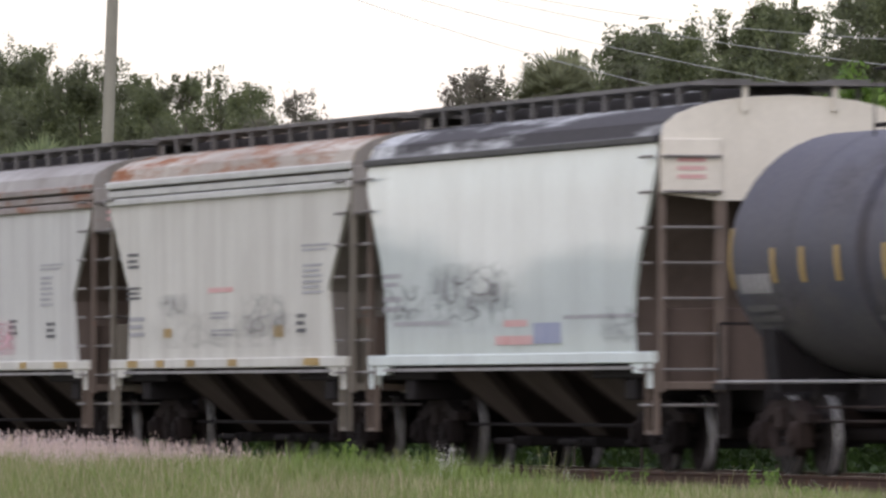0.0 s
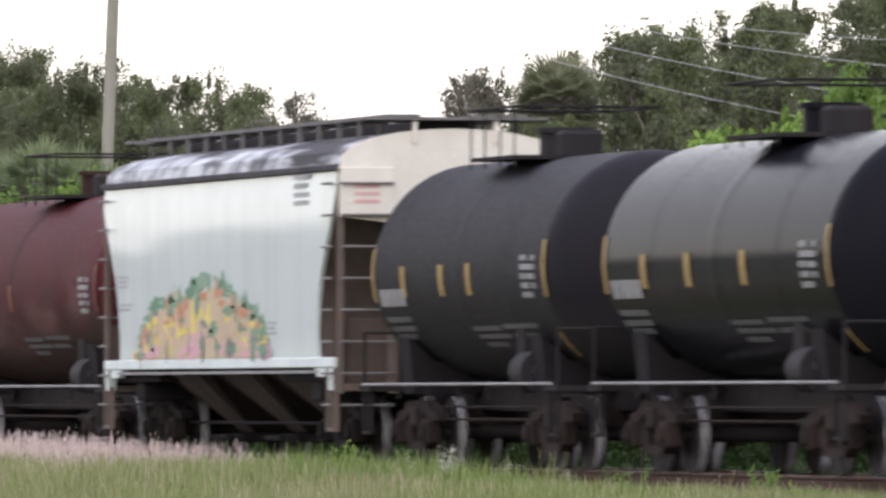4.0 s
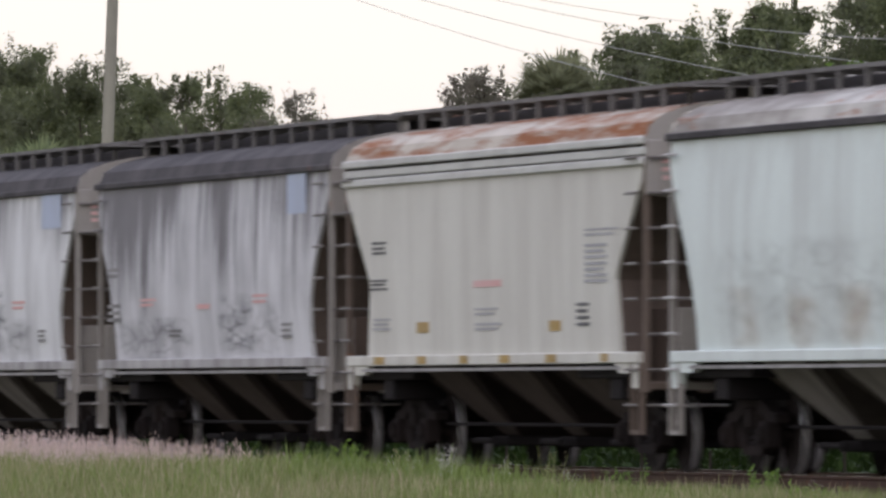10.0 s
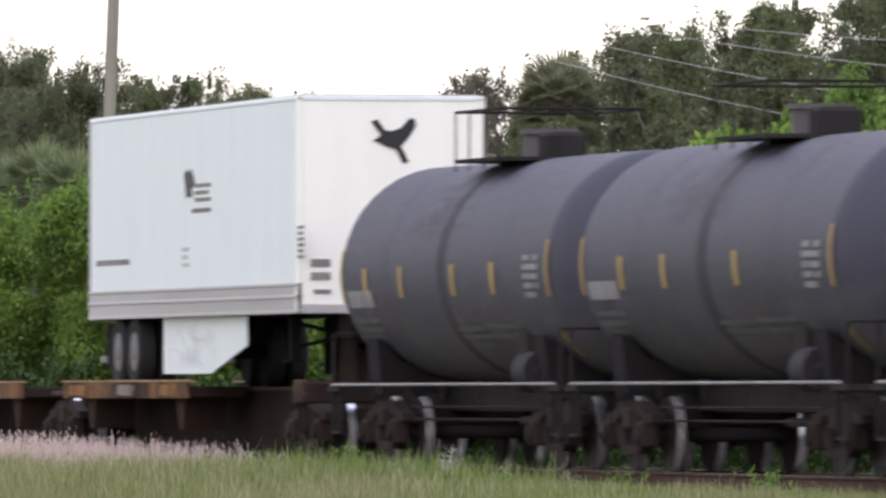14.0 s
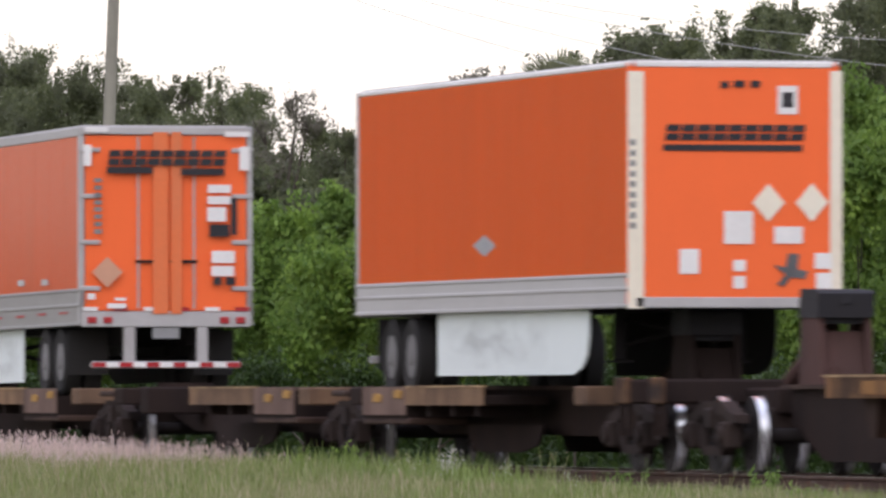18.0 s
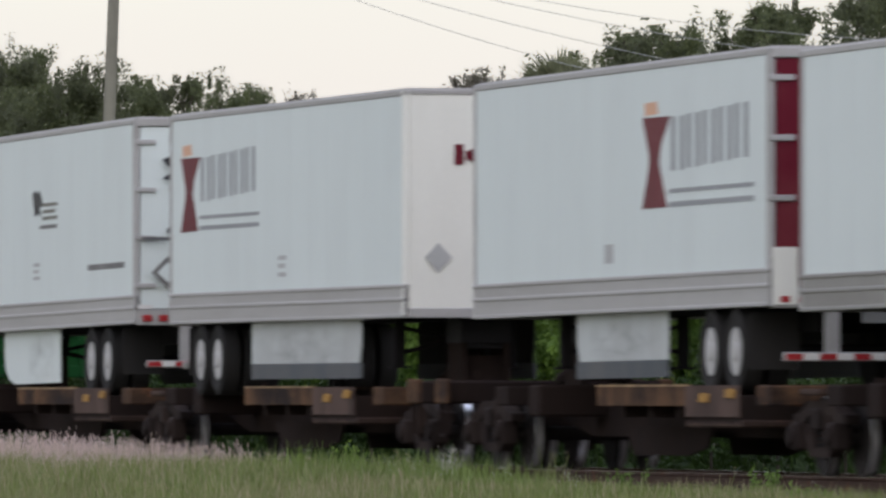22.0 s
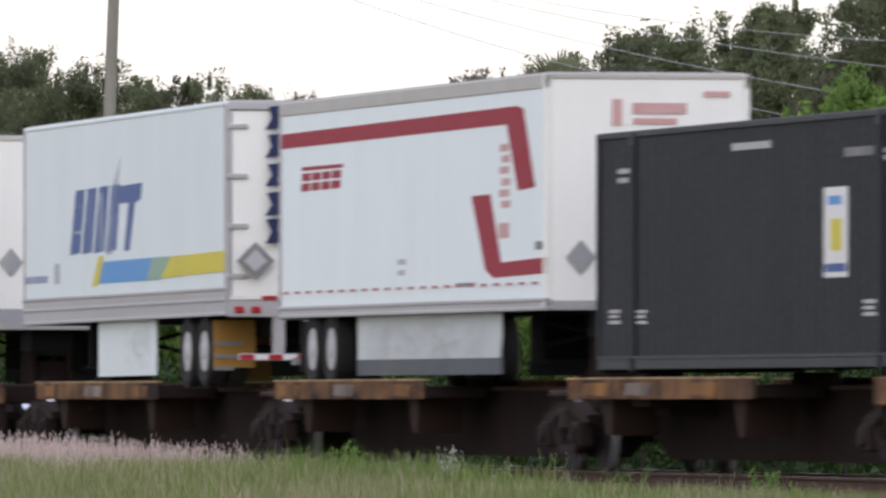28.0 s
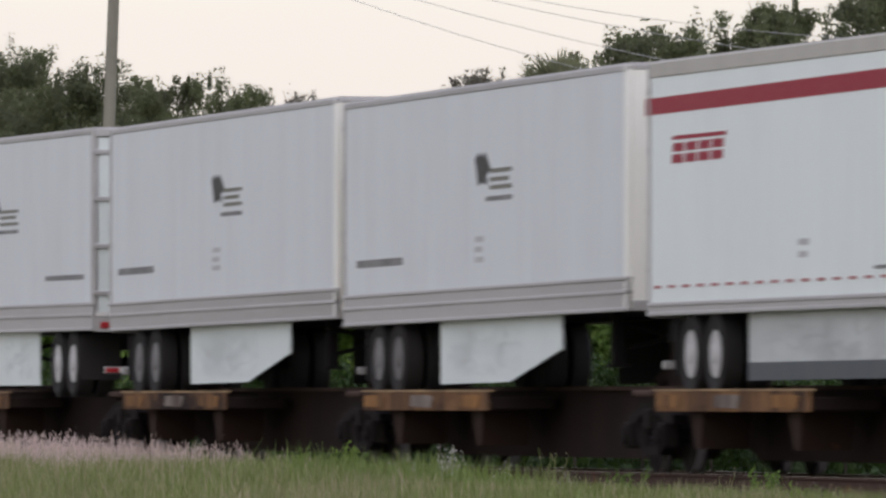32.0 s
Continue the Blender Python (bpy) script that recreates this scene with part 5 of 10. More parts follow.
# ---- covered hoppers ----
def hopper(s0, s1, style, body, roof, chord, bay, endm, arch, sillm, label, rung=None, brack=None):
    """A covered hopper between its end posts. style 'round': bowed ends, legs below the sill; 'flat': the same with flat sides; 'angle': straight slope sheets, ribbed top."""
    L = s1 - s0
    hl = L / 2
    car = thing("covered_hopper_car", label, "hopper car", "freight cars of the train")
    on_train(car, (s0 + s1) / 2)
    rung = rung or M["rung_dull"]
    flat = style == "flat"
    style = "round" if flat else style
    if flat:
        prof = [(1.36, 1.30, 1.59), (1.80, 1.36, 1.605), (2.20, 1.24, 1.605), (2.60, 1.00, 1.605), (3.00, 0.62, 1.605), (3.30, 0.34, 1.605), (3.60, 0.10, 1.605), (3.97, 0.04, 1.57)]
    elif style == "round":
        prof = [(1.36, 1.30, 1.53), (1.80, 1.36, 1.57), (2.20, 1.24, 1.60), (2.60, 1.00, 1.61), (3.00, 0.62, 1.61), (3.30, 0.34, 1.60), (3.60, 0.10, 1.585), (3.97, 0.04, 1.57)]
    else:
        prof = [(1.36, 1.32, 1.56), (1.80, 1.42, 1.57), (2.30, 1.55, 1.58), (2.42, 1.50, 1.58), (2.90, 0.90, 1.585), (3.50, 0.12, 1.59), (3.66, 0.05, 1.59)]

    def side_mesh():
        b = Mb()
        b.rings([[(-hl + e, -w, z), (hl - e, -w, z), (hl - e, -w + 0.05, z), (-hl + e, -w + 0.05, z)] for z, e, w in prof])
        return b

    def slope_mesh():
        b = Mb()
        b.rings([[(hl - e - 0.04, -w + 0.045, z), (hl - e, -w + 0.045, z), (hl - e, w - 0.045, z), (hl - e - 0.04, w - 0.045, z)] for z, e, w in prof])
        return b
    key = "%s%.2f" % ("flat" if flat else style, L)
    for d in (0, 180):
        part("side_sheet", kept("hopside" + key, side_mesh, True), body, car, pose(0, 0, 0, 0, 0, d))
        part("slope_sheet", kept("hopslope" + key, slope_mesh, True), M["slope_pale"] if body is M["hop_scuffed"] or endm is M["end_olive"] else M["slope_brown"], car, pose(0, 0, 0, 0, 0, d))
    zt = prof[-1][0]
    top = 4.46

    def roof_mesh():
        b = Mb()
        n = 10
        w = prof[-1][2]
        zb = zt if style == "round" else 3.98
        arc = [(-w * math.cos(k * math.pi / n), zb + (top - zb) * math.sin(k * math.pi / n) ** 0.8) for k in range(n + 1)]
        b.rings([[(x, y, z) for y, z in arc] for x in (-hl + 0.02, hl - 0.02)])
        return b
    part("roof", kept("hoproof" + key, roof_mesh, True), roof, car)
    # end arch of the roof, a plate on each end
    n = 12
    arc = [(-1.57 * math.cos(k * math.pi / n), 3.95 + 0.52 * math.sin(k * math.pi / n) ** 0.8) for k in range(n + 1)]
    plate = arc + [(1.57, 3.30), (0.9, 3.22), (-0.9, 3.22), (-1.57, 3.30)]
    for d in (-1, 1):
        part("end_sheet", kept("hopend", lambda: Mb().prism(plate, 0, -0.03, 0.03)), arch, car, pose(d * (hl - 0.03), 0, 0))
    for sy in (-1, 1):
        if style == "round":
            part("top_chord", kept("chordr" + key, lambda: Mb().box(-hl, hl, -0.035, 0.035, -0.045, 0.045, 0.015)), chord, car, pose(0, sy * 1.60, 3.95))
        else:
            for z in (3.70, 3.82, 3.95):
                part("top_rib", kept("chorda" + key, lambda: Mb().box(-hl, hl, -0.035, 0.035, -0.05, 0.05, 0.015)), chord, car, pose(0, sy * (1.61 if z != 3.82 else 1.58), z))
        part("side_sill", kept("sill" + key, lambda: Mb().box(-hl + 0.2, hl - 0.2, -0.05, 0.05, -0.06, 0.075, 0.012)), sillm, car, pose(0, sy * 1.57, 1.36))
        part("sill_edge", kept("silledge" + key, lambda: Mb().box(-hl + 1.2, hl - 1.2, -0.03, 0.03, -0.02, 0.02)), M["edge_worn"], car, pose(0, sy * 1.58, 1.245))
        # legs where the sill drops to the bolster
        for d in (-1, 1):
            part("sill_leg", kept("leg", lambda: Mb().prism([(-0.1, 0.0), (1.25, 0.0), (1.05, -0.12), (0.45, -0.12), (0.35, -0.30), (0.0, -0.30)], 1, -0.04, 0.04)), sillm, car,
                 pose(d * (hl - 0.25), sy * 1.56, 1.30, 0, 0, 180 if d > 0 else 0))
    # end cages: corner posts, panels, rungs
    for d in (-1, 1):
        xe = d * (hl - 0.02)
        for sy in (-1, 1):
            part("corner_post", kept("post", lambda: Mb().box(-0.05, 0.05, -0.04, 0.04, 0.95, 3.9, 0.01)), endm, car, pose(d * (hl - 0.06), sy * 1.54, 0))
            part("inner_post", kept("ipost", lambda: Mb().box(-0.05, 0.05, -0.07, 0.07, 0.95, 3.35, 0.01)), endm, car, pose(d * (hl - 0.06), sy * 0.83, 0))
            for k in range(8):
                z = 0.80 + k * 0.42
                part("rung", kept("rung", lambda: Mb().rod((0, -0.36, 0), (0, 0.36, 0), 0.02, 6)), rung, car, pose(d * (hl + 0.07), sy * 1.20, z))
                part("side_rung", kept("srung", lambda: Mb().rod((-0.30, 0, 0), (0.30, 0, 0), 0.02, 6)), rung, car, pose(d * (hl - 0.38), sy * 1.66, z))
            part("step", kept("step", lambda: Mb().prism([(-0.25, 1.3), (-0.25, 0.45), (0.25, 0.45), (0.25, 1.3), (0.21, 1.3), (0.21, 0.50), (-0.21, 0.50), (-0.21, 1.3)], 1, -0.04, 0.04)), endm, car,
                 pose(d * (hl - 0.38), sy * 1.58, 0))
        part("end_panel", kept("epanel", lambda: Mb().box(-0.02, 0.02, -1.5, 1.5, 1.0, 1.95, 0.01)), M["panel_brown"] if endm is M["end_brown"] else endm, car, pose(d * (hl - 0.16), 0, 0))
        part("end_platform", kept("eplat", lambda: Mb().box(-0.55, 0.0, -1.5, 1.5, 0.98, 1.08, 0.015)), endm, car, pose(d * hl if d > 0 else d * hl, 0, 0, 0, 0, 0 if d > 0 else 180))
        part("card_board", kept("cboard", lambda: Mb().box(-0.015, 0.015, -0.36, 0.36, -0.33, 0.33, 0.01)), arch, car, pose(d * (hl + 0.02), -1.2, 3.62))
        bars_end(car, M["stencil_red"], [(-1.2, 3.70, 0.34, 0.05), (-1.2, 3.60, 0.34, 0.05), (-1.2, 3.50, 0.34, 0.05)], d * (hl + 0.04))
        part("bolster_plate", kept("bplate", lambda: Mb().box(-1.9, 1.7, -1.49, 1.49, 1.12, 1.30, 0.02).box(-0.3, 0.3, -1.45, 1.45, 0.86, 1.12, 0.02)), M["steel_dark"], car, pose(d * (hl - 2.1), 0, 0))
        coupler(car, d * hl, d)
        bogie(car, d * (hl - 2.1), iron=M["truck_dark"])
    part("centre_sill", kept("csill" + key, lambda: Mb().box(-hl, hl, -0.3, 0.3, 0.72, 1.02, 0.02)), M["steel_dark"], car)
    part("brake_wheel", kept("bwheel", lambda: Mb().rings([[(0.03 * math.cos(a * math.tau / 6), (0.27 + 0.03 * math.sin(a * math.tau / 6)) * math.cos(k * math.tau / 14), (0.27 + 0.03 * math.sin(a * math.tau / 6)) * math.sin(k * math.tau / 14)) for a in range(6)] for k in range(15)], caps=False).box(-0.01, 0.01, -0.26, 0.26, -0.02, 0.02), True),
         M["steel_dark"], car, pose(-hl - 0.18, 0.3, 2.6))
    # hopper bays hang under the floor: three funnels with a discharge gate each
    span = (L - 5.6) / 3

    def funnel():
        b = Mb()
        a = span / 2 - 0.06
        b.rings([[(-a, -1.42, 1.36), (a, -1.42, 1.36), (a, 1.42, 1.36), (-a, 1.42, 1.36)],
                 [(-0.42, -0.34, 0.40), (0.42, -0.34, 0.40), (0.42, 0.34, 0.40), (-0.42, 0.34, 0.40)]])
        return b

    def bay_side():
        """The plate on the long side of a funnel, narrowing to the gate; pale to stand for light on it."""
        a = span * 0.30
        top_, low_ = [(-a, 1.345), (a, 1.345)], [(0.40, 0.43), (-0.40, 0.43)]
        b = Mb()
        b.rings([[(x, -1.42 + (1.36 - z) * 1.125 - d, z - d) for x, z in top_ + low_] for d in (0.012, 0.0)])
        return b

    def gate():
        return Mb().box(-0.5, 0.5, -0.55, 0.55, 0.27, 0.40, 0.02).rod((-0.55, -0.75, 0.34), (0.55, -0.75, 0.34), 0.04)
    for k in (-1, 0, 1):
        # Dark funnels and pale plates paint in the shade between the bays.
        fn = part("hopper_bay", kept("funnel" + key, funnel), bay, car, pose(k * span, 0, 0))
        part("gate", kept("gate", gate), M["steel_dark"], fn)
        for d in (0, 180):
            part("bay_side", kept("bayside" + key, bay_side), M["bay_lit_grey"] if bay is M["bay_shade_grey"] else M["bay_lit_brown"], fn, pose(0, 0, 0, 0, 0, d), "weathered side plate, coloured pale as the lit face")
    part("brake_rod", kept("brod" + key, lambda: Mb().rod((-hl + 3, -0.9, 0.55), (hl - 3, -0.9, 0.55), 0.025, 6)), M["steel_dark"], car)
    # roof walkway on brackets, with an added dark box along the middle for the shade below
    wb = M["grating"] if brack is None else brack
    for sy in (-1, 1):
        part("walkway", kept("walk" + key, lambda: Mb().box(-hl - 0.1, hl + 0.1, -0.23, 0.23, -0.025, 0.025)), wb, car, pose(0, sy * 0.72, 4.63))
    nb = 13
    for k in range(nb):
        x = -hl + 0.4 + k * (L - 0.8) / (nb - 1)
        for sy in (-1, 1):
            part("bracket", kept("brk", lambda: Mb().box(-0.03, 0.03, -0.24, -0.18, -0.16, 0.13).box(-0.025, 0.025, -0.20, 0.20, 0.07, 0.13)), wb, car, pose(x, sy * 0.72, 4.48, 0, 0, 0 if sy < 0 else 180))
    part("hatch_trough", kept("trough%.2f" % L, lambda: Mb().prism([(-0.42, 4.38), (0.42, 4.38), (0.38, 4.58), (-0.38, 4.58)], 0, -hl + 0.5, hl - 0.5)), M["trough_shade"], car)
    for k in range(10):
        x = -hl + 1.1 + k * (L - 2.2) / 9
        part("hatch", kept("hatch", lambda: Mb().box(-0.55, 0.55, -0.28, 0.28, 0.0, 0.10, 0.03)), roof, car, pose(x, 0, 4.53))
    for d in (-1, 1):
        part("end_walkway", kept("ewalk", lambda: Mb().box(-0.3, 0.3, -1.25, 1.25, -0.02, 0.02)), wb, car, pose(d * (hl - 0.2), 0, 4.60))
        for sy in (-1, 1):
            part("end_bracket", kept("ebrk", lambda: Mb().box(-0.03, 0.03, -0.03, 0.03, -0.30, 0.0)), arch, car, pose(d * (hl + 0.02), sy * 0.55, 4.58))
    return car, hl


def patch(parent, mat, pts, y=-1.6, name="graffiti", label=""):
    """A painted patch on a side: an outline of (x, z)."""
    part(name, Mb().prism(pts, 1, -0.0015, 0.0015).mesh(name), mat, parent, pose(0, y, 0), label)


def splotch(cx, cz, rx, rz, n, seed, rough=0.25):
    rnd = random.Random(seed)
    out = []
    for k in range(n):
        a = k * math.tau / n
        r = 1 + rough * (rnd.random() * 2 - 1)
        out.append((cx + rx * r * math.cos(a), cz + rz * r * math.sin(a)))
    return out


FILMS = itertools.count()


def spray(parent, mat, x0, x1, z0, z1, label="", flat=False):
    """Sprayed or smeared paint on a bowed side sheet (or a flat one): a thin film that follows the sheet."""
    zs = [z0 + (z1 - z0) * k / 6 for k in range(7)]
    lift = 0.003 * (next(FILMS) % 5)

    def skin(z):
        return -1.6085 - lift if flat else -(1.541 + lift + 0.078 * min(1.0, max(0.0, (z - 1.36) / 0.95)) ** 0.8)
    b = Mb()
    b.rings([[(x, skin(z), z) for x in (x0, x1)] for z in zs], closed=False, caps=False)
    part("graffiti", b.mesh("graffiti"), mat, parent, None, label)


def mural(parent, mats, x0, x1, z0, z1, y, seed):
    """A sprayed mound of many colours: patches in layers, green at the rim, pink at the foot."""
    rnd = random.Random(seed)
    for i, (mat, lo, hi, rim, count) in enumerate(mats):
        b = Mb()
        if i == 0:
            top = [(0.96 - 1.92 * k / 14) for k in range(15)]
            b.prism([((x0 + x1) / 2 + u * (x1 - x0) / 2, z0 + 0.86 * (z1 - z0) * (1 - abs(u) ** 3.4) ** 0.7 * (0.9 + 0.1 * math.sin(11 * u))) for u in top] + [((x0 + x1) / 2 + u * (x1 - x0) / 2, z0) for u in (-0.98, 0.98)], 1, 0.0, 0.001)
        for k in range(count):
            u = rnd.uniform(-1, 1)
            roof = (1 - abs(u) ** 3.4) ** 0.7 * (0.88 + 0.12 * math.sin(6 * u + 1))
            h = roof * (rnd.uniform(0.86, 1.02) if rim else rnd.uniform(lo, hi))
            rx, rz = rnd.uniform(0.10, 0.34), rnd.uniform(0.03, 0.10)
            if k % 3 == 0:
                rx, rz = rx * 0.45, rz * 2.2
            b.prism(splotch((x0 + x1) / 2 + u * (x1 - x0) / 2, z0 + max(0.05, h) * (z1 - z0), rx, rz, 9, rnd.randint(0, 9999), 0.45), 1, -0.001 - 0.0002 * (k % 5), 0.001)
        tagged(part("graffiti", b.mesh("graffiti"), mat, parent, pose(0, y - 0.0016 * i, 0), "bright graffiti in green, orange, yellow and pink" if i == 0 else ""), kind="stuff")


# ---- tank cars ----
def tank(s0, s1, body, label, yellow=(0.20, 0.30, 0.42, 0.58), rad=1.43, gloss=False, rail=True, hoop=True, strip=None):
    """A tank car between the ends of its running boards."""
    L = s1 - s0
    hl = L / 2
    car = thing("tank_car", label, "tank car", "freight cars of the train")
    on_train(car, (s0 + s1) / 2)
    zc = 3.97 - rad
    half = hl - 0.12
    key = "%.2f_%.2f" % (L, rad)

    def shell():
        n = 40
        prof = [(-half + 0.72 * (1 - math.cos(a)), max(0.03, rad * math.sin(a))) for a in [k * math.pi / 16 for k in range(9)]]
        prof += [(-half + 0.76, rad), (-half + 1.2, rad)]
        xs = prof + [(-x, r) for x, r in reversed(prof)]
        return Mb().rings([ring(x, r, n, 0, zc) for x, r in xs])
    part("shell", kept("shell" + key, shell, True), body, car)

    def weld():
        return Mb().rings([ring(x, rad + 0.004, 40, 0, zc) for x in (-0.03, 0.03)], caps=False)
    for k in (-0.5, 0.5):
        part("seam", kept("weld" + key, weld, True), body, car, pose(k * half, 0, 0))

    def patch_ring(a0, a1, w, n=6, lift=0.010):
        b = Mb()
        rows = []
        for k in range(n + 1):
            a = a0 + (a1 - a0) * k / n
            rows.append([(x, -(rad + lift) * math.cos(a), zc + (rad + lift) * math.sin(a)) for x in (-w / 2, w / 2)])
        return b.rings(rows, closed=False, caps=False)

    def stuck(name, mat, x, z0, z1, w, label=""):
        a0, a1 = math.asin((z0 - zc) / rad), math.asin((z1 - zc) / rad)
        part(name, kept("stuck%.2f_%.2f_%.2f_%s" % (z0, z1, w, key), lambda: patch_ring(a0, a1, w, 10 if name == "scuff" else 6, 0.007 if name == "scuff" else 0.010)), mat, car, pose(x, 0, 0), label)
    for u in yellow:
        stuck("reflector", strip or M["reflector_yellow"], -half + u * 2 * half, 2.20, 2.60, 0.24, "faded yellow reflective strip")
    for d in (-1, 1):
        stuck("reflector", strip or M["reflector_yellow"], d * (half - 0.72), 2.15, 2.85, 0.13, "faded yellow reflective strip")
    for k in range(6):
        stuck("number_mark", M["number_white"], -half + 1.12 + 0.26 * k, 2.09, 2.31, 0.19, "white stencilled block")
    stuck("reflector", strip or M["reflector_yellow"], half - 0.95, 1.42, 1.72, 0.13)
    for z, w in ((1.92, 1.5), (1.80, 1.5), (1.70, 1.1)):
        stuck("stencil", M["stencil_dim"], -half + 1.75, z - 0.035, z + 0.035, w)
    for k, (w, v) in enumerate(((0.34, 0.22), (0.5, 0.3), (0.28, 0.44), (0.46, 0.2), (0.6, 0.0))):
        z = 2.64 - 0.115 * k
        stuck("stencil", M["stencil_grey"], half - 2.05 + w / 2, z - 0.035, z + 0.035, w)
        if v:
            stuck("stencil", M["stencil_grey"], half - 1.25 - v / 2, z - 0.040, z + 0.030, v)
    for z, x, w in ((1.78, 0.9, 1.6), (1.68, 1.1, 1.9), (1.58, 0.9, 1.2), (1.80, 2.9, 2.0), (1.68, 2.9, 1.4)):
        stuck("stencil", M["stencil_dim"], x, z - 0.03, z + 0.03, w)
    # scuffs where the paint has chalked
    scuffs = {M["brown_tank"]: (M["spray_chalk"], ((0.22, 1.62, 2.15, 2.6), (0.46, 1.50, 2.20, 3.4), (0.74, 1.70, 2.30, 2.6), (0.86, 2.0, 2.80, 1.9))),
              M["red_tank"]: (M["spray_blush"], ((0.18, 1.55, 2.20, 3.0), (0.42, 1.45, 2.40, 4.2), (0.66, 1.70, 2.50, 3.0), (0.86, 1.9, 2.85, 2.2))),
              M["slate_tank"]: (M["spray_haze"], ((0.20, 1.55, 2.30, 3.0), (0.62, 1.50, 2.20, 4.4), (0.45, 2.9, 3.7, 4.0)))}.get(body)
    if scuffs:
        for u, z0, z1, w in scuffs[1]:
            stuck("scuff", scuffs[0], -half + u * 2 * half, z0, z1, w, "chalky scuffed paint")
    # hoops and the platform round the manway
    if hoop:
        # Strap is broad and toned to stand for a ladder's shade too.
        part("strap", kept("hoop" + key, lambda: Mb().rings([ring(x, rad + r, 40, 0, zc) for x, r in ((-0.26, 0.001), (-0.16, 0.005), (0.16, 0.005), (0.26, 0.001))], caps=False), True), {M["slate_tank"]: M["grime_shade_slate"], M["red_tank"]: M["grime_shade_red"], M["brown_tank"]: M["grime_shade_black"]}.get(body, body), car)
    part("platform", kept("tplat", lambda: Mb().box(-1.25, 1.25, -0.95, -0.35, 0, 0.05).box(-1.25, 1.25, 0.35, 0.95, 0, 0.05).box(-1.25, -0.7, -0.35, 0.35, 0, 0.05).box(0.7, 1.25, -0.35, 0.35, 0, 0.05)), M["tank_frame"], car, pose(0, 0, 3.92))
    part("manway", kept("manway", lambda: Mb().rod((0, 0, -0.1), (0, 0, 0.36), 0.33, 20).rod((0, 0, 0.36), (0, 0, 0.42), 0.38, 20).rod((-0.4, 0, 0.39), (0.4, 0, 0.39), 0.03), True), body, car, pose(0, 0, 3.92))
    part("valve_housing", kept("valve", lambda: Mb().box(-0.28, 0.28, -0.26, 0.26, 0, 0.36, 0.05)), M["tank_frame"], car, pose(0.78, 0.0, 3.93))
    if rail:
        for sy in (-1, 1):
            part("guard_rail", kept("grail", lambda: Mb().rod((-1.3, 0, 0.66), (1.3, 0, 0.66), 0.018, 6)), M["tank_frame"], car, pose(0, sy * 0.95, 3.92))
            part("guard_rail", kept("grail_x", lambda: Mb().rod((0, -0.95, 0.66), (0, 0.95, 0.66), 0.02, 6)), M["steel_dark"], car, pose(sy * 1.28, 0, 3.92))
            for x in (-1.28, -0.45, 0.45, 1.28):
                part("rail_post", kept("gpost", lambda: Mb().rod((0, 0, -0.1), (0, 0, 0.66), 0.012, 6)), M["tank_frame"], car, pose(x, sy * 0.95, 3.92))
    # underframe
    for sy in (-1, 1):
        part("running_rail", kept("trun" + key, lambda: Mb().rod((-hl + 0.3, 0, 0), (hl - 0.3, 0, 0), 0.021, 6)), M["edge_worn"], car, pose(0, sy * 1.45, 1.07))
        for k in range(7):
            part("rail_hanger", kept("hang", lambda: Mb().box(-0.02, 0.02, -0.02, 0.02, -0.12, 0.12)), M["tank_frame"], car, pose(-hl + 0.5 + k * (L - 1.0) / 6, sy * 1.40, 1.0))
    part("centre_sill", kept("tsill" + key, lambda: Mb().box(-hl, hl, -0.28, 0.28, 0.72, 1.05, 0.02)), M["tank_frame"], car)
    for d in (-1, 1):
        xs = d * (hl - 2.0)
        part("saddle", kept("saddle%.2f" % rad, lambda: Mb().prism([(-1.20, 0.95), (1.20, 0.95), (1.27, 1.68)] + [(0.9, 1.36), (-0.9, 1.36), (-1.27, 1.68)], 0, -0.32, 0.32)), M["steel_dark"], car, pose(xs, 0, 0))
        part("end_platform", kept("tplt", lambda: Mb().box(-0.35, 0.35, -1.45, 1.45, 0.98, 1.05)), M["tank_frame"], car, pose(d * (hl - 0.35), 0, 0))
        for sy in (-1, 1):
            part("end_post", kept("epost", lambda: Mb().rod((0, 0, 1.0), (0, 0, 1.75), 0.022, 6)), M["tank_frame"], car, pose(d * (hl - 0.15), sy * 1.40, 0))
            part("step", kept("tstep", lambda: Mb().prism([(-0.22, 1.0), (-0.22, 0.42), (0.22, 0.42), (0.22, 1.0), (0.18, 1.0), (0.18, 0.46), (-0.18, 0.46), (-0.18, 1.0)], 1, -0.03, 0.03)), M["tank_frame"], car, pose(d * (hl - 0.35), sy * 1.40, 0))
        part("end_rail", kept("erail", lambda: Mb().rod((0, -1.4, 1.75), (0, 1.4, 1.75), 0.02, 6)), M["tank_frame"], car, pose(d * (hl - 0.15), 0, 0))
        coupler(car, d * hl, d)
        bogie(car, d * (hl - 1.95))
    part("brake_cylinder", kept("bcyl", lambda: Mb().rod((-0.35, 0, 0), (0.35, 0, 0), 0.26, 16).rod((0.35, 0, 0), (0.5, 0, 0), 0.12), True), M["cylinder_grey"], car, pose(hl - 2.6, -1.15, 1.22))
    part("brake_chest", kept("bchest", lambda: Mb().box(-0.25, 0.25, -0.2, 0.2, -0.35, 0.45, 0.04)), M["tank_frame"], car, pose(hl - 3.2, -1.00, 1.50))
    for z in (0.62, 0.78):
        part("brake_pipe", kept("bpipe" + key, lambda: Mb().rod((-hl + 3.0, 0, 0), (hl - 3.0, 0, 0), 0.018, 6)), M["truck_iron"], car, pose(0, -0.95, z))
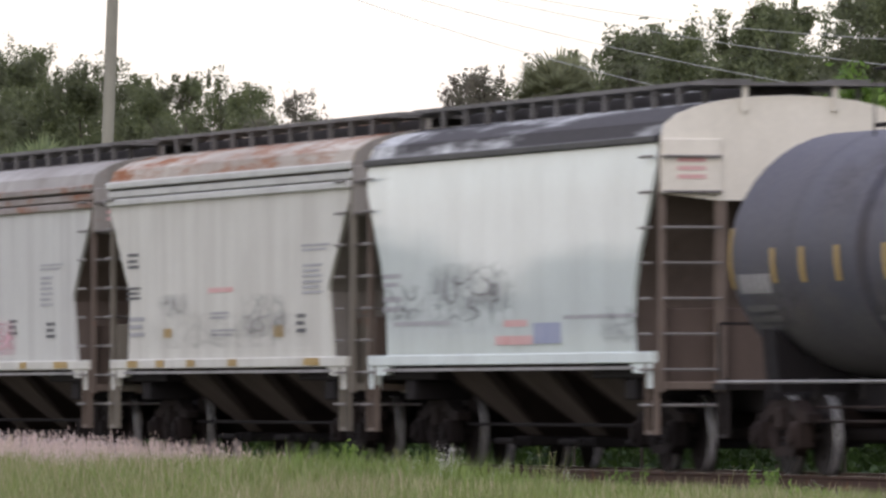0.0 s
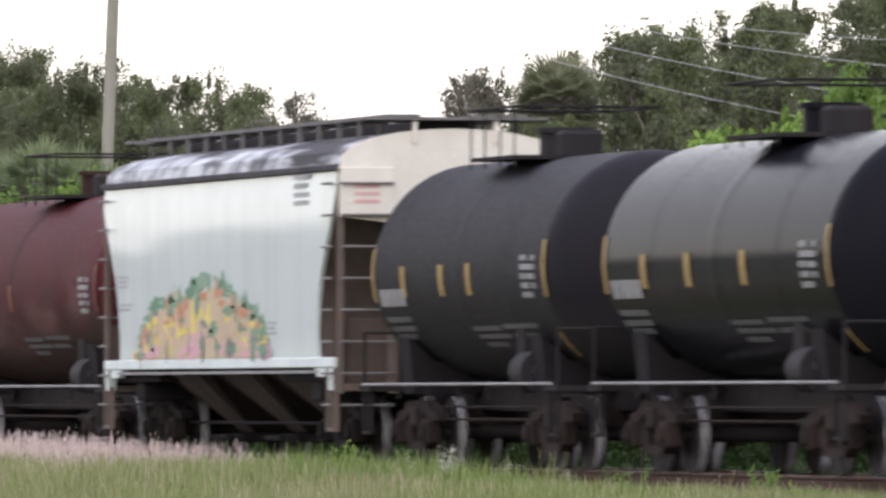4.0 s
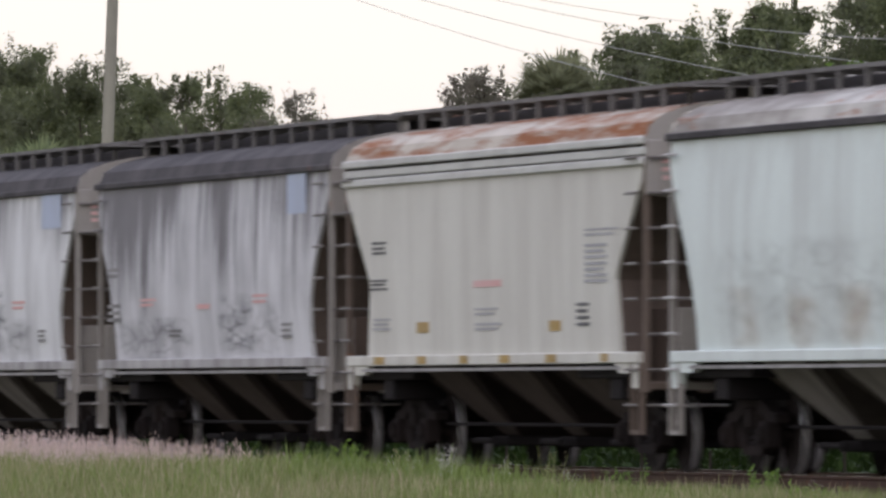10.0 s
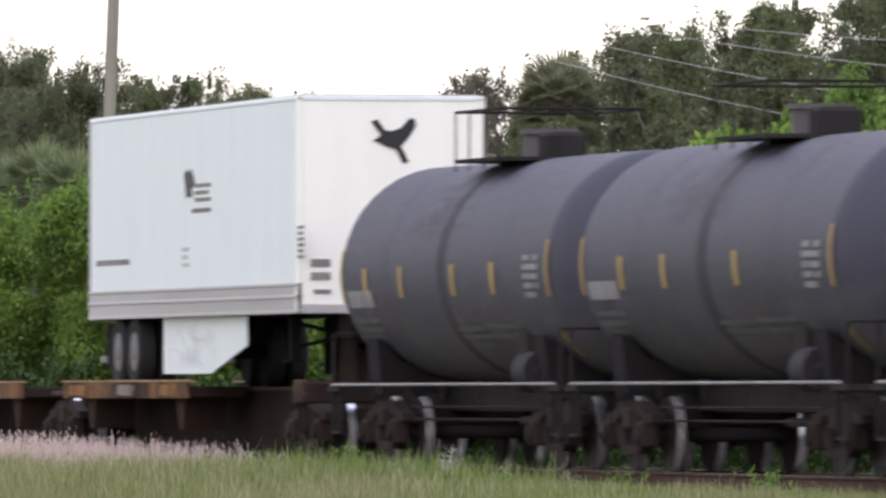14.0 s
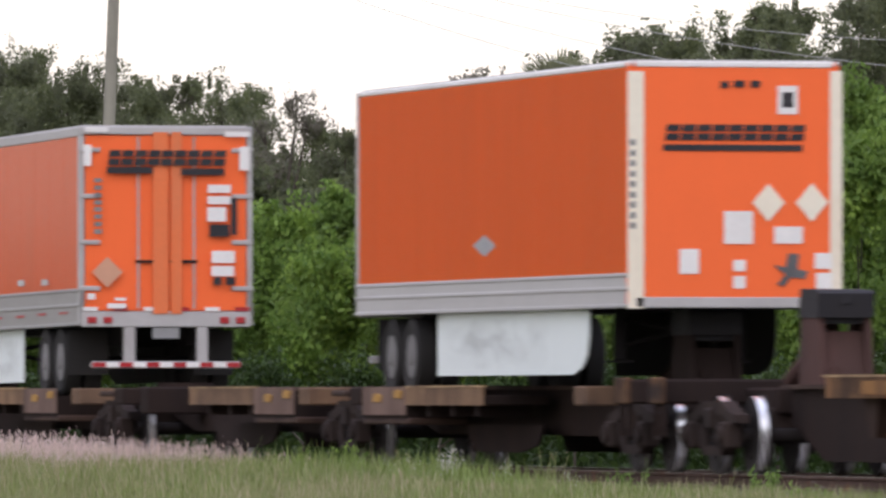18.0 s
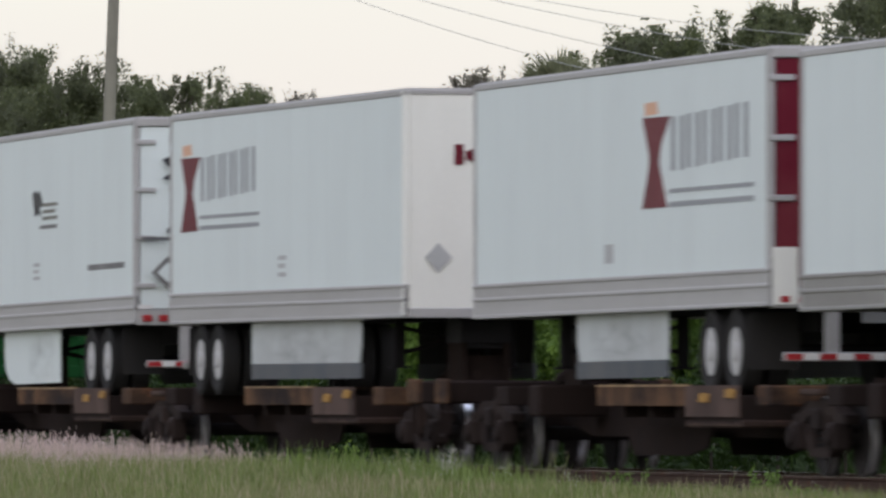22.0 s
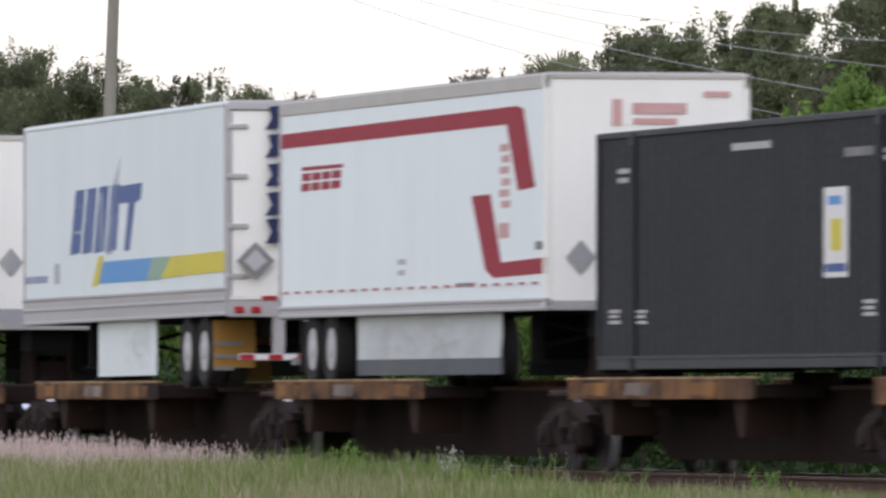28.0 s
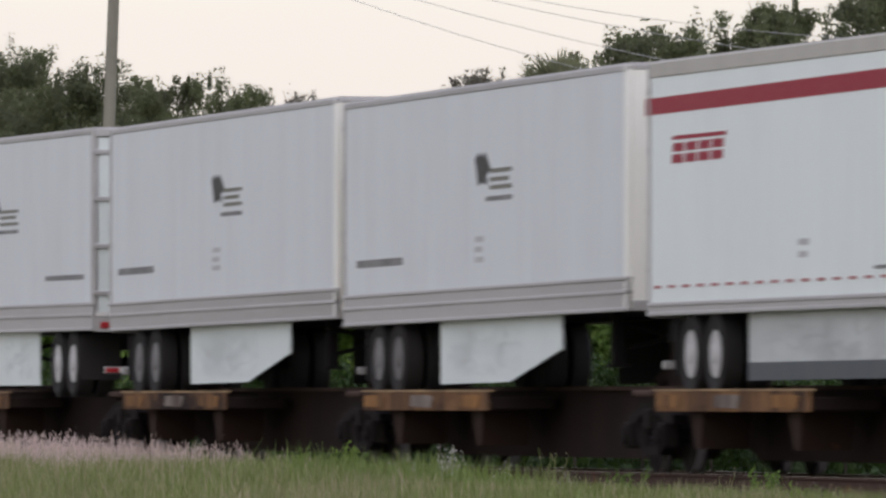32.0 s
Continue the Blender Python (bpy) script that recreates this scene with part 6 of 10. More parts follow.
    part("bottom_outlet", kept("outlet", lambda: Mb().rod((0, 0, 0.62), (0, 0, 1.2), 0.22, 14).box(-0.4, 0.4, -0.3, 0.3, 0.55, 0.66, 0.02)), M["tank_frame"], car)
    return car, hl, stuck


# ---- articulated spine cars ----
def spine_car(joints, kinds, label):
    """One articulated flat: joints are the places of its trucks, front first; kinds of the units between them."""
    s_mid = (joints[0] + joints[-1]) / 2
    car = thing("spine_car", label, "flat car", "freight cars of the train")
    on_train(car, s_mid)
    for i, j in enumerate(joints):
        bogie(car, j - s_mid, iron=M["truck_dark"] if kinds[0] == "Z" else None)
        if 0 < i < len(joints) - 1:
            part("joint_casting", kept("joint", lambda: Mb().rod((0, 0, 0.72), (0, 0, 1.12), 0.42, 16).box(-0.9, 0.9, -0.35, 0.35, 0.74, 1.02, 0.04)), M["sill_brown"], car, pose(j - s_mid, 0, 0))
            part("joint_step", kept("jstep", lambda: Mb().box(-0.5, 0.5, -1.2, 1.2, 0.92, 1.0, 0.02)), M["deck_brown"], car, pose(j - s_mid, 0, 0))
    for d, j in ((1, joints[0]), (-1, joints[-1])):
        part("end_beam", kept("ebeam", lambda: Mb().box(-0.3, 1.6, -0.35, 0.35, 0.70, 1.02, 0.03).box(1.3, 1.6, -1.45, 1.45, 0.82, 1.12, 0.03)), M["sill_brown"], car, pose(j - s_mid, 0, 0, 0, 0, 0 if d > 0 else 180))
        for sy in (-1, 1):
            part("corner_plate", kept("cplate", lambda: Mb().box(-0.35, 0.35, -0.03, 0.03, -0.16, 0.16, 0.02)), M["deck_yellow"], car, pose(j - s_mid + d * 1.2, sy * 1.46, 0.98))
            part("step", kept("sstep", lambda: Mb().box(-0.2, 0.2, -0.03, 0.03, 0.40, 0.44).box(-0.2, -0.17, -0.03, 0.03, 0.4, 0.9).box(0.17, 0.2, -0.03, 0.03, 0.4, 0.9)), M["sill_brown"], car, pose(j - s_mid + d * 1.2, sy * 1.42, 0))
        coupler(car, j - s_mid + d * 1.6, d)
    for (a, b), kind in zip(zip(joints[1:], joints), kinds):
        L = b - a
        mid = (a + b) / 2 - s_mid
        key = "%s%.2f" % (kind, L)
        deep = -0.02 if kind[0] != "Y" else 0.16

        def sill():
            h = L / 2 - 0.9
            low = 0.16 if kind[0] in "XZ" else 0.42
            return Mb().prism([(-h, 1.0), (h, 1.0), (h, 0.62), (h - 1.6, low), (-h + 1.6, low), (-h, 0.62)], 1, -0.33, 0.33)
        un = part("spine_beam", kept("spine" + key, sill), M["sill_brown"], car, pose(mid, 0, 0))
        part("top_plate", kept("tplate%.2f" % L, lambda: Mb().box(-L / 2 + 0.7, L / 2 - 0.7, -0.42, 0.42, 0, 0.05)), M["deck_brown"], un, pose(0, 0, 1.0))
        if kind[0] == "Y":
            lo = -L / 2 + 7.2
            edge, seat = (M["deck_wood"], M["seat_tan"]) if a > -66 else (M["deck_sooty"], M["seat_brown"])
            pads, boxes = [(lo, lo + 4.7)], [(lo + 4.7, lo + 7.4)]
            if kind == "Ym":
                pads, boxes = [(-x1, -x0) for x0, x1 in pads], [(-x1, -x0) for x0, x1 in boxes]
            for sy in (-1, 1):
                for x0, x1 in pads:
                    pd = part("wheel_deck", kept("pad%.2f" % (x1 - x0), lambda: Mb().box(-(x1 - x0) / 2, (x1 - x0) / 2, -0.42, 0.42, 0.80, 0.93, 0.02)), M["sill_brown"], un, pose((x0 + x1) / 2, sy * 0.90, 0))
                    part("deck_fascia", kept("fas%.2f" % (x1 - x0), lambda: Mb().box(-(x1 - x0) / 2, (x1 - x0) / 2, -0.012, 0.012, 0.80, 1.03, 0.004)), edge, un, pose((x0 + x1) / 2, sy * 1.335, 0))
                    part("deck_lip", kept("lip%.2f" % (x1 - x0), lambda: Mb().box(-(x1 - x0) / 2, (x1 - x0) / 2, -0.03, 0.03, 1.03, 1.055)), M["deck_tan"], un, pose((x0 + x1) / 2, sy * 1.325, 0))
                    for k in range(3):
                        part("deck_rib", kept("drib", lambda: Mb().box(-0.12, 0.12, -0.35, 0.35, 0.66, 0.86)), M["sill_brown"], un, pose(x0 + (k + 0.6) * (x1 - x0) / 3.2, sy * 0.88, 0))
                for x0, x1 in boxes:
                    part("container_seat", kept("cbox", lambda: Mb().box(-1.35, 1.35, -0.42, 0.42, 0.58, 0.925, 0.02)), M["sill_brown"], un, pose((x0 + x1) / 2, sy * 0.91, 0))
                    part("seat_plate", kept("cboxf", lambda: Mb().box(-1.35, 1.35, -0.012, 0.012, 0.67, 1.04, 0.004)), seat, un, pose((x0 + x1) / 2, sy * 1.345, 0))
                    part("seat_flange", kept("cfl", lambda: Mb().box(-1.45, 1.45, -0.41, 0.41, 0.55, 0.64, 0.02)), M["deck_brown"], un, pose((x0 + x1) / 2, sy * 0.92, 0))
                    for dx, dz in ((0.95, 0.95), (-0.35, 0.90)):
                        part("seat_mark", kept("cmark", lambda: Mb().prism([(-0.26, -0.05), (0.2, -0.06), (0.28, 0.03), (0.05, 0.055), (-0.2, 0.045)], 1, -0.01, 0.01)), M["mark_yellow"], un, pose((x0 + x1) / 2 + dx, sy * 1.364, dz))
                part("side_arm", kept("sarm", lambda: Mb().box(-0.3, 0.3, -0.45, 0.45, 0.66, 1.06, 0.03)), M["sill_brown"], un, pose(-L / 2 + 3.0, sy * 0.75, 0))
                part("belly_plate", kept("belly", lambda: Mb().prism([(-2.4, 0.55), (2.2, 0.55), (1.9, 0.30), (0.9, 0.20), (-2.0, 0.20)], 1, -0.02, 0.02)), M["sill_brown"], un, pose(-0.6, sy * 0.62, 0))
                for k in (-1, 1):
                    part("end_seat", kept("eseat", lambda: Mb().box(-0.35, 0.35, -0.35, 0.35, 0.80, 1.04, 0.02)), edge if k > 0 else M["sill_brown"], un, pose(k * (L / 2 - 1.7), sy * 0.98, 0))
        else:
            lo, ln = (0.0 if kind[0] == "X" else -0.145), (9.7 if kind[0] == "X" else 7.7)
            x0 = -L / 2 + (1.2 if kind[0] == "X" else 1.3)
            if kind == "Xe":
                x0 = -L / 2 + 6.6
            for sy in (-1, 1):
                part("wheel_deck", kept("padX%.1f" % ln, lambda: Mb().box(-ln / 2, ln / 2, -0.42, 0.42, 0.90, 1.06, 0.02)), M["sill_brown"], un, pose(x0 + ln / 2, sy * 0.88, lo))
                part("deck_fascia", kept("fasX%.1f" % ln, lambda: Mb().box(-ln / 2, ln / 2, -0.012, 0.012, 0.89, 1.13, 0.004)), M["deck_yellow"], un, pose(x0 + ln / 2, sy * 1.315, lo))
                part("deck_lip", kept("lipX%.1f" % ln, lambda: Mb().box(-ln / 2 - 0.1, ln / 2 + 0.1, -0.03, 0.03, 1.13, 1.155)), M["deck_tan"], un, pose(x0 + ln / 2, sy * 1.305, lo))
                for k in range(3):
                    part("deck_mark", kept("dmark", lambda: Mb().prism([(-0.7, -0.07), (0.55, -0.085), (0.72, 0.06), (0.3, 0.08), (-0.62, 0.075)], 1, -0.006, 0.006)), M["deck_orange"] if k != 1 else M["deck_worn"], un, pose(x0 + (k + 0.55 + 0.25 * math.sin(9 * x0 + 5 * k)) * ln / 3.3, sy * 1.332, 1.01 + lo))
                part("deck_knee", kept("knee", lambda: Mb().prism([(-0.35, 0.92), (0.35, 0.92), (0.2, 0.45), (-0.05, 0.45)], 1, -0.3, 0.3)), M["knee_rust"], un, pose(x0 + 1.6, sy * 0.90, lo))
                part("deck_knee", kept("knee", None), M["knee_rust"], un, pose(x0 + ln - 1.2, sy * 0.90, lo))
    return car, s_mid


def hitch(car, x, zt=2.17, label="raised trailer hitch with a dark top plate", mat=None):
    """The folding stand that holds a trailer's kingpin: two cheeks, a leaning face plate, a deep top plate, a strut."""
    q = zt - 0.34
    mat = mat or M["hitch_brown"]
    h = part("hitch", kept("hface%.2f" % zt, lambda: Mb().prism([(0.40, 1.1), (0.46, 1.1), (0.26, q - 0.16), (0.20, q - 0.16)], 1, -0.25, 0.25).rod((0.44, -0.12, 1.2), (0.47, -0.12, 1.2), 0.07, 10)), mat, car, pose(x, 0, 0), label)
    for sy in (-1, 1):
        part("hitch_side", kept("hside%.2f" % zt, lambda: Mb().prism([(-0.55, 1.05), (0.52, 1.05), (0.40, q), (-0.42, q)], 1, -0.035, 0.035)), mat, h, pose(0, sy * 0.285, 0))
    part("hitch_crossbar", kept("hbar%.2f" % zt, lambda: Mb().box(-0.30, 0.34, -0.25, 0.25, q - 0.07, q)), M["hitch_top"], h)
    part("hitch_plate", kept("hplate%.2f" % zt, lambda: Mb().prism([(-0.50, q), (0.46, q), (0.50, zt - 0.06), (0.40, zt - 0.02), (-0.40, zt)], 1, -0.335, 0.335).box(0.47, 0.50, -0.06, 0.06, q + 0.16, zt - 0.08)), M["hitch_top"], h)
    part("hitch_strut", kept("hstrut%.2f" % zt, lambda: Mb().rod((-2.2, 0, 1.1), (-0.2, 0, q - 0.1), 0.10, 8)), mat, h)
    return h


# ---- highway trailers ----
def trailer(s0, s1, nose, side, endm, railm, label, zb=1.96, zt=4.95, tilt=0.0, band=0.42, skirt=None, skirt_tip=False, skirt_edge=False, front=None, tape=False, ribs=False, wheels=True, axles=(1.95, 3.20), deck=1.06, cap=0.07, capm=None, flap=None, rimm=None):
    """A box semi-trailer; nose +1: front wall leads down the line, -1: rear doors do. Built lengthways about its middle."""
    L = s1 - s0
    hl = L / 2
    t = thing("semi_trailer", label, "trailer", "trailers on the flat cars")
    on_train(t, (s0 + s1) / 2, 0, 0, tilt)
    key = "%.1f_%.2f_%.2f_%.2f_%.2f" % (L, zb, zt, band, cap)
    W = 1.295
    n = 13
    pw = (L - 0.30) / n
    zlo, zhi = zb + band, zt - cap
    capm = capm or side
    for sy in (-1, 1):
        if sy < 0:
            for k in range(n):
                part("side_panel", kept("spanel" + key, lambda: Mb().box(-pw / 2 + 0.003, pw / 2 - 0.003, -0.02, 0.02, zlo, zhi, 0.004)), side, t, pose(-hl + 0.15 + (k + 0.5) * pw, -W + 0.02, 0))
                if ribs:
                    part("side_post", kept("spost%.2f" % zb, lambda: Mb().box(-0.05, 0.05, 0.0035, 0.010, zlo, zhi)), side, t, pose(-hl + 0.15 + (k + 1.0) * pw, -W - 0.006, 0))
        else:
            part("side_panel", kept("fpanel" + key, lambda: Mb().box(-hl + 0.15, hl - 0.15, -0.02, 0.02, zlo, zhi)), side, t, pose(0, W - 0.02, 0))
        part("bottom_rail", kept("brail" + key, lambda: Mb().box(-hl, hl, -0.03, 0.03, zb + 0.05, zb + band - 0.05)), railm, t, pose(0, sy * (W - 0.02), 0))
        for z in (zb + 0.025, zb + band - 0.025) + ((zb + band * 0.55,) if sy < 0 and band > 0.3 else ()):
            part("rail_flange", kept("bflange%.1f" % L, lambda: Mb().box(-hl, hl, -0.045, 0.045, -0.025, 0.025, 0.01)), railm, t, pose(0, sy * (W - 0.02), z))
        part("top_rail", kept("trail" + key, lambda: Mb().box(-hl, hl, -0.035, 0.035, zt - cap, zt, 0.015)), capm, t, pose(0, sy * (W - 0.025), 0))
        for d in (-1, 1):
            part("corner_post", kept("tcpost" + key, lambda: Mb().box(-0.075, 0.075, -0.04, 0.04, zb, zt, 0.02)), endm if d == 1 and nose == 1 else M["rail_alu"], t, pose(d * (hl - 0.075), sy * (W - 0.028), 0))
    part("roof", kept("troof" + key, lambda: Mb().box(-hl + 0.05, hl - 0.05, -W + 0.06, W - 0.06, zt - 0.03, zt + 0.02)), M["rail_alu"], t)
    part("floor", kept("tfloor" + key, lambda: Mb().box(-hl + 0.05, hl - 0.05, -W + 0.06, W - 0.06, zb + 0.02, zb + 0.14)), M["steel_dark"], t)
    part("front_wall", kept("fwall" + key, lambda: Mb().box(-0.03, 0.03, -W + 0.07, W - 0.07, zb + 0.12, zt - 0.03, 0.01)), endm, t, pose(nose * (hl - 0.04), 0, 0))
    part("front_sill", kept("fsill", lambda: Mb().box(-0.045, 0.045, -W + 0.07, W - 0.07, 0, 0.13, 0.01)), M["rail_alu"], t, pose(nose * (hl - 0.04), 0, zb))
    part("front_header", kept("fhead", lambda: Mb().box(-0.045, 0.045, -W + 0.07, W - 0.07, -0.07, 0, 0.01)), capm, t, pose(nose * (hl - 0.04), 0, zt))
    # rear doors with hinges, lock rods and frame
    xr = -nose * (hl - 0.05)
    for sy in (-1, 1):
        dr = part("door", kept("tdoor" + key, lambda: Mb().box(-0.03, 0.03, -0.605, 0.605, zb + 0.22, zt - 0.13, 0.01)), endm, t, pose(xr, sy * 0.612, 0))
        for k in range(4):
            part("hinge", kept("hinge", lambda: Mb().box(-0.02, 0.02, -0.16, 0.16, -0.035, 0.035, 0.01)), M["rail_alu"], dr, pose(-nose * 0.045, sy * 0.54, zb + 0.55 + k * (zt - zb - 0.9) / 3))
        for k in (0.12, 0.42):
            part("lock_rod", kept("lrod" + key, lambda: Mb().rod((0, 0, zb + 0.25), (0, 0, zt - 0.15), 0.017, 6)), M["rail_alu"], dr, pose(-nose * 0.055, -sy * 0.612 + sy * k, 0))
        part("door_handle", kept("dhandle", lambda: Mb().box(-0.015, 0.015, -0.20, 0.20, -0.02, 0.02)), M["steel_dark"], dr, pose(-nose * 0.06, -sy * 0.35, zb + 0.95))
    part("rear_sill", kept("rsill", lambda: Mb().box(-0.06, 0.06, -W + 0.02, W - 0.02, -0.02, 0.21, 0.01)), M["rail_alu"], t, pose(xr, 0, zb))
    part("rear_header", kept("rhead", lambda: Mb().box(-0.06, 0.06, -W + 0.02, W - 0.02, -0.12, 0, 0.01)), M["rail_alu"], t, pose(xr, 0, zt))
    for k in range(6):
        part("marker_strip", kept("mstrip", lambda: Mb().box(-0.006, 0.006, -0.11, 0.11, -0.03, 0.03)), M["tape_red"] if k % 2 else M["tape_white"], t, pose(xr - nose * 0.066, -1.15 + k * 0.46, zb + 0.245))
    for sy in (-1, 1):
        for k in (0, 1):
            part("tail_lamp", kept("tlamp", lambda: Mb().box(-0.02, 0.02, -0.07, 0.07, -0.05, 0.05, 0.015)), M["tape_red"], t, pose(xr - nose * 0.065, sy * (1.12 - 0.24 * k), zb + 0.08))
        part("guard_post", kept("gpost2", lambda: Mb().box(-0.05, 0.05, -0.08, 0.08, -0.58, 0.0)), M["rail_alu"], t, pose(xr, sy * 0.55, zb))
    gd = part("rear_guard", kept("rguard", lambda: Mb().box(-0.05, 0.05, -1.12, 1.12, -0.05, 0.05, 0.01)), M["rail_alu"], t, pose(xr - nose * 0.02, 0, zb - 0.58))
    for k in range(11):
        part("marker_strip", kept("gstrip", lambda: Mb().box(-0.004, 0.004, -0.10, 0.10, -0.036, 0.036)), M["tape_red"] if k % 2 == 0 else M["tape_white"], gd, pose(-nose * 0.055, -1.01 + k * 0.202, 0))
    part("plate", kept("nplate", lambda: Mb().box(-0.01, 0.01, -0.2, 0.2, -0.08, 0.08)), M["stencil_grey"], t, pose(xr - nose * 0.03, 0, zb - 0.11))
    # running gear
    if wheels:
        for k, dx in enumerate(axles):
            x = -nose * (hl - dx)
            hub = deck + 0.507 + x * math.sin(radians(tilt))
            part("axle", kept("taxle", lambda: Mb().rod((0, -1.0, 0), (0, 1.0, 0), 0.09)), M["steel_dark"], t, pose(x, 0, hub))
            for sy in (-1, 1):
                for y in (1.12, 0.80):
                    ty = part("tyre", kept("tyre", lambda: Mb().rings([[(r * math.cos(a * math.tau / 26), y2, r * math.sin(a * math.tau / 26)) for a in range(26)] for r, y2 in ((0.30, -0.10), (0.44, -0.14), (0.505, -0.11), (0.505, 0.11), (0.44, 0.14), (0.30, 0.10))]), True), M["tyre"], t, pose(x, sy * y, hub))
                    if y > 1:
                        part("rim", kept("rim", lambda: Mb().rings([[(r * math.cos(a * math.tau / 22), y2, r * math.sin(a * math.tau / 22)) for a in range(22)] for r, y2 in ((0.285, -0.115), (0.25, -0.05), (0.20, -0.04), (0.13, -0.09), (0.11, -0.14), (0.02, -0.14))]), True), rimm or M["rim"], ty, pose(0, 0, 0, 0, 0, 0 if sy < 0 else 180))
        for sy in (-1, 1):
            part("slider_beam", kept("sbeam", lambda: Mb().box(-1.9, 1.9, -0.06, 0.06, -0.28, 0.02)), M["steel_dark"], t, pose(-nose * (hl - 2.6), sy * 0.50, zb))
            part("mud_flap", kept("mflap", lambda: Mb().box(-0.01, 0.01, -0.30, 0.30, -0.72, -0.05)), flap or M["tyre"], t, pose(-nose * (hl - 1.2), sy * 0.95, zb))
            lg = part("landing_leg", kept("lleg", lambda: Mb().box(-0.07, 0.07, -0.07, 0.07, -0.62, 0.02, 0.01).box(-0.13, 0.13, -0.13, 0.13, -0.65, -0.62)), M["steel_dark"], t, pose(nose * (hl - 2.9), sy * 0.75, zb))
        part("landing_brace", kept("lbrace", lambda: Mb().rod((0, -0.75, -0.1), (0, 0.75, -0.45), 0.03).rod((0, 0.75, -0.1), (0, -0.75, -0.45), 0.03)), M["steel_dark"], t, pose(nose * (hl - 2.9), 0, zb))
    if skirt:
        a, b = skirt
        hz = -0.80 if not skirt_edge else -0.765
        pts = [(-nose * (hl - a), 0.01), (-nose * (hl - b), 0.01)]
        if skirt_tip == "square":
            pts += [(-nose * (hl - b), hz), (-nose * (hl - a), hz)]
        elif skirt_tip:
            pts += [(-nose * (hl - b), -0.42), (-nose * (hl - b + (b - a) * 0.42), hz), (-nose * (hl - a), hz)]
        else:
            pts += [(-nose * (hl - b), -0.34), (-nose * (hl - b + 0.12), -0.58), (-nose * (hl - b + 0.40), hz + 0.08), (-nose * (hl - b + 0.9), hz), (-nose * (hl - a), hz)]
        sk = "skirt%s%.1f_%.1f_%d" % (key, a, b, nose)
        for sy in (-1, 1):
            # The far skirt takes a darkened colour for the shade under the trailer.
            s = part("side_skirt", kept(sk, lambda: Mb().prism(pts, 1, -0.012, 0.012)), (M["skirt_worn"] if skirt_edge else M["trailer_white"]) if sy < 0 else M["skirt_far_shade"], t, pose(0, sy * (W - 0.12), zb))
            if sy < 0:
                zs = [-0.03 + (hz + 0.08) * k / 3 for k in range(4)]
                xs = sorted((-nose * (hl - a - 0.25), -nose * (hl - b + (2.0 if not skirt_edge else 0.5))))
                part("scuff", kept(sk + "s", lambda: Mb().rings([[(x, -0.016, z) for x in xs] for z in zs], closed=False, caps=False)), M["spray_faint"], s, None, "grey scuffs")
            if skirt_edge:
                part("skirt_edge", kept(sk + "e", lambda: Mb().box(min(pts[0][0], pts[1][0]), max(pts[0][0], pts[1][0]), -0.02, 0.02, hz - 0.02, hz + 0.19)), M["rubber_grey"], s, pose(0, 0, 0))
    if tape:
        for k in range(22):
            part("marker_strip", kept("sstrip", lambda: Mb().box(-0.17, 0.17, -0.004, 0.004, -0.017, 0.017)), M["tape_faded"], t, pose(-hl + 0.5 + k * 0.74, -W - 0.006, zb + band + 0.185))
    return t, hl


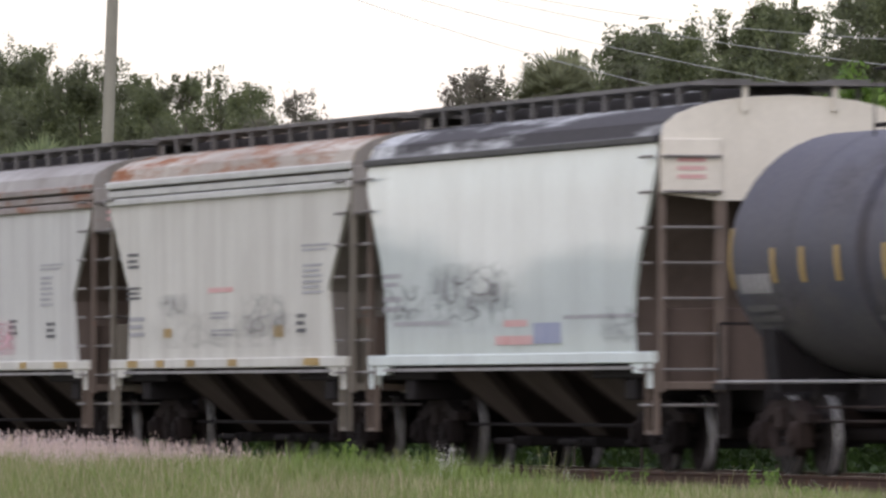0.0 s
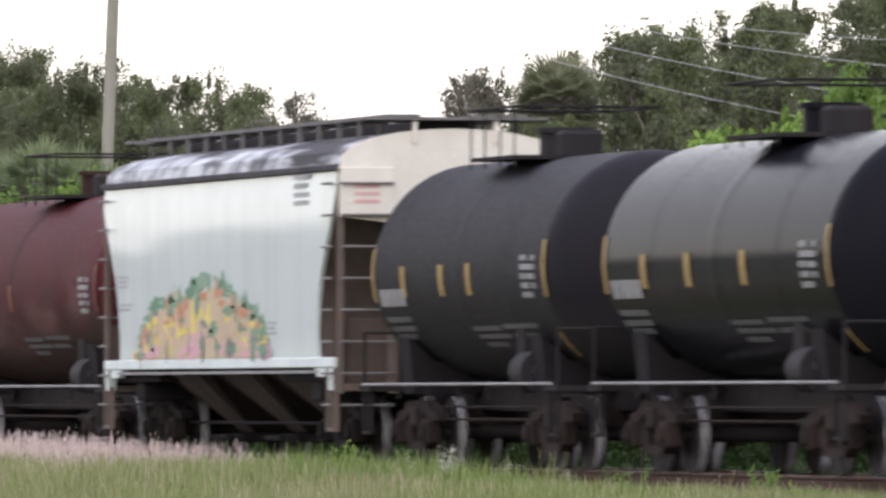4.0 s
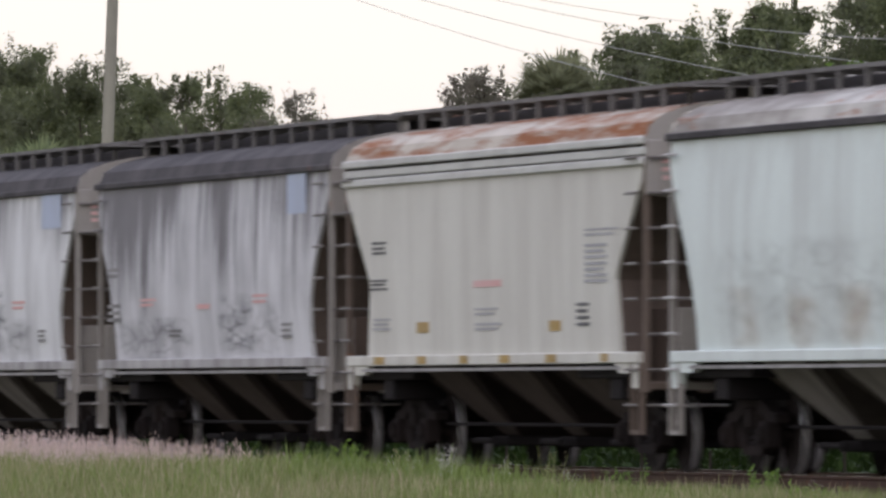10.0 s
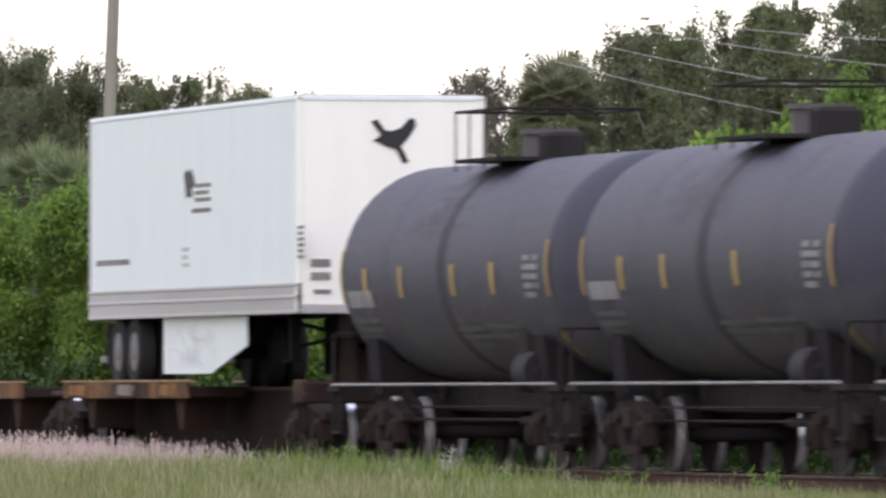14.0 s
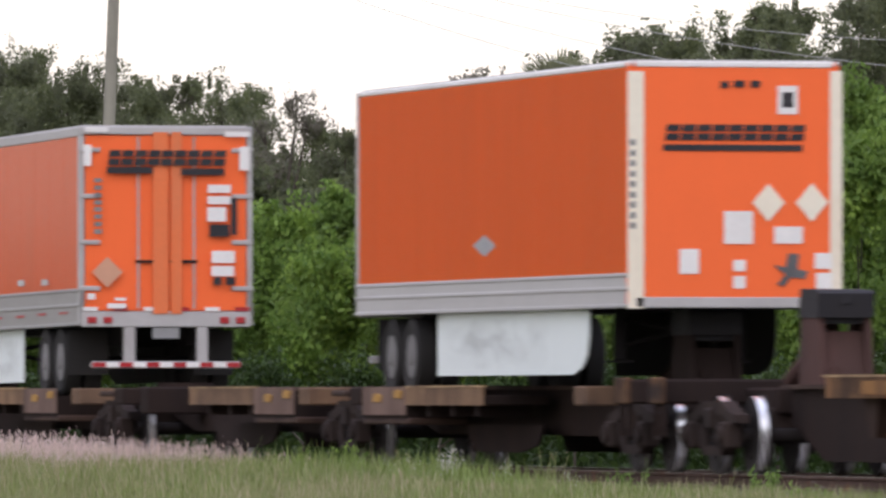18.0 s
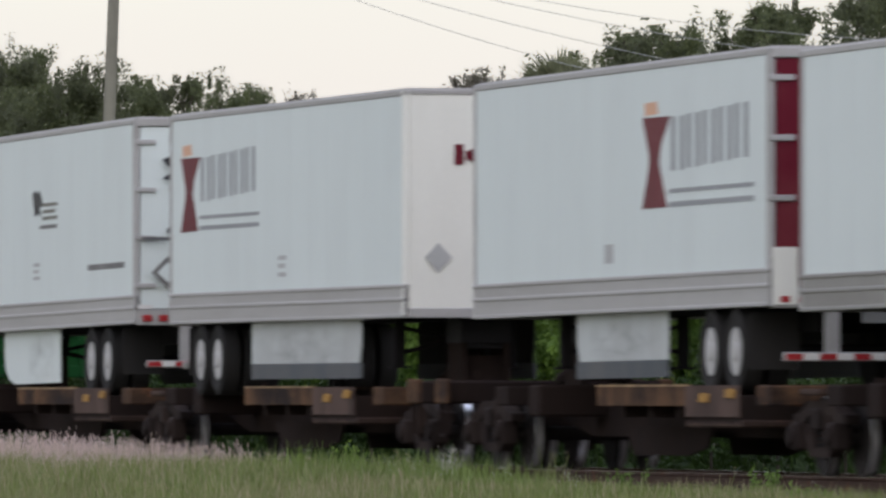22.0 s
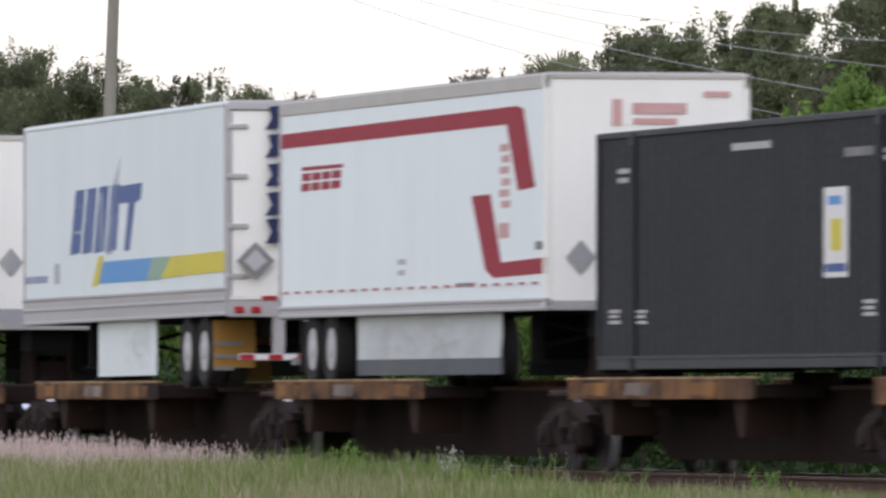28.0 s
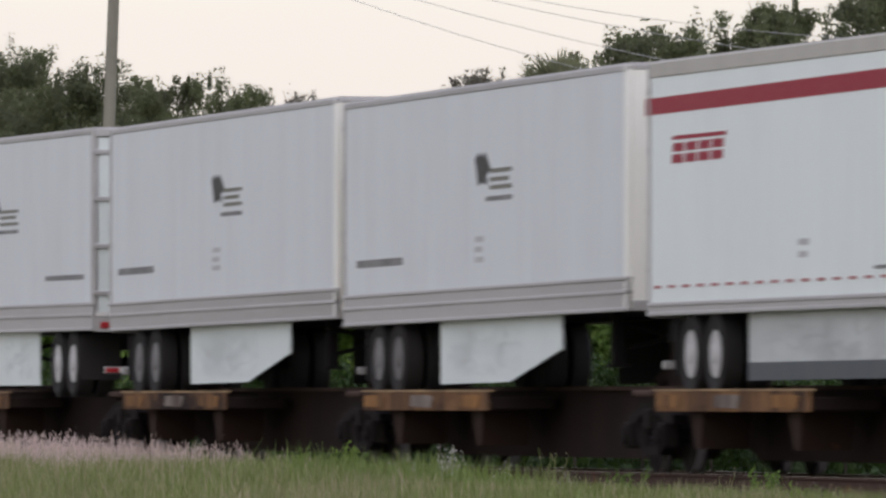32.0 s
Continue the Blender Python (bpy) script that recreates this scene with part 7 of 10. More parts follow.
# ---- domestic containers ----
def container(s0, s1, mat, railm, label, zb=1.216, zt=4.115):
    L = s1 - s0
    hl = L / 2
    c = thing("shipping_container", label, "container", "containers on the flat cars")
    on_train(c, (s0 + s1) / 2)
    W = 1.30
    castm = M["casting_pale"] if mat is M["box_green"] else railm

    def corr(w, zlo, zhi, step, depth):
        pts, x = [], -w / 2
        while x < w / 2 - 0.01:
            for dx, d in ((0, 0), (0.42 * step, 0), (0.5 * step, depth), (0.92 * step, depth)):
                if x + dx <= w / 2:
                    pts.append((x + dx, d))
            x += step
        pts.append((w / 2, 0))
        b = Mb()
        b.rings([[(px, d, z) for z in (zlo, zhi)] for px, d in pts], closed=False, caps=False)
        b.rings([[(px, 0.06, z) for z in (zlo, zhi)] for px in (-w / 2, w / 2)], closed=False, caps=False)
        return b
    for sy in (-1, 1):
        part("side_wall", kept("cside", lambda: corr(L - 0.24, zb + 0.17, zt - 0.07, 0.40, 0.004)), mat, c, pose(0, sy * (W - 0.025), 0, 0, 0, 0 if sy < 0 else 180))
        part("bottom_rail", kept("cbr", lambda: Mb().box(-hl + 0.1, hl - 0.1, -0.03, 0.03, zb + 0.03, zb + 0.17, 0.012)), railm, c, pose(0, sy * (W - 0.03), 0))
        part("rail_flange", kept("cbf", lambda: Mb().box(-hl + 0.1, hl - 0.1, -0.02, 0.02, -0.018, 0.018)), railm, c, pose(0, sy * (W - 0.008), zb + 0.175))
        part("top_rail", kept("ctr", lambda: Mb().box(-hl + 0.1, hl - 0.1, -0.03, 0.03, zt - 0.08, zt, 0.012)), railm, c, pose(0, sy * (W - 0.03), 0))
        for d in (-1, 1):
            part("corner_post", kept("ccp", lambda: Mb().box(-0.09, 0.09, -0.05, 0.05, zb, zt, 0.02)), mat, c, pose(d * (hl - 0.09), sy * (W - 0.05), 0))
            part("lift_post", kept("clp", lambda: Mb().box(-0.13, 0.13, -0.03, 0.03, zb, zt, 0.012)), mat, c, pose(d * 6.09, sy * (W - 0.018), 0))
            for z in (zb + 0.09, zt - 0.09):
                part("corner_casting", kept("ccc", lambda: Mb().box(-0.10, 0.10, -0.05, 0.05, -0.09, 0.09, 0.015)), castm if z > 3 else mat, c, pose(d * 6.09, sy * (W - 0.025), z))
    for d in (-1, 1):
        part("end_wall", kept("cend", lambda: Mb().box(-0.03, 0.03, -W + 0.1, W - 0.1, zb + 0.15, zt - 0.05)), mat, c, pose(d * (hl - 0.08), 0, 0))
        for k in range(10):
            part("end_rib", kept("crib", lambda: Mb().box(-0.03, 0.03, -W + 0.16, W - 0.16, -0.06, 0.06, 0.015)), mat, c, pose(d * (hl - 0.035), 0, zb + 0.45 + k * 0.26))
        part("end_sill", kept("cesill", lambda: Mb().box(-0.06, 0.06, -W + 0.1, W - 0.1, zb, zb + 0.2, 0.015)), mat, c, pose(d * (hl - 0.07), 0, 0))
        part("end_header", kept("cehead", lambda: Mb().box(-0.05, 0.05, -W + 0.1, W - 0.1, zt - 0.12, zt, 0.015)), mat, c, pose(d * (hl - 0.07), 0, 0))
    part("roof", kept("croof", lambda: Mb().box(-hl + 0.06, hl - 0.06, -W + 0.05, W - 0.05, zt - 0.03, zt + 0.005)), mat, c)
    part("floor", kept("cfloor", lambda: Mb().box(-hl + 0.06, hl - 0.06, -W + 0.05, W - 0.05, zb + 0.05, zb + 0.12)), M["steel_dark"], c)
    return c, hl

# ---- the cars, front of the train first (its front runs out of the view) ----
tank(347.9, 362.0, M["slate_tank"], "dark grey tank car with faded yellow strips")
hopA, hA = hopper(328.9, 345.75, "flat", M["hop_glossy"], M["roof_sooty"], M["brand_black"], M["bay_shade_brown"], M["end_brown"], M["end_cream"], M["hop_white"],
                  "pale grey covered hopper with a black roof edge and graffiti")
hopB, hB = hopper(310.7, 327.9, "angle", M["hop_cream"], M["roof_rust"], M["hop_grey"], M["bay_shade_brown"], M["end_olive"], M["end_grey"], M["hop_cream"],
                  "cream covered hopper with a rusty roof")
hopC, hC = hopper(292.4, 309.3, "angle", M["hop_grey"], M["roof_tan"], M["chord_rust"], M["bay_shade_brown"], M["end_brown"], M["end_grey"], M["hop_cream"],
                  "light grey covered hopper with a yellow painted figure")
tank(277.2, 291.8, M["black_tank"], "black tank car with yellow reflective strips", (0.16, 0.27, 0.44))
tank(262.5, 275.4, M["gloss_tank"], "shiny dark grey tank car with yellow strips", (0.22, 0.40, 0.62), gloss=True)
tank(248.9, 260.8, M["black_tank"], "black tank car with yellow reflective strips", (0.22, 0.42, 0.56))
hopG, hG = hopper(231.4, 248.2, "flat", M["hop_glossy"], M["roof_sooty"], M["roof_dark"], M["bay_shade_brown"], M["end_brown"], M["end_cream"], M["hop_white"],
                  "white covered hopper with bright graffiti low on its side")
tank(215.0, 230.7, M["red_tank"], "dark red tank car streaked with dirt", (0.2, 0.36, 0.5), strip=M["strip_orange"])
tank(200.3, 213.8, M["brown_tank"], "dirty black tank car with yellow strips", (0.16, 0.36, 0.56, 0.72))
hopK, hK = hopper(182.35, 199.25, "round", M["hop_sootlight"], M["roof_dark"], M["roof_dark"], M["bay_shade_brown"], M["end_brown"], M["end_cream"], M["sill_dirty"],
                  "pale grey covered hopper with a sooty black roof")
tank(167.6, 181.7, M["slate_tank"], "dark grey tank car with faded yellow strips", (0.19, 0.34, 0.58))
hopM, hM = hopper(149.2, 165.95, "round", M["hop_scuffed"], M["roof_spotrust"], M["roof_dark"], M["bay_shade_grey"], M["end_grey"], M["end_cream"], M["hop_white"],
                  "white covered hopper with scuffed paint and rust spots", rung=M["rail_alu"])
hopN, hN = hopper(130.5, 147.95, "angle", M["hop_cream"], M["roof_rust"], M["hop_grey"], M["bay_shade_brown"], M["end_brown"], M["end_grey"], M["hop_cream"],
                  "cream covered hopper with a rusty roof")
hopO, hO = hopper(112.7, 129.45, "round", M["hop_sootdark"], M["roof_dark"], M["roof_dark"], M["bay_shade_brown"], M["end_grey"], M["end_grey"], M["sill_dirty"],
                  "grey covered hopper black with soot from the roof down")
hopP, hP = hopper(94.1, 111.0, "round", M["hop_soot"], M["roof_dark"], M["roof_dark"], M["bay_shade_grey"], M["end_grey"], M["end_grey"], M["sill_dirty"],
                  "pale grey covered hopper streaked with soot")
tank(79.6, 93.4, M["slate_tank"], "dark grey tank car with faded yellow strips", (0.20, 0.34, 0.60))
tank(64.2, 78.5, M["slate_tank"], "dark grey tank car with faded yellow strips", (0.20, 0.36, 0.62))
tank(49.8, 63.9, M["slate_tank"], "dark grey tank car with faded yellow strips", (0.16, 0.32, 0.55, 0.72))

spA, mA = spine_car((46.8, 28.5, 10.0, -8.4), ("X", "Xe", "Xe"), "rusty brown articulated spine flat car, half empty")
hitch(spA, 11.9 - mA)
hitch(spA, -6.65 - mA)
spB, mB = spine_car((-12.6, -29.5, -46.4, -64.2, -81.9, -99.3), ("Ym", "Y", "Y", "Y", "Y"), "rusty yellow articulated spine flat car under trailers")
spC, mC = spine_car((-103.4, -121.2, -138.8, -156.3, -174.0, -190.4), ("Y", "Y", "Y", "Y", "Y"), "rusty yellow articulated spine flat car under containers")
spD, mD = spine_car((-196.8, -213.2, -231.4, -249.6), ("X", "X", "X"), "rusty brown articulated spine flat car under trailers")
spE, mE = spine_car((-253.6, -270.4, -287.4, -304.4, -321.5, -338.6), ("Z", "Z", "Z", "Z", "Z"), "dark articulated spine flat car with narrow decks")

M["deck_ochre"] = paint("deck_ochre", (0.24, 0.13, 0.03), 0.8, 0.4, (0.10, 0.06, 0.03), 0.6, 0.2)
M["trailer_beige"] = paint("trailer_beige", (0.47, 0.45, 0.41), 0.5, 0.25, (0.3, 0.28, 0.25), 0.3)
WHITE, CREAM, ALU = M["trailer_white"], M["trailer_cream"], M["rail_alu"]
w1, hW1 = trailer(31.65, 47.05, 1, WHITE, CREAM, ALU, "white box trailer with a flying bird on its nose", 2.04, 5.0, skirt=(5.2, 11.3), skirt_tip=True, rimm=M["rim_dull"])
o1, hO1 = trailer(-27.85, -11.75, 1, M["trailer_orange"], M["door_orange"], ALU, "orange box trailer with warning placards on its nose", 1.98, 4.95, skirt=(4.6, 13.4), deck=0.93, capm=M["tape_white"], rimm=M["rim_dull"])
o2, hO2 = trailer(-63.9, -47.9, -1, M["orange_sheen"], M["door_orange"], M["rail_worn"], "orange ribbed box trailer with closed rear doors", 1.92, 4.87, tilt=-0.35, band=0.55, skirt=(5.3, 11.0), ribs=True, deck=0.93, cap=0.15, capm=ALU, rimm=M["rim_dull"])
wa, hWa = trailer(-81.9, -66.2, -1, WHITE, WHITE, M["rail_worn"], "white box trailer with a small dark bird emblem", 1.90, 4.88, tilt=-0.2, skirt=(6.4, 10.9), deck=0.93, cap=0.09, capm=ALU)
k1, hK1 = trailer(-99.35, -83.4, -1, WHITE, M["brand_maroon"], ALU, "white box trailer with a dark red emblem and maroon rear doors", 1.92, 4.90, tilt=-0.2, band=0.44, skirt=(5.6, 10.5), skirt_edge=True, deck=0.93, cap=0.09, capm=ALU)
k2, hK2 = trailer(-119.7, -103.6, 1, WHITE, CREAM, ALU, "white box trailer with a dark red emblem on its side", 1.94, 4.92, band=0.44, skirt=(5.4, 12.8), skirt_edge=True, deck=0.93, cap=0.09, capm=ALU)
wb, hWb = trailer(-138.35, -122.35, -1, WHITE, WHITE, ALU, "white box trailer with black marks on its doors", 1.92, 4.90, tilt=-0.35, skirt=(6.6, 11.3), axles=(2.5, 3.8), deck=0.93, cap=0.09, capm=ALU)
cA, hCo = container(-156.35, -140.2, M["box_green"], M["rail_greenpale"], "dark green corrugated container with a white emblem")
cB, _ = container(-174.1, -157.95, M["box_green"], M["rail_greenpale"], "dark green corrugated container with a white emblem")
cC, _ = container(-192.3, -176.15, M["box_green"], M["rail_greenpale"], "dark green corrugated container with a white emblem")
cD, _ = container(-210.6, -194.45, M["box_charcoal"], M["rail_coal"], "charcoal corrugated container with a coloured sign")
r1, hR1 = trailer(-230.05, -213.4, 1, M["trailer_bright"], CREAM, ALU, "white box trailer with a thick red angular stripe", 1.99, 4.93, band=0.16, skirt=(4.7, 13.6), skirt_edge=True, tape=True, cap=0.19, capm=M["trailer_beige"])
sw, hSw = trailer(-249.6, -233.75, -1, WHITE, CREAM, ALU, "white box trailer with a blue and yellow emblem", 2.03, 5.02, tilt=-0.2, band=0.4, skirt=(5.8, 10.3), skirt_tip="square", flap=M["mark_yellow"])
r2, hR2 = trailer(-269.6, -253.35, 1, M["trailer_bright"], CREAM, ALU, "white box trailer with a thick red angular stripe", 1.96, 4.95, band=0.16, skirt=(4.7, 13.6), skirt_edge=True, tape=True, deck=0.915, cap=0.19, capm=M["trailer_beige"])
r3, hR3 = trailer(-286.6, -270.45, 1, M["trailer_bright"], CREAM, ALU, "white box trailer with a thick red angular stripe", 1.90, 4.93, tilt=-0.15, band=0.16, skirt=(4.7, 13.6), skirt_edge=True, tape=True, deck=0.915, cap=0.19, capm=M["trailer_beige"])
w3, hW3 = trailer(-304.5, -287.7, 1, M["trailer_dull"], CREAM, ALU, "white box trailer with a small dark bird emblem", 1.90, 4.88, tilt=-0.35, skirt=(5.6, 12.7), skirt_tip=True, deck=0.915, cap=0.09, capm=ALU, rimm=M["rim_dull"])
w4, hW4 = trailer(-321.35, -305.0, 1, M["trailer_dull"], CREAM, ALU, "white box trailer with a small dark bird emblem", 1.92, 4.88, tilt=-0.3, skirt=(5.6, 12.7), skirt_tip=True, deck=0.915, cap=0.09, capm=ALU, rimm=M["rim_dull"])
w5, hW5 = trailer(-338.8, -322.7, -1, M["trailer_dull"], WHITE, ALU, "white box trailer with a small dark bird emblem", 1.90, 4.88, skirt=(5.0, 10.0), deck=0.915, cap=0.09, capm=ALU)

for car, mid, s in ((spC, mC, -148.28), (spC, mC, -166.03), (spC, mC, -184.23), (spD, mD, -202.53)):
    for k in (-1, 1):
        for sy in (-1, 1):
            part("pedestal", kept("pedestal", lambda: Mb().box(-0.4, 0.4, -0.22, 0.22, 0.80, 1.214, 0.02)), M["sill_brown"], car, pose(s + k * 6.09 - mid, sy * 0.98, 0))
            part("cross_bearer", kept("xbear", lambda: Mb().box(-0.3, 0.3, -0.35, 0.35, 0.70, 0.95, 0.02)), M["sill_brown"], car, pose(s + k * 6.09 - mid, sy * 0.6, 0))

# hitches that hold the loaded trailers; darker brown paints in the shade beneath them
for car, mid, s, zt in ((spA, mA, 45.6, 2.06), (spB, mB, -13.2, 2.0), (spB, mB, -62.5, 1.91), (spB, mB, -80.5, 1.90), (spB, mB, -97.9, 1.92), (spC, mC, -105.0, 1.96), (spC, mC, -136.9, 1.90),
                        (spD, mD, -214.8, 2.01), (spD, mD, -248.2, 2.02), (spE, mE, -254.8, 1.98), (spE, mE, -271.9, 1.92), (spE, mE, -289.2, 1.93), (spE, mE, -306.5, 1.94), (spE, mE, -337.4, 1.92)):
    hitch(car, s - mid, zt, "trailer hitch under the kingpin, brown darkened for shade", M["sill_brown"])
st = part("stanchion", Mb().prism([(-1.3, 1.16), (1.3, 1.16), (1.2, 1.82), (-1.25, 1.82)], 1, -0.30, 0.30).mesh("stanchion"), M["deck_ochre"], spD, pose(-237.15 - mD, -0.55, 0), "ochre folded stanchion")


# ---- marks, emblems and painted patches ----
M["stencil_grey2"] = paint("stencil_grey2", (0.17, 0.165, 0.165), 0.6, 0.3, (0.4, 0.39, 0.38), 0.5)
M["stencil_pale2"] = paint("stencil_pale2", (0.44, 0.44, 0.44), 0.6, 0.3, (0.58, 0.58, 0.57), 0.5)
M["stencil_blue"] = paint("stencil_blue", (0.27, 0.30, 0.41), 0.6, 0.3, (0.4, 0.4, 0.45), 0.5)
M["stencil_green"] = paint("stencil_green", (0.16, 0.26, 0.18), 0.6, 0.3, (0.08, 0.15, 0.09), 0.5)
M["paint_blue"] = paint("paint_blue", (0.38, 0.43, 0.535), 0.6, 0.3, (0.3, 0.3, 0.32), 0.4)
M["graf_yellow"] = paint("graf_yellow", (0.66, 0.52, 0.10), 0.6, 0.25, (0.62, 0.55, 0.30), 0.6)
M["graf_rose"] = paint("graf_rose", (0.60, 0.42, 0.36), 0.6, 0.25, (0.6, 0.52, 0.5), 0.6)
M["graf_orange"] = paint("graf_orange", (0.46, 0.21, 0.12), 0.6, 0.25, (0.5, 0.4, 0.3), 0.4)
M["graf_green"] = paint("graf_green", (0.10, 0.22, 0.13), 0.6, 0.35, (0.35, 0.42, 0.33), 0.7)
M["graf_cream"] = paint("graf_cream", (0.48, 0.40, 0.26), 0.6, 0.3, (0.5, 0.3, 0.28), 0.6)
M["graf_pink"] = paint("graf_pink", (0.58, 0.33, 0.36), 0.6, 0.25, (0.6, 0.5, 0.5), 0.4)
M["tape_cream"] = paint("tape_cream", (0.76, 0.70, 0.58), 0.5, 0.2, (0.6, 0.45, 0.3), 0.3)
M["placard_worn"] = paint("placard_worn", (0.55, 0.30, 0.20), 0.6, 0.3, (0.45, 0.42, 0.4), 0.6)
M["door_faded"] = paint("door_faded", (0.74, 0.175, 0.062), 0.55, 0.3, (0.42, 0.2, 0.12), 0.4)
M["brand_navy"] = paint("brand_navy", (0.022, 0.03, 0.085), 0.5, 0.2, (0.1, 0.1, 0.12), 0.2)
M["brand_mix"] = paint("brand_mix", (0.28, 0.40, 0.30), 0.5, 0.2, (0.3, 0.35, 0.3), 0.2)
M["rubber_pale"] = paint("rubber_pale", (0.34, 0.34, 0.36), 0.6, 0.2, (0.25, 0.25, 0.25), 0.3)


def patch_end(parent, mat, pts, x, name="emblem", label=""):
    """A painted patch on an end wall: an outline of (y, z)."""
    part(name, Mb().prism(pts, 0, -0.005, 0.005).mesh(name), mat, parent, pose(x, 0, 0), label)


def blocks_end(parent, mat, y0, y1, z, hgt, n, x):
    """A row of heavy slanted blocks on an end wall, each cut through by a slit."""
    step = (y1 - y0) / n
    for k in range(n):
        y, w, g = y0 + (k + 0.5) * step, step * 0.43, hgt * 0.06
        for z0, z1 in ((z - hgt / 2, z - g), (z + g, z + hgt / 2)):
            sl = 0.12
            patch_end(parent, mat, [(y - w + sl * (z0 - z), z0), (y + w + sl * (z0 - z), z0), (y + w + sl * (z1 - z), z1), (y - w + sl * (z1 - z), z1)], x, "emblem_block")


def blocks(parent, mat, x0, x1, z0, z1, hgt, n, slant, slit, y=-1.298):
    """The same on a side; the row climbs from z0 to z1. slit 'flat': cut across; 'tall': two stems each."""
    step = (x1 - x0) / n
    for k in range(n):
        x, z = x0 + (k + 0.5) * step, z0 + (z1 - z0) * (k + 0.5) / n
        w = step * 0.42
        if slit == "flat":
            cuts = [(-w, w, -hgt / 2, -hgt * 0.05), (-w, w, hgt * 0.07, hgt / 2)]
        else:
            cuts = [(-w, -w * 0.35, -hgt / 2, hgt / 2), (w * 0.35, w, -hgt / 2, hgt / 2)]
        for a, b, lo, hi in cuts:
            patch(parent, mat, [(x + a + slant * lo, z + lo), (x + b + slant * lo, z + lo), (x + b + slant * hi, z + hi), (x + a + slant * hi, z + hi)], y, "emblem_block")


blocks_end(o1, M["brand_black"], -0.86, 0.88, 4.095, 0.19, 9, 8.055)
blocks_end(o2, M["brand_black"], -0.89, 0.90, 4.405, 0.225, 9, 8.070)
blocks(k1, M["letter_grey"], 2.95, 7.0, 3.89, 3.99, 0.64, 5, 0.0, "tall")
blocks(k2, M["letter_grey"], -5.82, -1.82, 3.96, 4.07, 0.62, 5, 0.0, "tall")
for big in (r1, r2, r3):
    blocks(big, M["brand_red"], -6.85, -4.15, 3.82, 3.83, 0.24, 4, 0.35, "flat")
    bars(big, M["brand_red"], [(-5.42, 4.005, 2.75, 0.05)], -1.298, "emblem_bar")
bars(hopA, M["stencil_pale"], [(-6.74, 2.46, 1.13, 0.06), (-6.82, 2.35, 0.98, 0.06)], -1.609, "stencil")
bars(hopA, M["stencil_pale"], [(-6.67, 2.16, 1.13, 0.07), (-6.75, 2.03, 0.97, 0.07)], -1.609, "stencil")
bars(hopA, M["stencil_red"], [(0.59, 1.6, 2.11, 0.112)], -1.609, "stencil")
bars(hopA, M["stencil_blue"], [(2.47, 1.68, 1.52, 0.256)], -1.609, "stencil")
bars(hopA, M["stencil_red"], [(0.68, 1.81, 1.3, 0.084)], -1.609, "stencil")
bars(hopA, M["stencil_pale"], [(-4.87, 1.84, 3.47, 0.058)], -1.609, "stencil")
bars(hopA, M["stencil_pale"], [(5.37, 1.87, 3.97, 0.048)], -1.609, "stencil")
spray(hopA, M["spray_dark"], -4.8, 0.8, 1.74, 2.62, "dark worn graffiti", True)
spray(hopA, M["spray_dark"], -7.5, -4.6, 1.86, 2.36, "", True)
spray(hopA, M["spray_smoke"], 5.3, 7.4, 1.52, 2.0, "", True)
spray(hopB, M["spray_smoke"], -4.9, -2.3, 2.0, 2.36, "faint smeared graffiti")
spray(hopB, M["spray_dark"], 1.2, 4.4, 1.66, 2.32)
spray(hopB, M["spray_faint"], -5.9, 6.4, 1.44, 2.1)
bars(hopB, M["stencil_black"], [(-6.75, 2.93, 0.83, 0.047), (-6.81, 2.84, 0.72, 0.047), (-6.75, 2.76, 0.83, 0.047)], -1.590, "stencil")
bars(hopB, M["stencil_black"], [(-6.73, 2.45, 1.01, 0.039), (-6.8, 2.38, 0.87, 0.039), (-6.73, 2.31, 1.01, 0.039)], -1.586, "stencil")
bars(hopB, M["stencil_pale"], [(6.3, 2.93, 1.92, 0.033), (6.17, 2.87, 1.65, 0.033)], -1.589, "stencil")
bars(hopB, M["stencil_pale"], [(6.04, 2.66, 1.27, 0.04), (5.95, 2.59, 1.1, 0.04), (6.04, 2.52, 1.27, 0.04), (6.04, 2.44, 1.27, 0.04), (5.95, 2.37, 1.1, 0.04), (6.04, 2.3, 1.27, 0.04)], -1.587, "stencil")
bars(hopB, M["stencil_pale"], [(-0.4, 2.06, 1.29, 0.035), (-0.49, 2.0, 1.11, 0.035)], -1.580, "stencil")
bars(hopB, M["stencil_pale"], [(-0.16, 1.82, 1.76, 0.031), (-0.29, 1.76, 1.52, 0.031)], -1.575, "stencil")
bars(hopB, M["stencil_pale"], [(-6.52, 2.01, 1.14, 0.06), (-6.6, 1.9, 0.98, 0.06), (-6.52, 1.79, 1.14, 0.06)], -1.579, "stencil")
bars(hopB, M["stencil_red"], [(-0.32, 2.38, 1.77, 0.07)], -1.585, "stencil")
bars(hopB, M["stencil_black"], [(5.25, 1.99, 0.6, 0.054), (5.21, 1.89, 0.52, 0.054), (5.25, 1.79, 0.6, 0.054)], -1.579, "stencil")
bars(hopB, M["reflector_yellow"], [(-4.22, 1.8, 0.61, 0.129)], -1.575, "stencil")
bars(hopB, M["reflector_yellow"], [(3.69, 1.79, 0.64, 0.163)], -1.576, "stencil")
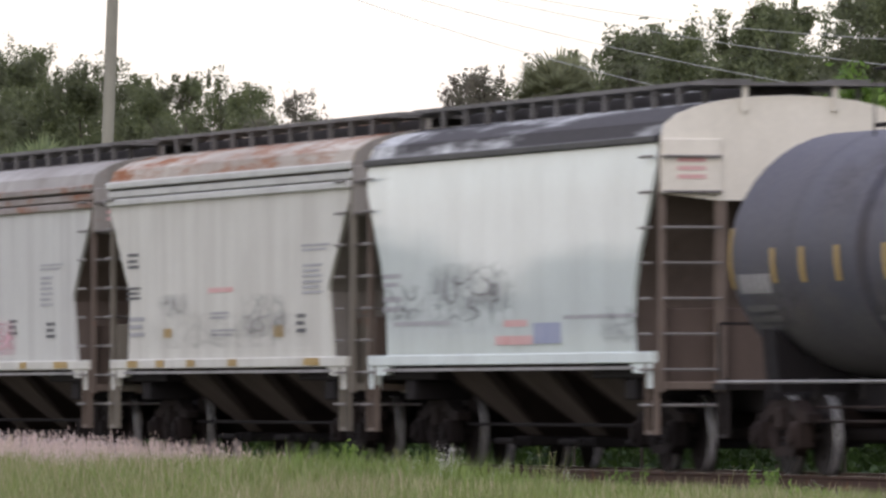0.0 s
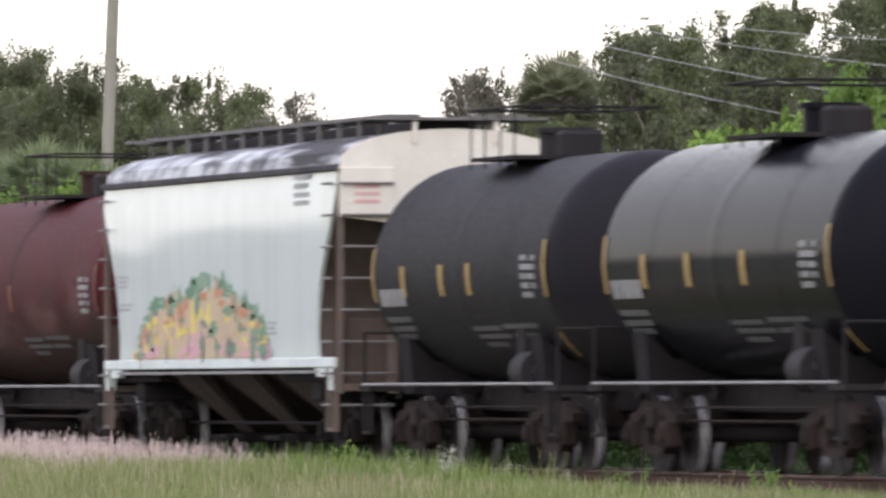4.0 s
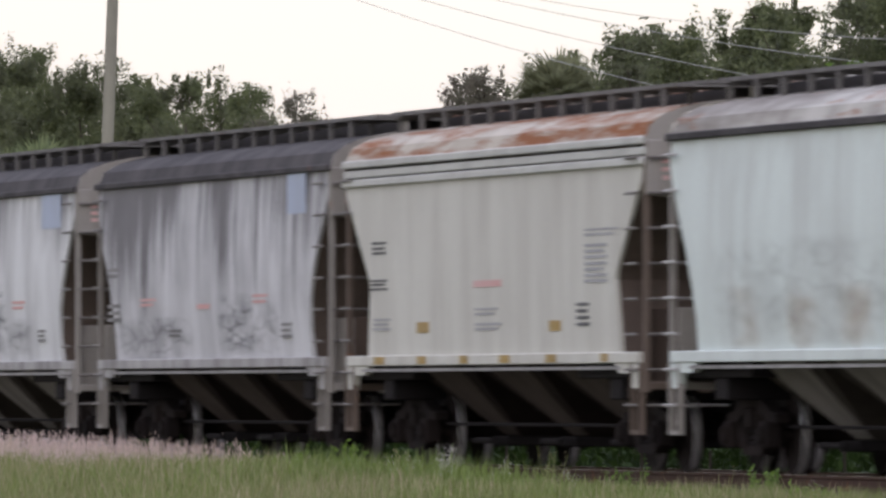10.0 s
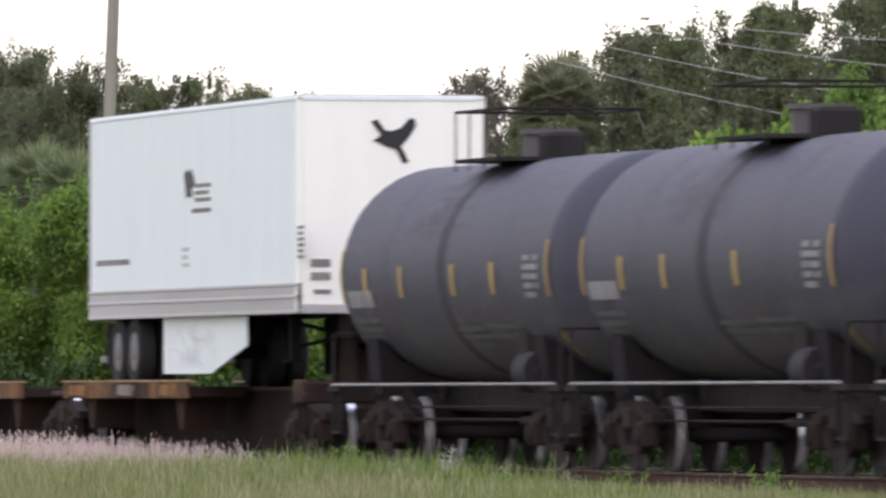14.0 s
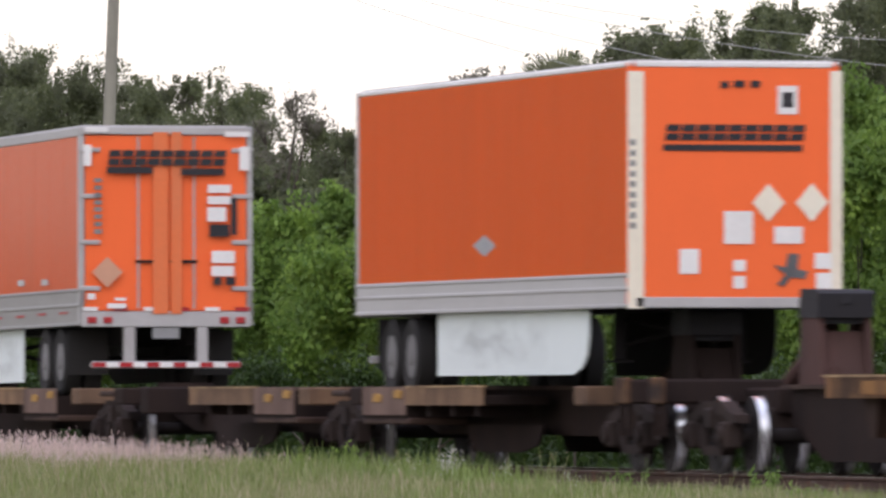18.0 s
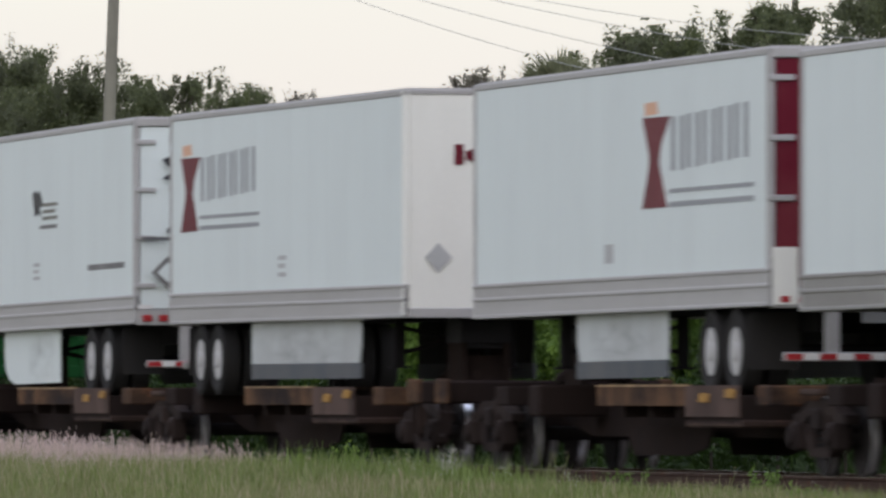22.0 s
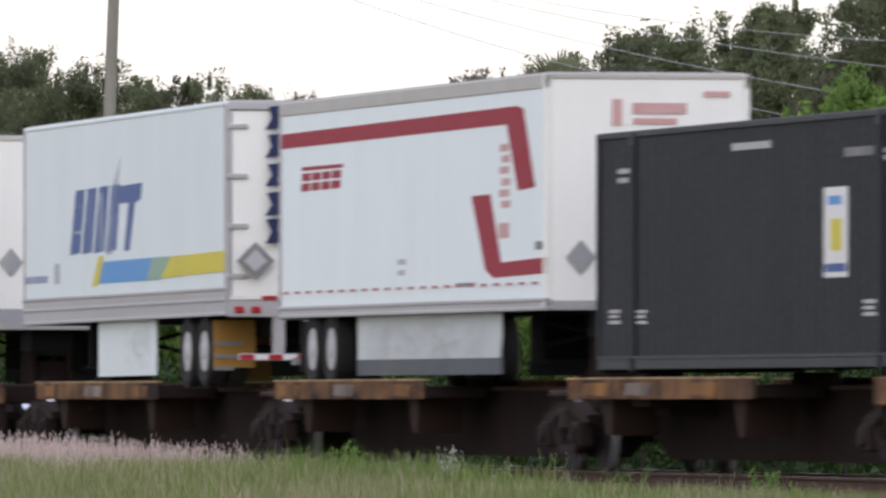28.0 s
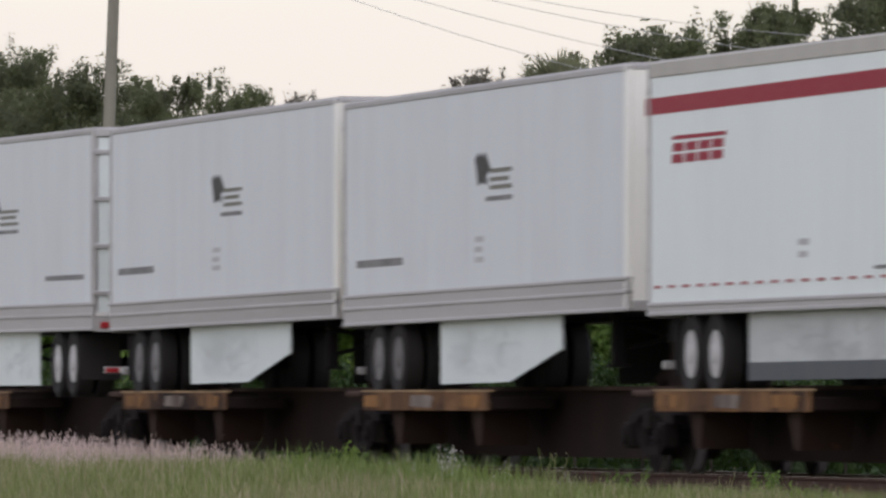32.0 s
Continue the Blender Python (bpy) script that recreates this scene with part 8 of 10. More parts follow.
patch(hopC, M["graf_rose"], [(-5.24, 3.04), (-4.82, 3.24), (-4.4, 3.21), (-4.07, 3.3), (-3.61, 3.26), (-3.16, 3.27), (-2.75, 3.15), (-2.34, 2.99), (-2.58, 2.76), (-2.26, 2.52), (-2.42, 2.2), (-2.34, 1.87), (-2.75, 1.91), (-2.99, 1.8), (-3.4, 1.85), (-3.82, 1.75), (-4.23, 1.82), (-4.74, 1.77), (-4.99, 2.01), (-5.2, 2.54)], -1.592, "graffiti", "large yellow painted figure with a pink outline")
patch(hopC, M["graf_yellow"], [(-5.11, 3.02), (-4.57, 3.19), (-3.99, 3.25), (-3.32, 3.21), (-2.91, 3.14), (-2.75, 2.76), (-2.5, 2.36), (-2.58, 1.93), (-3.16, 1.89), (-3.74, 1.82), (-4.57, 1.85), (-4.86, 2.06), (-5.03, 2.54)], -1.595, "graffiti", "")
patch(hopC, M["graf_orange"], [(-4.95, 2.98), (-4.49, 3.14), (-3.86, 3.2), (-3.24, 3.16), (-3.16, 3.09), (-3.82, 3.13), (-4.4, 3.08), (-4.74, 2.94)], -1.598, "graffiti", "")
bars(hopC, M["stencil_black"], [(-6.62, 2.86, 0.98, 0.06), (-6.69, 2.75, 0.85, 0.06)], -1.589, "stencil")
bars(hopC, M["stencil_black"], [(-6.51, 2.4, 1.2, 0.062), (-6.6, 2.29, 1.03, 0.062)], -1.585, "stencil")
bars(hopC, M["stencil_black"], [(1.92, 2.04, 0.7, 0.048), (1.87, 1.95, 0.6, 0.048), (1.92, 1.86, 0.7, 0.048)], -1.580, "stencil")
bars(hopC, M["stencil_black"], [(5.08, 1.98, 0.71, 0.05), (5.03, 1.89, 0.61, 0.05), (5.08, 1.8, 0.71, 0.05)], -1.579, "stencil")
bars(hopC, M["stencil_pale"], [(5.22, 2.86, 1.84, 0.033), (5.09, 2.8, 1.58, 0.033)], -1.589, "stencil")
bars(hopC, M["stencil_pale"], [(4.79, 2.67, 0.98, 0.044), (4.72, 2.59, 0.84, 0.044), (4.79, 2.51, 0.98, 0.044), (4.79, 2.43, 0.98, 0.044), (4.72, 2.35, 0.84, 0.044), (4.79, 2.27, 0.98, 0.044)], -1.587, "stencil")
bars(hopC, M["stencil_pale"], [(-6.43, 1.95, 1.36, 0.044), (-6.52, 1.87, 1.17, 0.044)], -1.578, "stencil")
bars(hopC, M["stencil_red"], [(-1.45, 2.58, 1.78, 0.078)], -1.587, "stencil")
spray(hopC, M["spray_pink"], -0.5, 2.3, 1.42, 2.08, "pale pink graffiti")
mural(hopG, ((M["graf_cream"], 0.1, 0.6, False, 20), (M["graf_green"], 0.1, 1.0, True, 80), (M["graf_yellow"], 0.25, 0.72, False, 40), (M["graf_orange"], 0.55, 0.88, False, 30), (M["graf_pink"], 0.0, 0.32, False, 36), (M["graf_cream"], 0.15, 0.5, False, 22), (M["stencil_grey2"], 0.1, 0.6, False, 12), (M["graf_green"], 0.1, 0.8, False, 22)), -5.58, 3.89, 1.44, 2.61, -1.612, 7)
bars(hopG, M["stencil_pale"], [(-6.78, 2.63, 0.74, 0.039), (-6.83, 2.56, 0.63, 0.039), (-6.78, 2.49, 0.74, 0.039)], -1.609, "stencil")
bars(hopG, M["stencil_pale"], [(-6.57, 2.23, 0.94, 0.039), (-6.64, 2.16, 0.81, 0.039)], -1.609, "stencil")
bars(hopG, M["stencil_pale"], [(4.13, 1.91, 0.55, 0.04), (4.09, 1.84, 0.47, 0.04), (4.13, 1.77, 0.55, 0.04)], -1.609, "stencil")
bars(hopG, M["stencil_pale"], [(6.08, 3.86, 1.01, 0.065), (6.01, 3.74, 0.87, 0.065), (6.08, 3.62, 1.01, 0.065), (6.08, 3.51, 1.01, 0.065)], -1.609, "stencil")
bars(hopK, M["stencil_pale"], [(-6.64, 2.39, 0.98, 0.056), (-6.71, 2.29, 0.84, 0.056), (-6.64, 2.19, 0.98, 0.056)], -1.610, "stencil")
bars(hopK, M["stencil_pale"], [(-6.31, 1.96, 1.25, 0.063), (-6.4, 1.85, 1.07, 0.063)], -1.590, "stencil")
bars(hopK, M["stencil_pale"], [(-3.57, 1.87, 0.94, 0.031), (-3.64, 1.82, 0.81, 0.031), (5.72, 1.88, 2.2, 0.057)], -1.582, "stencil")
bars(hopK, M["stencil_pale"], [(-2.07, 1.87, 0.93, 0.031), (-2.14, 1.81, 0.8, 0.031)], -1.581, "stencil")
bars(hopK, M["stencil_pale"], [(3.14, 1.86, 2.27, 0.058)], -1.580, "stencil")
bars(hopK, M["stencil_red"], [(0.43, 1.55, 2.45, 0.074)], -1.555, "stencil")
bars(hopK, M["reflector_yellow"], [(-5.0, 1.37, 0.77, 0.09), (4.63, 1.37, 0.72, 0.09), (-7.33, 1.37, 0.63, 0.09)], -1.628, "sill_mark")
bars(hopK, M["reflector_yellow"], [(-2.69, 1.37, 0.82, 0.09), (1.65, 1.37, 0.71, 0.09)], -1.628, "sill_mark")
bars(hopK, M["stencil_black"], [(2.97, 2.58, 1.57, 0.029)], -1.614, "stencil")
spray(hopK, M["spray_smoke"], -0.7, 1.2, 1.5, 2.15, "small smeared stains")
spray(hopK, M["spray_smoke"], 4.9, 6.9, 1.5, 2.10)
spray(hopK, M["spray_faint"], -6.2, 5.2, 1.42, 2.2)
spray(hopM, M["spray_faint"], -6.4, 3.6, 1.45, 2.75, "faint smeared stains")
spray(hopM, M["spray_taupe"], 2.9, 6.9, 1.42, 2.52, "faded grey-brown graffiti")
spray(hopM, M["spray_smoke"], 2.4, 6.6, 2.05, 2.75)
spray(hopM, M["spray_dark"], 5.1, 7.5, 3.15, 3.80)
for x in (-4.5, -1.75, 0.75):
    spray(hopM, M["spray_peach"], x - 0.8, x + 0.8, 1.43, 2.20)
bars(hopN, M["stencil_black"], [(-6.56, 2.9, 0.9, 0.035), (-6.62, 2.83, 0.77, 0.035), (-6.56, 2.77, 0.9, 0.035)], -1.589, "stencil")
bars(hopN, M["stencil_black"], [(-6.59, 2.41, 1.04, 0.032), (-6.66, 2.36, 0.89, 0.032), (-6.59, 2.3, 1.04, 0.032)], -1.585, "stencil")
bars(hopN, M["stencil_black"], [(5.38, 2.02, 0.68, 0.043), (5.33, 1.94, 0.59, 0.043), (5.38, 1.86, 0.68, 0.043), (5.38, 1.78, 0.68, 0.043)], -1.579, "stencil")
bars(hopN, M["stencil_pale"], [(6.45, 2.92, 1.83, 0.03), (6.32, 2.86, 1.58, 0.03)], -1.589, "stencil")
bars(hopN, M["stencil_pale"], [(6.13, 2.73, 1.2, 0.039), (6.05, 2.66, 1.03, 0.039), (6.13, 2.59, 1.2, 0.039), (6.13, 2.51, 1.2, 0.039), (6.05, 2.44, 1.03, 0.039), (6.13, 2.37, 1.2, 0.039), (6.13, 2.3, 1.2, 0.039)], -1.588, "stencil")
bars(hopN, M["stencil_pale"], [(-0.1, 2.0, 1.33, 0.031), (-0.19, 1.94, 1.14, 0.031)], -1.579, "stencil")
bars(hopN, M["stencil_pale"], [(-0.0, 1.81, 1.52, 0.035), (-0.11, 1.75, 1.31, 0.035)], -1.575, "stencil")
bars(hopN, M["stencil_pale"], [(-6.47, 1.9, 1.07, 0.034), (-6.54, 1.84, 0.92, 0.034), (-6.47, 1.78, 1.07, 0.034)], -1.577, "stencil")
bars(hopN, M["stencil_red"], [(-0.0, 2.32, 1.65, 0.085)], -1.585, "stencil")
bars(hopN, M["reflector_yellow"], [(-3.91, 1.79, 0.73, 0.138), (3.83, 1.77, 0.66, 0.131)], -1.575, "stencil")
bars(hopO, M["stencil_grey2"], [(-6.99, 2.73, 0.88, 0.054), (-7.06, 2.64, 0.76, 0.054)], -1.614, "stencil")
bars(hopO, M["stencil_grey2"], [(-6.94, 2.21, 0.99, 0.054), (-7.01, 2.11, 0.85, 0.054), (-6.94, 2.01, 0.99, 0.054)], -1.605, "stencil")
bars(hopO, M["stencil_grey2"], [(-2.44, 1.83, 1.0, 0.039), (-2.51, 1.76, 0.86, 0.039)], -1.579, "stencil")
bars(hopO, M["stencil_grey2"], [(5.48, 1.88, 0.7, 0.043), (5.43, 1.8, 0.6, 0.043), (5.48, 1.72, 0.7, 0.043)], -1.583, "stencil")
bars(hopP, M["stencil_grey2"], [(-7.12, 2.74, 0.87, 0.048), (-7.18, 2.66, 0.75, 0.048)], -1.614, "stencil")
bars(hopP, M["stencil_grey2"], [(-7.15, 2.38, 0.94, 0.052), (-7.22, 2.29, 0.81, 0.052), (-7.15, 2.19, 0.94, 0.052), (-7.15, 2.1, 0.94, 0.052), (-7.22, 2.01, 0.81, 0.052)], -1.610, "stencil")
bars(hopP, M["stencil_grey2"], [(5.64, 1.88, 0.6, 0.038), (5.6, 1.81, 0.51, 0.038), (5.64, 1.74, 0.6, 0.038)], -1.582, "stencil")
bars(hopO, M["stencil_red"], [(-4.35, 2.28, 1.13, 0.04), (-4.43, 2.21, 0.97, 0.04), (3.79, 2.28, 1.02, 0.041), (3.72, 2.2, 0.88, 0.041)], -1.607, "stencil")
bars(hopO, M["stencil_red"], [(-0.27, 2.16, 0.95, 0.07)], -1.604, "stencil")
bars(hopP, M["stencil_red"], [(-4.12, 2.3, 0.94, 0.041), (-4.18, 2.23, 0.81, 0.041)], -1.607, "stencil")
bars(hopP, M["stencil_red"], [(0.0, 2.17, 0.93, 0.077)], -1.604, "stencil")
bars(hopP, M["stencil_red"], [(3.83, 2.32, 1.04, 0.043), (3.76, 2.24, 0.89, 0.043)], -1.608, "stencil")
bars(hopO, M["paint_blue"], [(6.25, 3.64, 1.26, 0.553)], -1.601, "paint_patch", "pale blue fresh paint patch")
bars(hopP, M["paint_blue"], [(6.5, 3.67, 1.59, 0.548)], -1.599, "paint_patch", "pale blue fresh paint patch")
spray(hopP, M["spray_dark"], -5.5, 1.0, 1.52, 2.16, "dark worn graffiti")
spray(hopP, M["spray_dark"], 1.4, 2.9, 1.45, 2.65)
spray(hopP, M["spray_smoke"], 2.7, 5.0, 1.52, 2.10)
spray(hopO, M["spray_dark"], 0.6, 3.4, 1.44, 2.35, "dark worn graffiti")
spray(hopO, M["spray_smoke"], 3.0, 5.2, 1.48, 2.22)
spray(hopO, M["spray_smoke"], -6.9, -0.9, 1.42, 2.05)
bars(hopB, M["reflector_yellow"], [(-6.63, 1.37, 0.8, 0.1), (-4.55, 1.37, 0.61, 0.1), (-2.28, 1.37, 0.59, 0.1), (0.72, 1.37, 0.63, 0.1), (6.16, 1.37, 1.04, 0.1)], -1.628, "sill_mark")
bars(hopC, M["reflector_yellow"], [(-6.81, 1.37, 0.86, 0.1), (-3.76, 1.37, 0.62, 0.1), (-0.9, 1.37, 0.6, 0.1), (3.03, 1.37, 0.58, 0.1), (6.14, 1.37, 1.11, 0.1)], -1.628, "sill_mark")
bars(hopN, M["reflector_yellow"], [(-6.39, 1.37, 0.64, 0.1), (-3.74, 1.37, 0.52, 0.1), (-1.2, 1.37, 0.47, 0.1), (1.19, 1.37, 0.59, 0.1), (3.82, 1.37, 0.57, 0.1), (6.76, 1.37, 0.36, 0.1)], -1.628, "sill_mark")
patch(w1, M["brand_black"], [(-0.39, 4.07), (-0.15, 4.14), (0.01, 4.08), (0.15, 4.15), (0.33, 4.02), (0.45, 3.93), (0.21, 3.84), (0.29, 3.71), (0.01, 3.76), (-0.23, 3.71), (-0.29, 3.88)], -1.298, "bird_emblem", "small dark bird emblem")
bars(w1, M["brand_tan"], [(1.0, 3.89, 1.19, 0.057), (0.92, 3.79, 1.02, 0.057), (1.0, 3.69, 1.19, 0.057)], -1.298, "emblem")
bars(w1, M["stencil_grey2"], [(0.9, 3.54, 1.39, 0.063)], -1.298, "emblem")
patch(wa, M["brand_black"], [(-0.33, 3.97), (-0.07, 4.05), (0.1, 3.98), (0.25, 4.05), (0.44, 3.92), (0.57, 3.83), (0.32, 3.74), (0.4, 3.61), (0.1, 3.67), (-0.15, 3.61), (-0.22, 3.78)], -1.298, "bird_emblem", "small dark bird emblem")
bars(wa, M["brand_tan"], [(1.16, 3.79, 1.27, 0.057), (1.07, 3.69, 1.09, 0.057), (1.16, 3.59, 1.27, 0.057)], -1.298, "emblem")
bars(wa, M["stencil_grey2"], [(1.06, 3.44, 1.48, 0.062)], -1.298, "emblem")
patch(wb, M["brand_black"], [(-0.28, 3.96), (-0.03, 4.03), (0.14, 3.96), (0.28, 4.03), (0.47, 3.91), (0.59, 3.82), (0.34, 3.74), (0.42, 3.62), (0.14, 3.67), (-0.11, 3.62), (-0.17, 3.78)], -1.298, "bird_emblem", "small dark bird emblem")
bars(wb, M["brand_tan"], [(1.16, 3.79, 1.22, 0.053), (1.07, 3.69, 1.05, 0.053), (1.16, 3.59, 1.22, 0.053)], -1.298, "emblem")
bars(wb, M["stencil_grey2"], [(1.05, 3.46, 1.43, 0.058)], -1.298, "emblem")
patch(w3, M["brand_black"], [(-0.2, 3.94), (0.06, 4.02), (0.24, 3.95), (0.39, 4.02), (0.59, 3.9), (0.72, 3.8), (0.46, 3.71), (0.54, 3.59), (0.24, 3.64), (-0.02, 3.59), (-0.09, 3.76)], -1.298, "bird_emblem", "small dark bird emblem")
bars(w3, M["brand_tan"], [(1.32, 3.77, 1.29, 0.056), (1.23, 3.66, 1.11, 0.056), (1.32, 3.56, 1.29, 0.056)], -1.298, "emblem")
bars(w3, M["stencil_grey2"], [(1.21, 3.42, 1.51, 0.061)], -1.298, "emblem")
patch(w4, M["brand_black"], [(-0.46, 3.97), (-0.19, 4.04), (-0.02, 3.97), (0.13, 4.04), (0.33, 3.92), (0.45, 3.83), (0.2, 3.75), (0.28, 3.63), (-0.02, 3.68), (-0.28, 3.63), (-0.35, 3.79)], -1.298, "bird_emblem", "small dark bird emblem")
bars(w4, M["brand_tan"], [(1.05, 3.8, 1.29, 0.053), (0.96, 3.7, 1.11, 0.053), (1.05, 3.6, 1.29, 0.053)], -1.298, "emblem")
bars(w4, M["stencil_grey2"], [(0.95, 3.47, 1.5, 0.058)], -1.298, "emblem")
patch(w5, M["brand_black"], [(-0.69, 3.91), (-0.38, 3.98), (-0.18, 3.92), (0.0, 3.98), (0.23, 3.87), (0.39, 3.78), (0.08, 3.7), (0.18, 3.59), (-0.18, 3.64), (-0.48, 3.58), (-0.56, 3.74)], -1.298, "bird_emblem", "small dark bird emblem")
bars(w5, M["brand_tan"], [(1.09, 3.75, 1.52, 0.051), (0.99, 3.66, 1.3, 0.051), (1.09, 3.56, 1.52, 0.051)], -1.298, "emblem")
bars(w5, M["stencil_grey2"], [(0.97, 3.44, 1.77, 0.056)], -1.298, "emblem")
bars(w1, M["stencil_grey2"], [(-5.83, 2.87, 2.61, 0.081)], -1.298, "stencil")
bars(w1, M["stencil_pale2"], [(-0.26, 3.0, 0.54, 0.059), (-0.3, 2.89, 0.46, 0.059), (-0.26, 2.78, 0.54, 0.059)], -1.298, "stencil")
bars(wa, M["stencil_grey2"], [(5.71, 2.76, 2.99, 0.08)], -1.298, "stencil")
bars(wa, M["stencil_pale2"], [(0.1, 2.92, 0.47, 0.067), (0.07, 2.8, 0.41, 0.067), (0.1, 2.68, 0.47, 0.067)], -1.298, "stencil")
bars(wb, M["stencil_grey2"], [(5.72, 2.79, 2.88, 0.085)], -1.298, "stencil")
bars(wb, M["stencil_pale2"], [(0.06, 2.9, 0.49, 0.054), (0.02, 2.8, 0.42, 0.054), (0.06, 2.7, 0.49, 0.054)], -1.298, "stencil")
bars(w3, M["stencil_grey2"], [(-6.1, 2.72, 2.92, 0.099)], -1.298, "stencil")
bars(w3, M["stencil_pale2"], [(0.05, 2.92, 0.5, 0.073), (0.02, 2.79, 0.43, 0.073), (0.05, 2.66, 0.5, 0.073)], -1.298, "stencil")
bars(w4, M["stencil_grey2"], [(-6.14, 2.78, 2.71, 0.098)], -1.298, "stencil")
bars(w4, M["stencil_pale2"], [(-0.13, 2.98, 0.57, 0.07), (-0.17, 2.85, 0.49, 0.07), (-0.13, 2.73, 0.57, 0.07)], -1.298, "stencil")
bars(w5, M["stencil_grey2"], [(5.72, 2.7, 3.15, 0.076)], -1.298, "stencil")
bars(w1, M["stencil_grey2"], [(7.89, 3.21, 0.48, 0.044), (7.86, 3.13, 0.42, 0.044), (7.89, 3.05, 0.48, 0.044), (7.89, 2.97, 0.48, 0.044), (7.86, 2.89, 0.42, 0.044), (7.89, 2.81, 0.48, 0.044)], -1.298, "stencil")
patch_end(w1, M["brand_black"], [(-0.28, 4.65), (-0.19, 4.68), (-0.1, 4.54), (0.0, 4.52), (0.14, 4.57), (0.25, 4.7), (0.33, 4.68), (0.34, 4.59), (0.25, 4.45), (0.13, 4.31), (0.16, 4.27), (0.24, 4.1), (0.16, 4.09), (0.07, 4.27), (-0.07, 4.31), (-0.19, 4.37), (-0.26, 4.39), (-0.19, 4.43), (-0.15, 4.47)], 7.705, "bird_emblem", "black flying bird emblem")
bars_end(w1, M["stencil_grey2"], [(-0.98, 2.73, 0.27, 0.102), (-0.98, 2.55, 0.27, 0.102), (-0.96, 2.34, 0.24, 0.055)], 7.705, "stencil")
bars_end(o1, M["brand_black"], [(-0.02, 3.91, 1.72, 0.075)], 8.055, "emblem_bar")
bars_end(o1, M["tape_white"], [(0.05, 2.95, 0.36, 0.395), (0.67, 2.86, 0.35, 0.204), (-0.56, 2.54, 0.24, 0.299), (0.06, 2.49, 0.15, 0.136), (0.06, 2.29, 0.15, 0.15), (1.1, 2.55, 0.21, 0.191), (1.11, 2.31, 0.2, 0.191), (0.66, 4.49, 0.25, 0.341)], 8.055, "sticker")
bars_end(o1, M["brand_black"], [(0.66, 4.49, 0.14, 0.184), (-0.12, 4.67, 0.1, 0.082), (0.06, 4.68, 0.13, 0.082), (0.26, 4.68, 0.12, 0.082)], 8.059, "sticker")
patch_end(o1, M["tape_cream"], [(0.22, 3.25), (0.42, 3.48), (0.62, 3.25), (0.42, 3.02)], 8.055, "placard", "pale diamond placard holder")
patch_end(o1, M["tape_cream"], [(0.76, 3.25), (0.96, 3.49), (1.16, 3.26), (0.96, 3.02)], 8.055, "placard", "pale diamond placard holder")
patch_end(o1, M["stencil_black"], [(0.48, 2.5), (0.63, 2.47), (0.67, 2.64), (0.8, 2.63), (0.78, 2.45), (0.91, 2.42), (0.87, 2.33), (0.7, 2.35), (0.6, 2.23), (0.53, 2.27), (0.63, 2.38)], 8.055, "emblem", "")
bars_end(o1, M["stencil_grey2"], [(-1.26, 3.97, 0.07, 0.075), (-1.26, 3.84, 0.07, 0.075), (-1.26, 3.72, 0.07, 0.075), (-1.26, 3.59, 0.07, 0.075), (-1.26, 3.47, 0.07, 0.075), (-1.26, 3.34, 0.07, 0.075), (-1.26, 3.22, 0.07, 0.075), (-1.26, 3.09, 0.07, 0.075), (-1.26, 2.97, 0.07, 0.075)], 8.055, "stencil")
patch(o1, M["stencil_pale"], [(-0.79, 2.83), (-0.12, 2.96), (0.55, 2.81), (-0.12, 2.68)], -1.298, "emblem", "")
bars_end(o1, M["tape_cream"], [(-1.22, 3.4, 0.2, 2.856), (1.26, 3.41, 0.15, 2.865)], 8.053, "corner_trim")
bars_end(o2, M["brand_black"], [(-0.56, 4.22, 0.69, 0.098), (0.54, 4.2, 0.65, 0.098)], 8.070, "emblem_bar")
bars_end(o2, M["tape_white"], [(0.79, 3.95, 0.35, 0.12), (0.79, 3.78, 0.35, 0.12), (0.75, 3.57, 0.28, 0.211), (0.85, 2.94, 0.35, 0.181), (0.84, 2.73, 0.34, 0.151), (-0.7, 2.31, 0.17, 0.045), (-0.76, 2.21, 0.28, 0.075), (-1.14, 2.35, 0.12, 0.09)], 8.070, "sticker")
bars_end(o2, M["brand_black"], [(1.01, 3.54, 0.09, 0.55), (0.79, 3.33, 0.3, 0.181), (0.76, 2.58, 0.11, 0.12), (0.96, 2.58, 0.14, 0.12)], 8.070, "sticker")
patch_end(o2, M["placard_worn"], [(-1.13, 2.71), (-0.9, 2.94), (-0.67, 2.71), (-0.9, 2.48)], 8.070, "placard", "grey diamond placard")
bars_end(o2, M["door_faded"], [(-0.09, 3.44, 0.23, 2.692), (0.15, 3.44, 0.16, 2.693)], 8.035, "door_band")
bars_end(o2, M["tape_white"], [(-1.2, 4.44, 0.12, 0.315), (1.17, 4.4, 0.15, 0.354), (-1.06, 4.82, 0.35, 0.075), (1.06, 4.76, 0.39, 0.075)], 8.075, "marker_strip")
bars_end(o2, M["stencil_grey2"], [(-1.04, 4.07, 0.11, 0.065), (-1.04, 3.96, 0.11, 0.065), (-1.04, 3.85, 0.11, 0.065), (-1.04, 3.74, 0.11, 0.065), (-1.04, 3.64, 0.11, 0.065), (-1.04, 3.53, 0.11, 0.065), (-1.04, 3.42, 0.11, 0.065), (-1.04, 3.31, 0.11, 0.065)], 8.070, "stencil")
bars(o2, M["stencil_white"], [(-4.45, 2.66, 0.58, 0.216), (3.21, 2.62, 0.52, 0.089), (5.2, 2.6, 0.54, 0.088)], -1.318, "stencil")
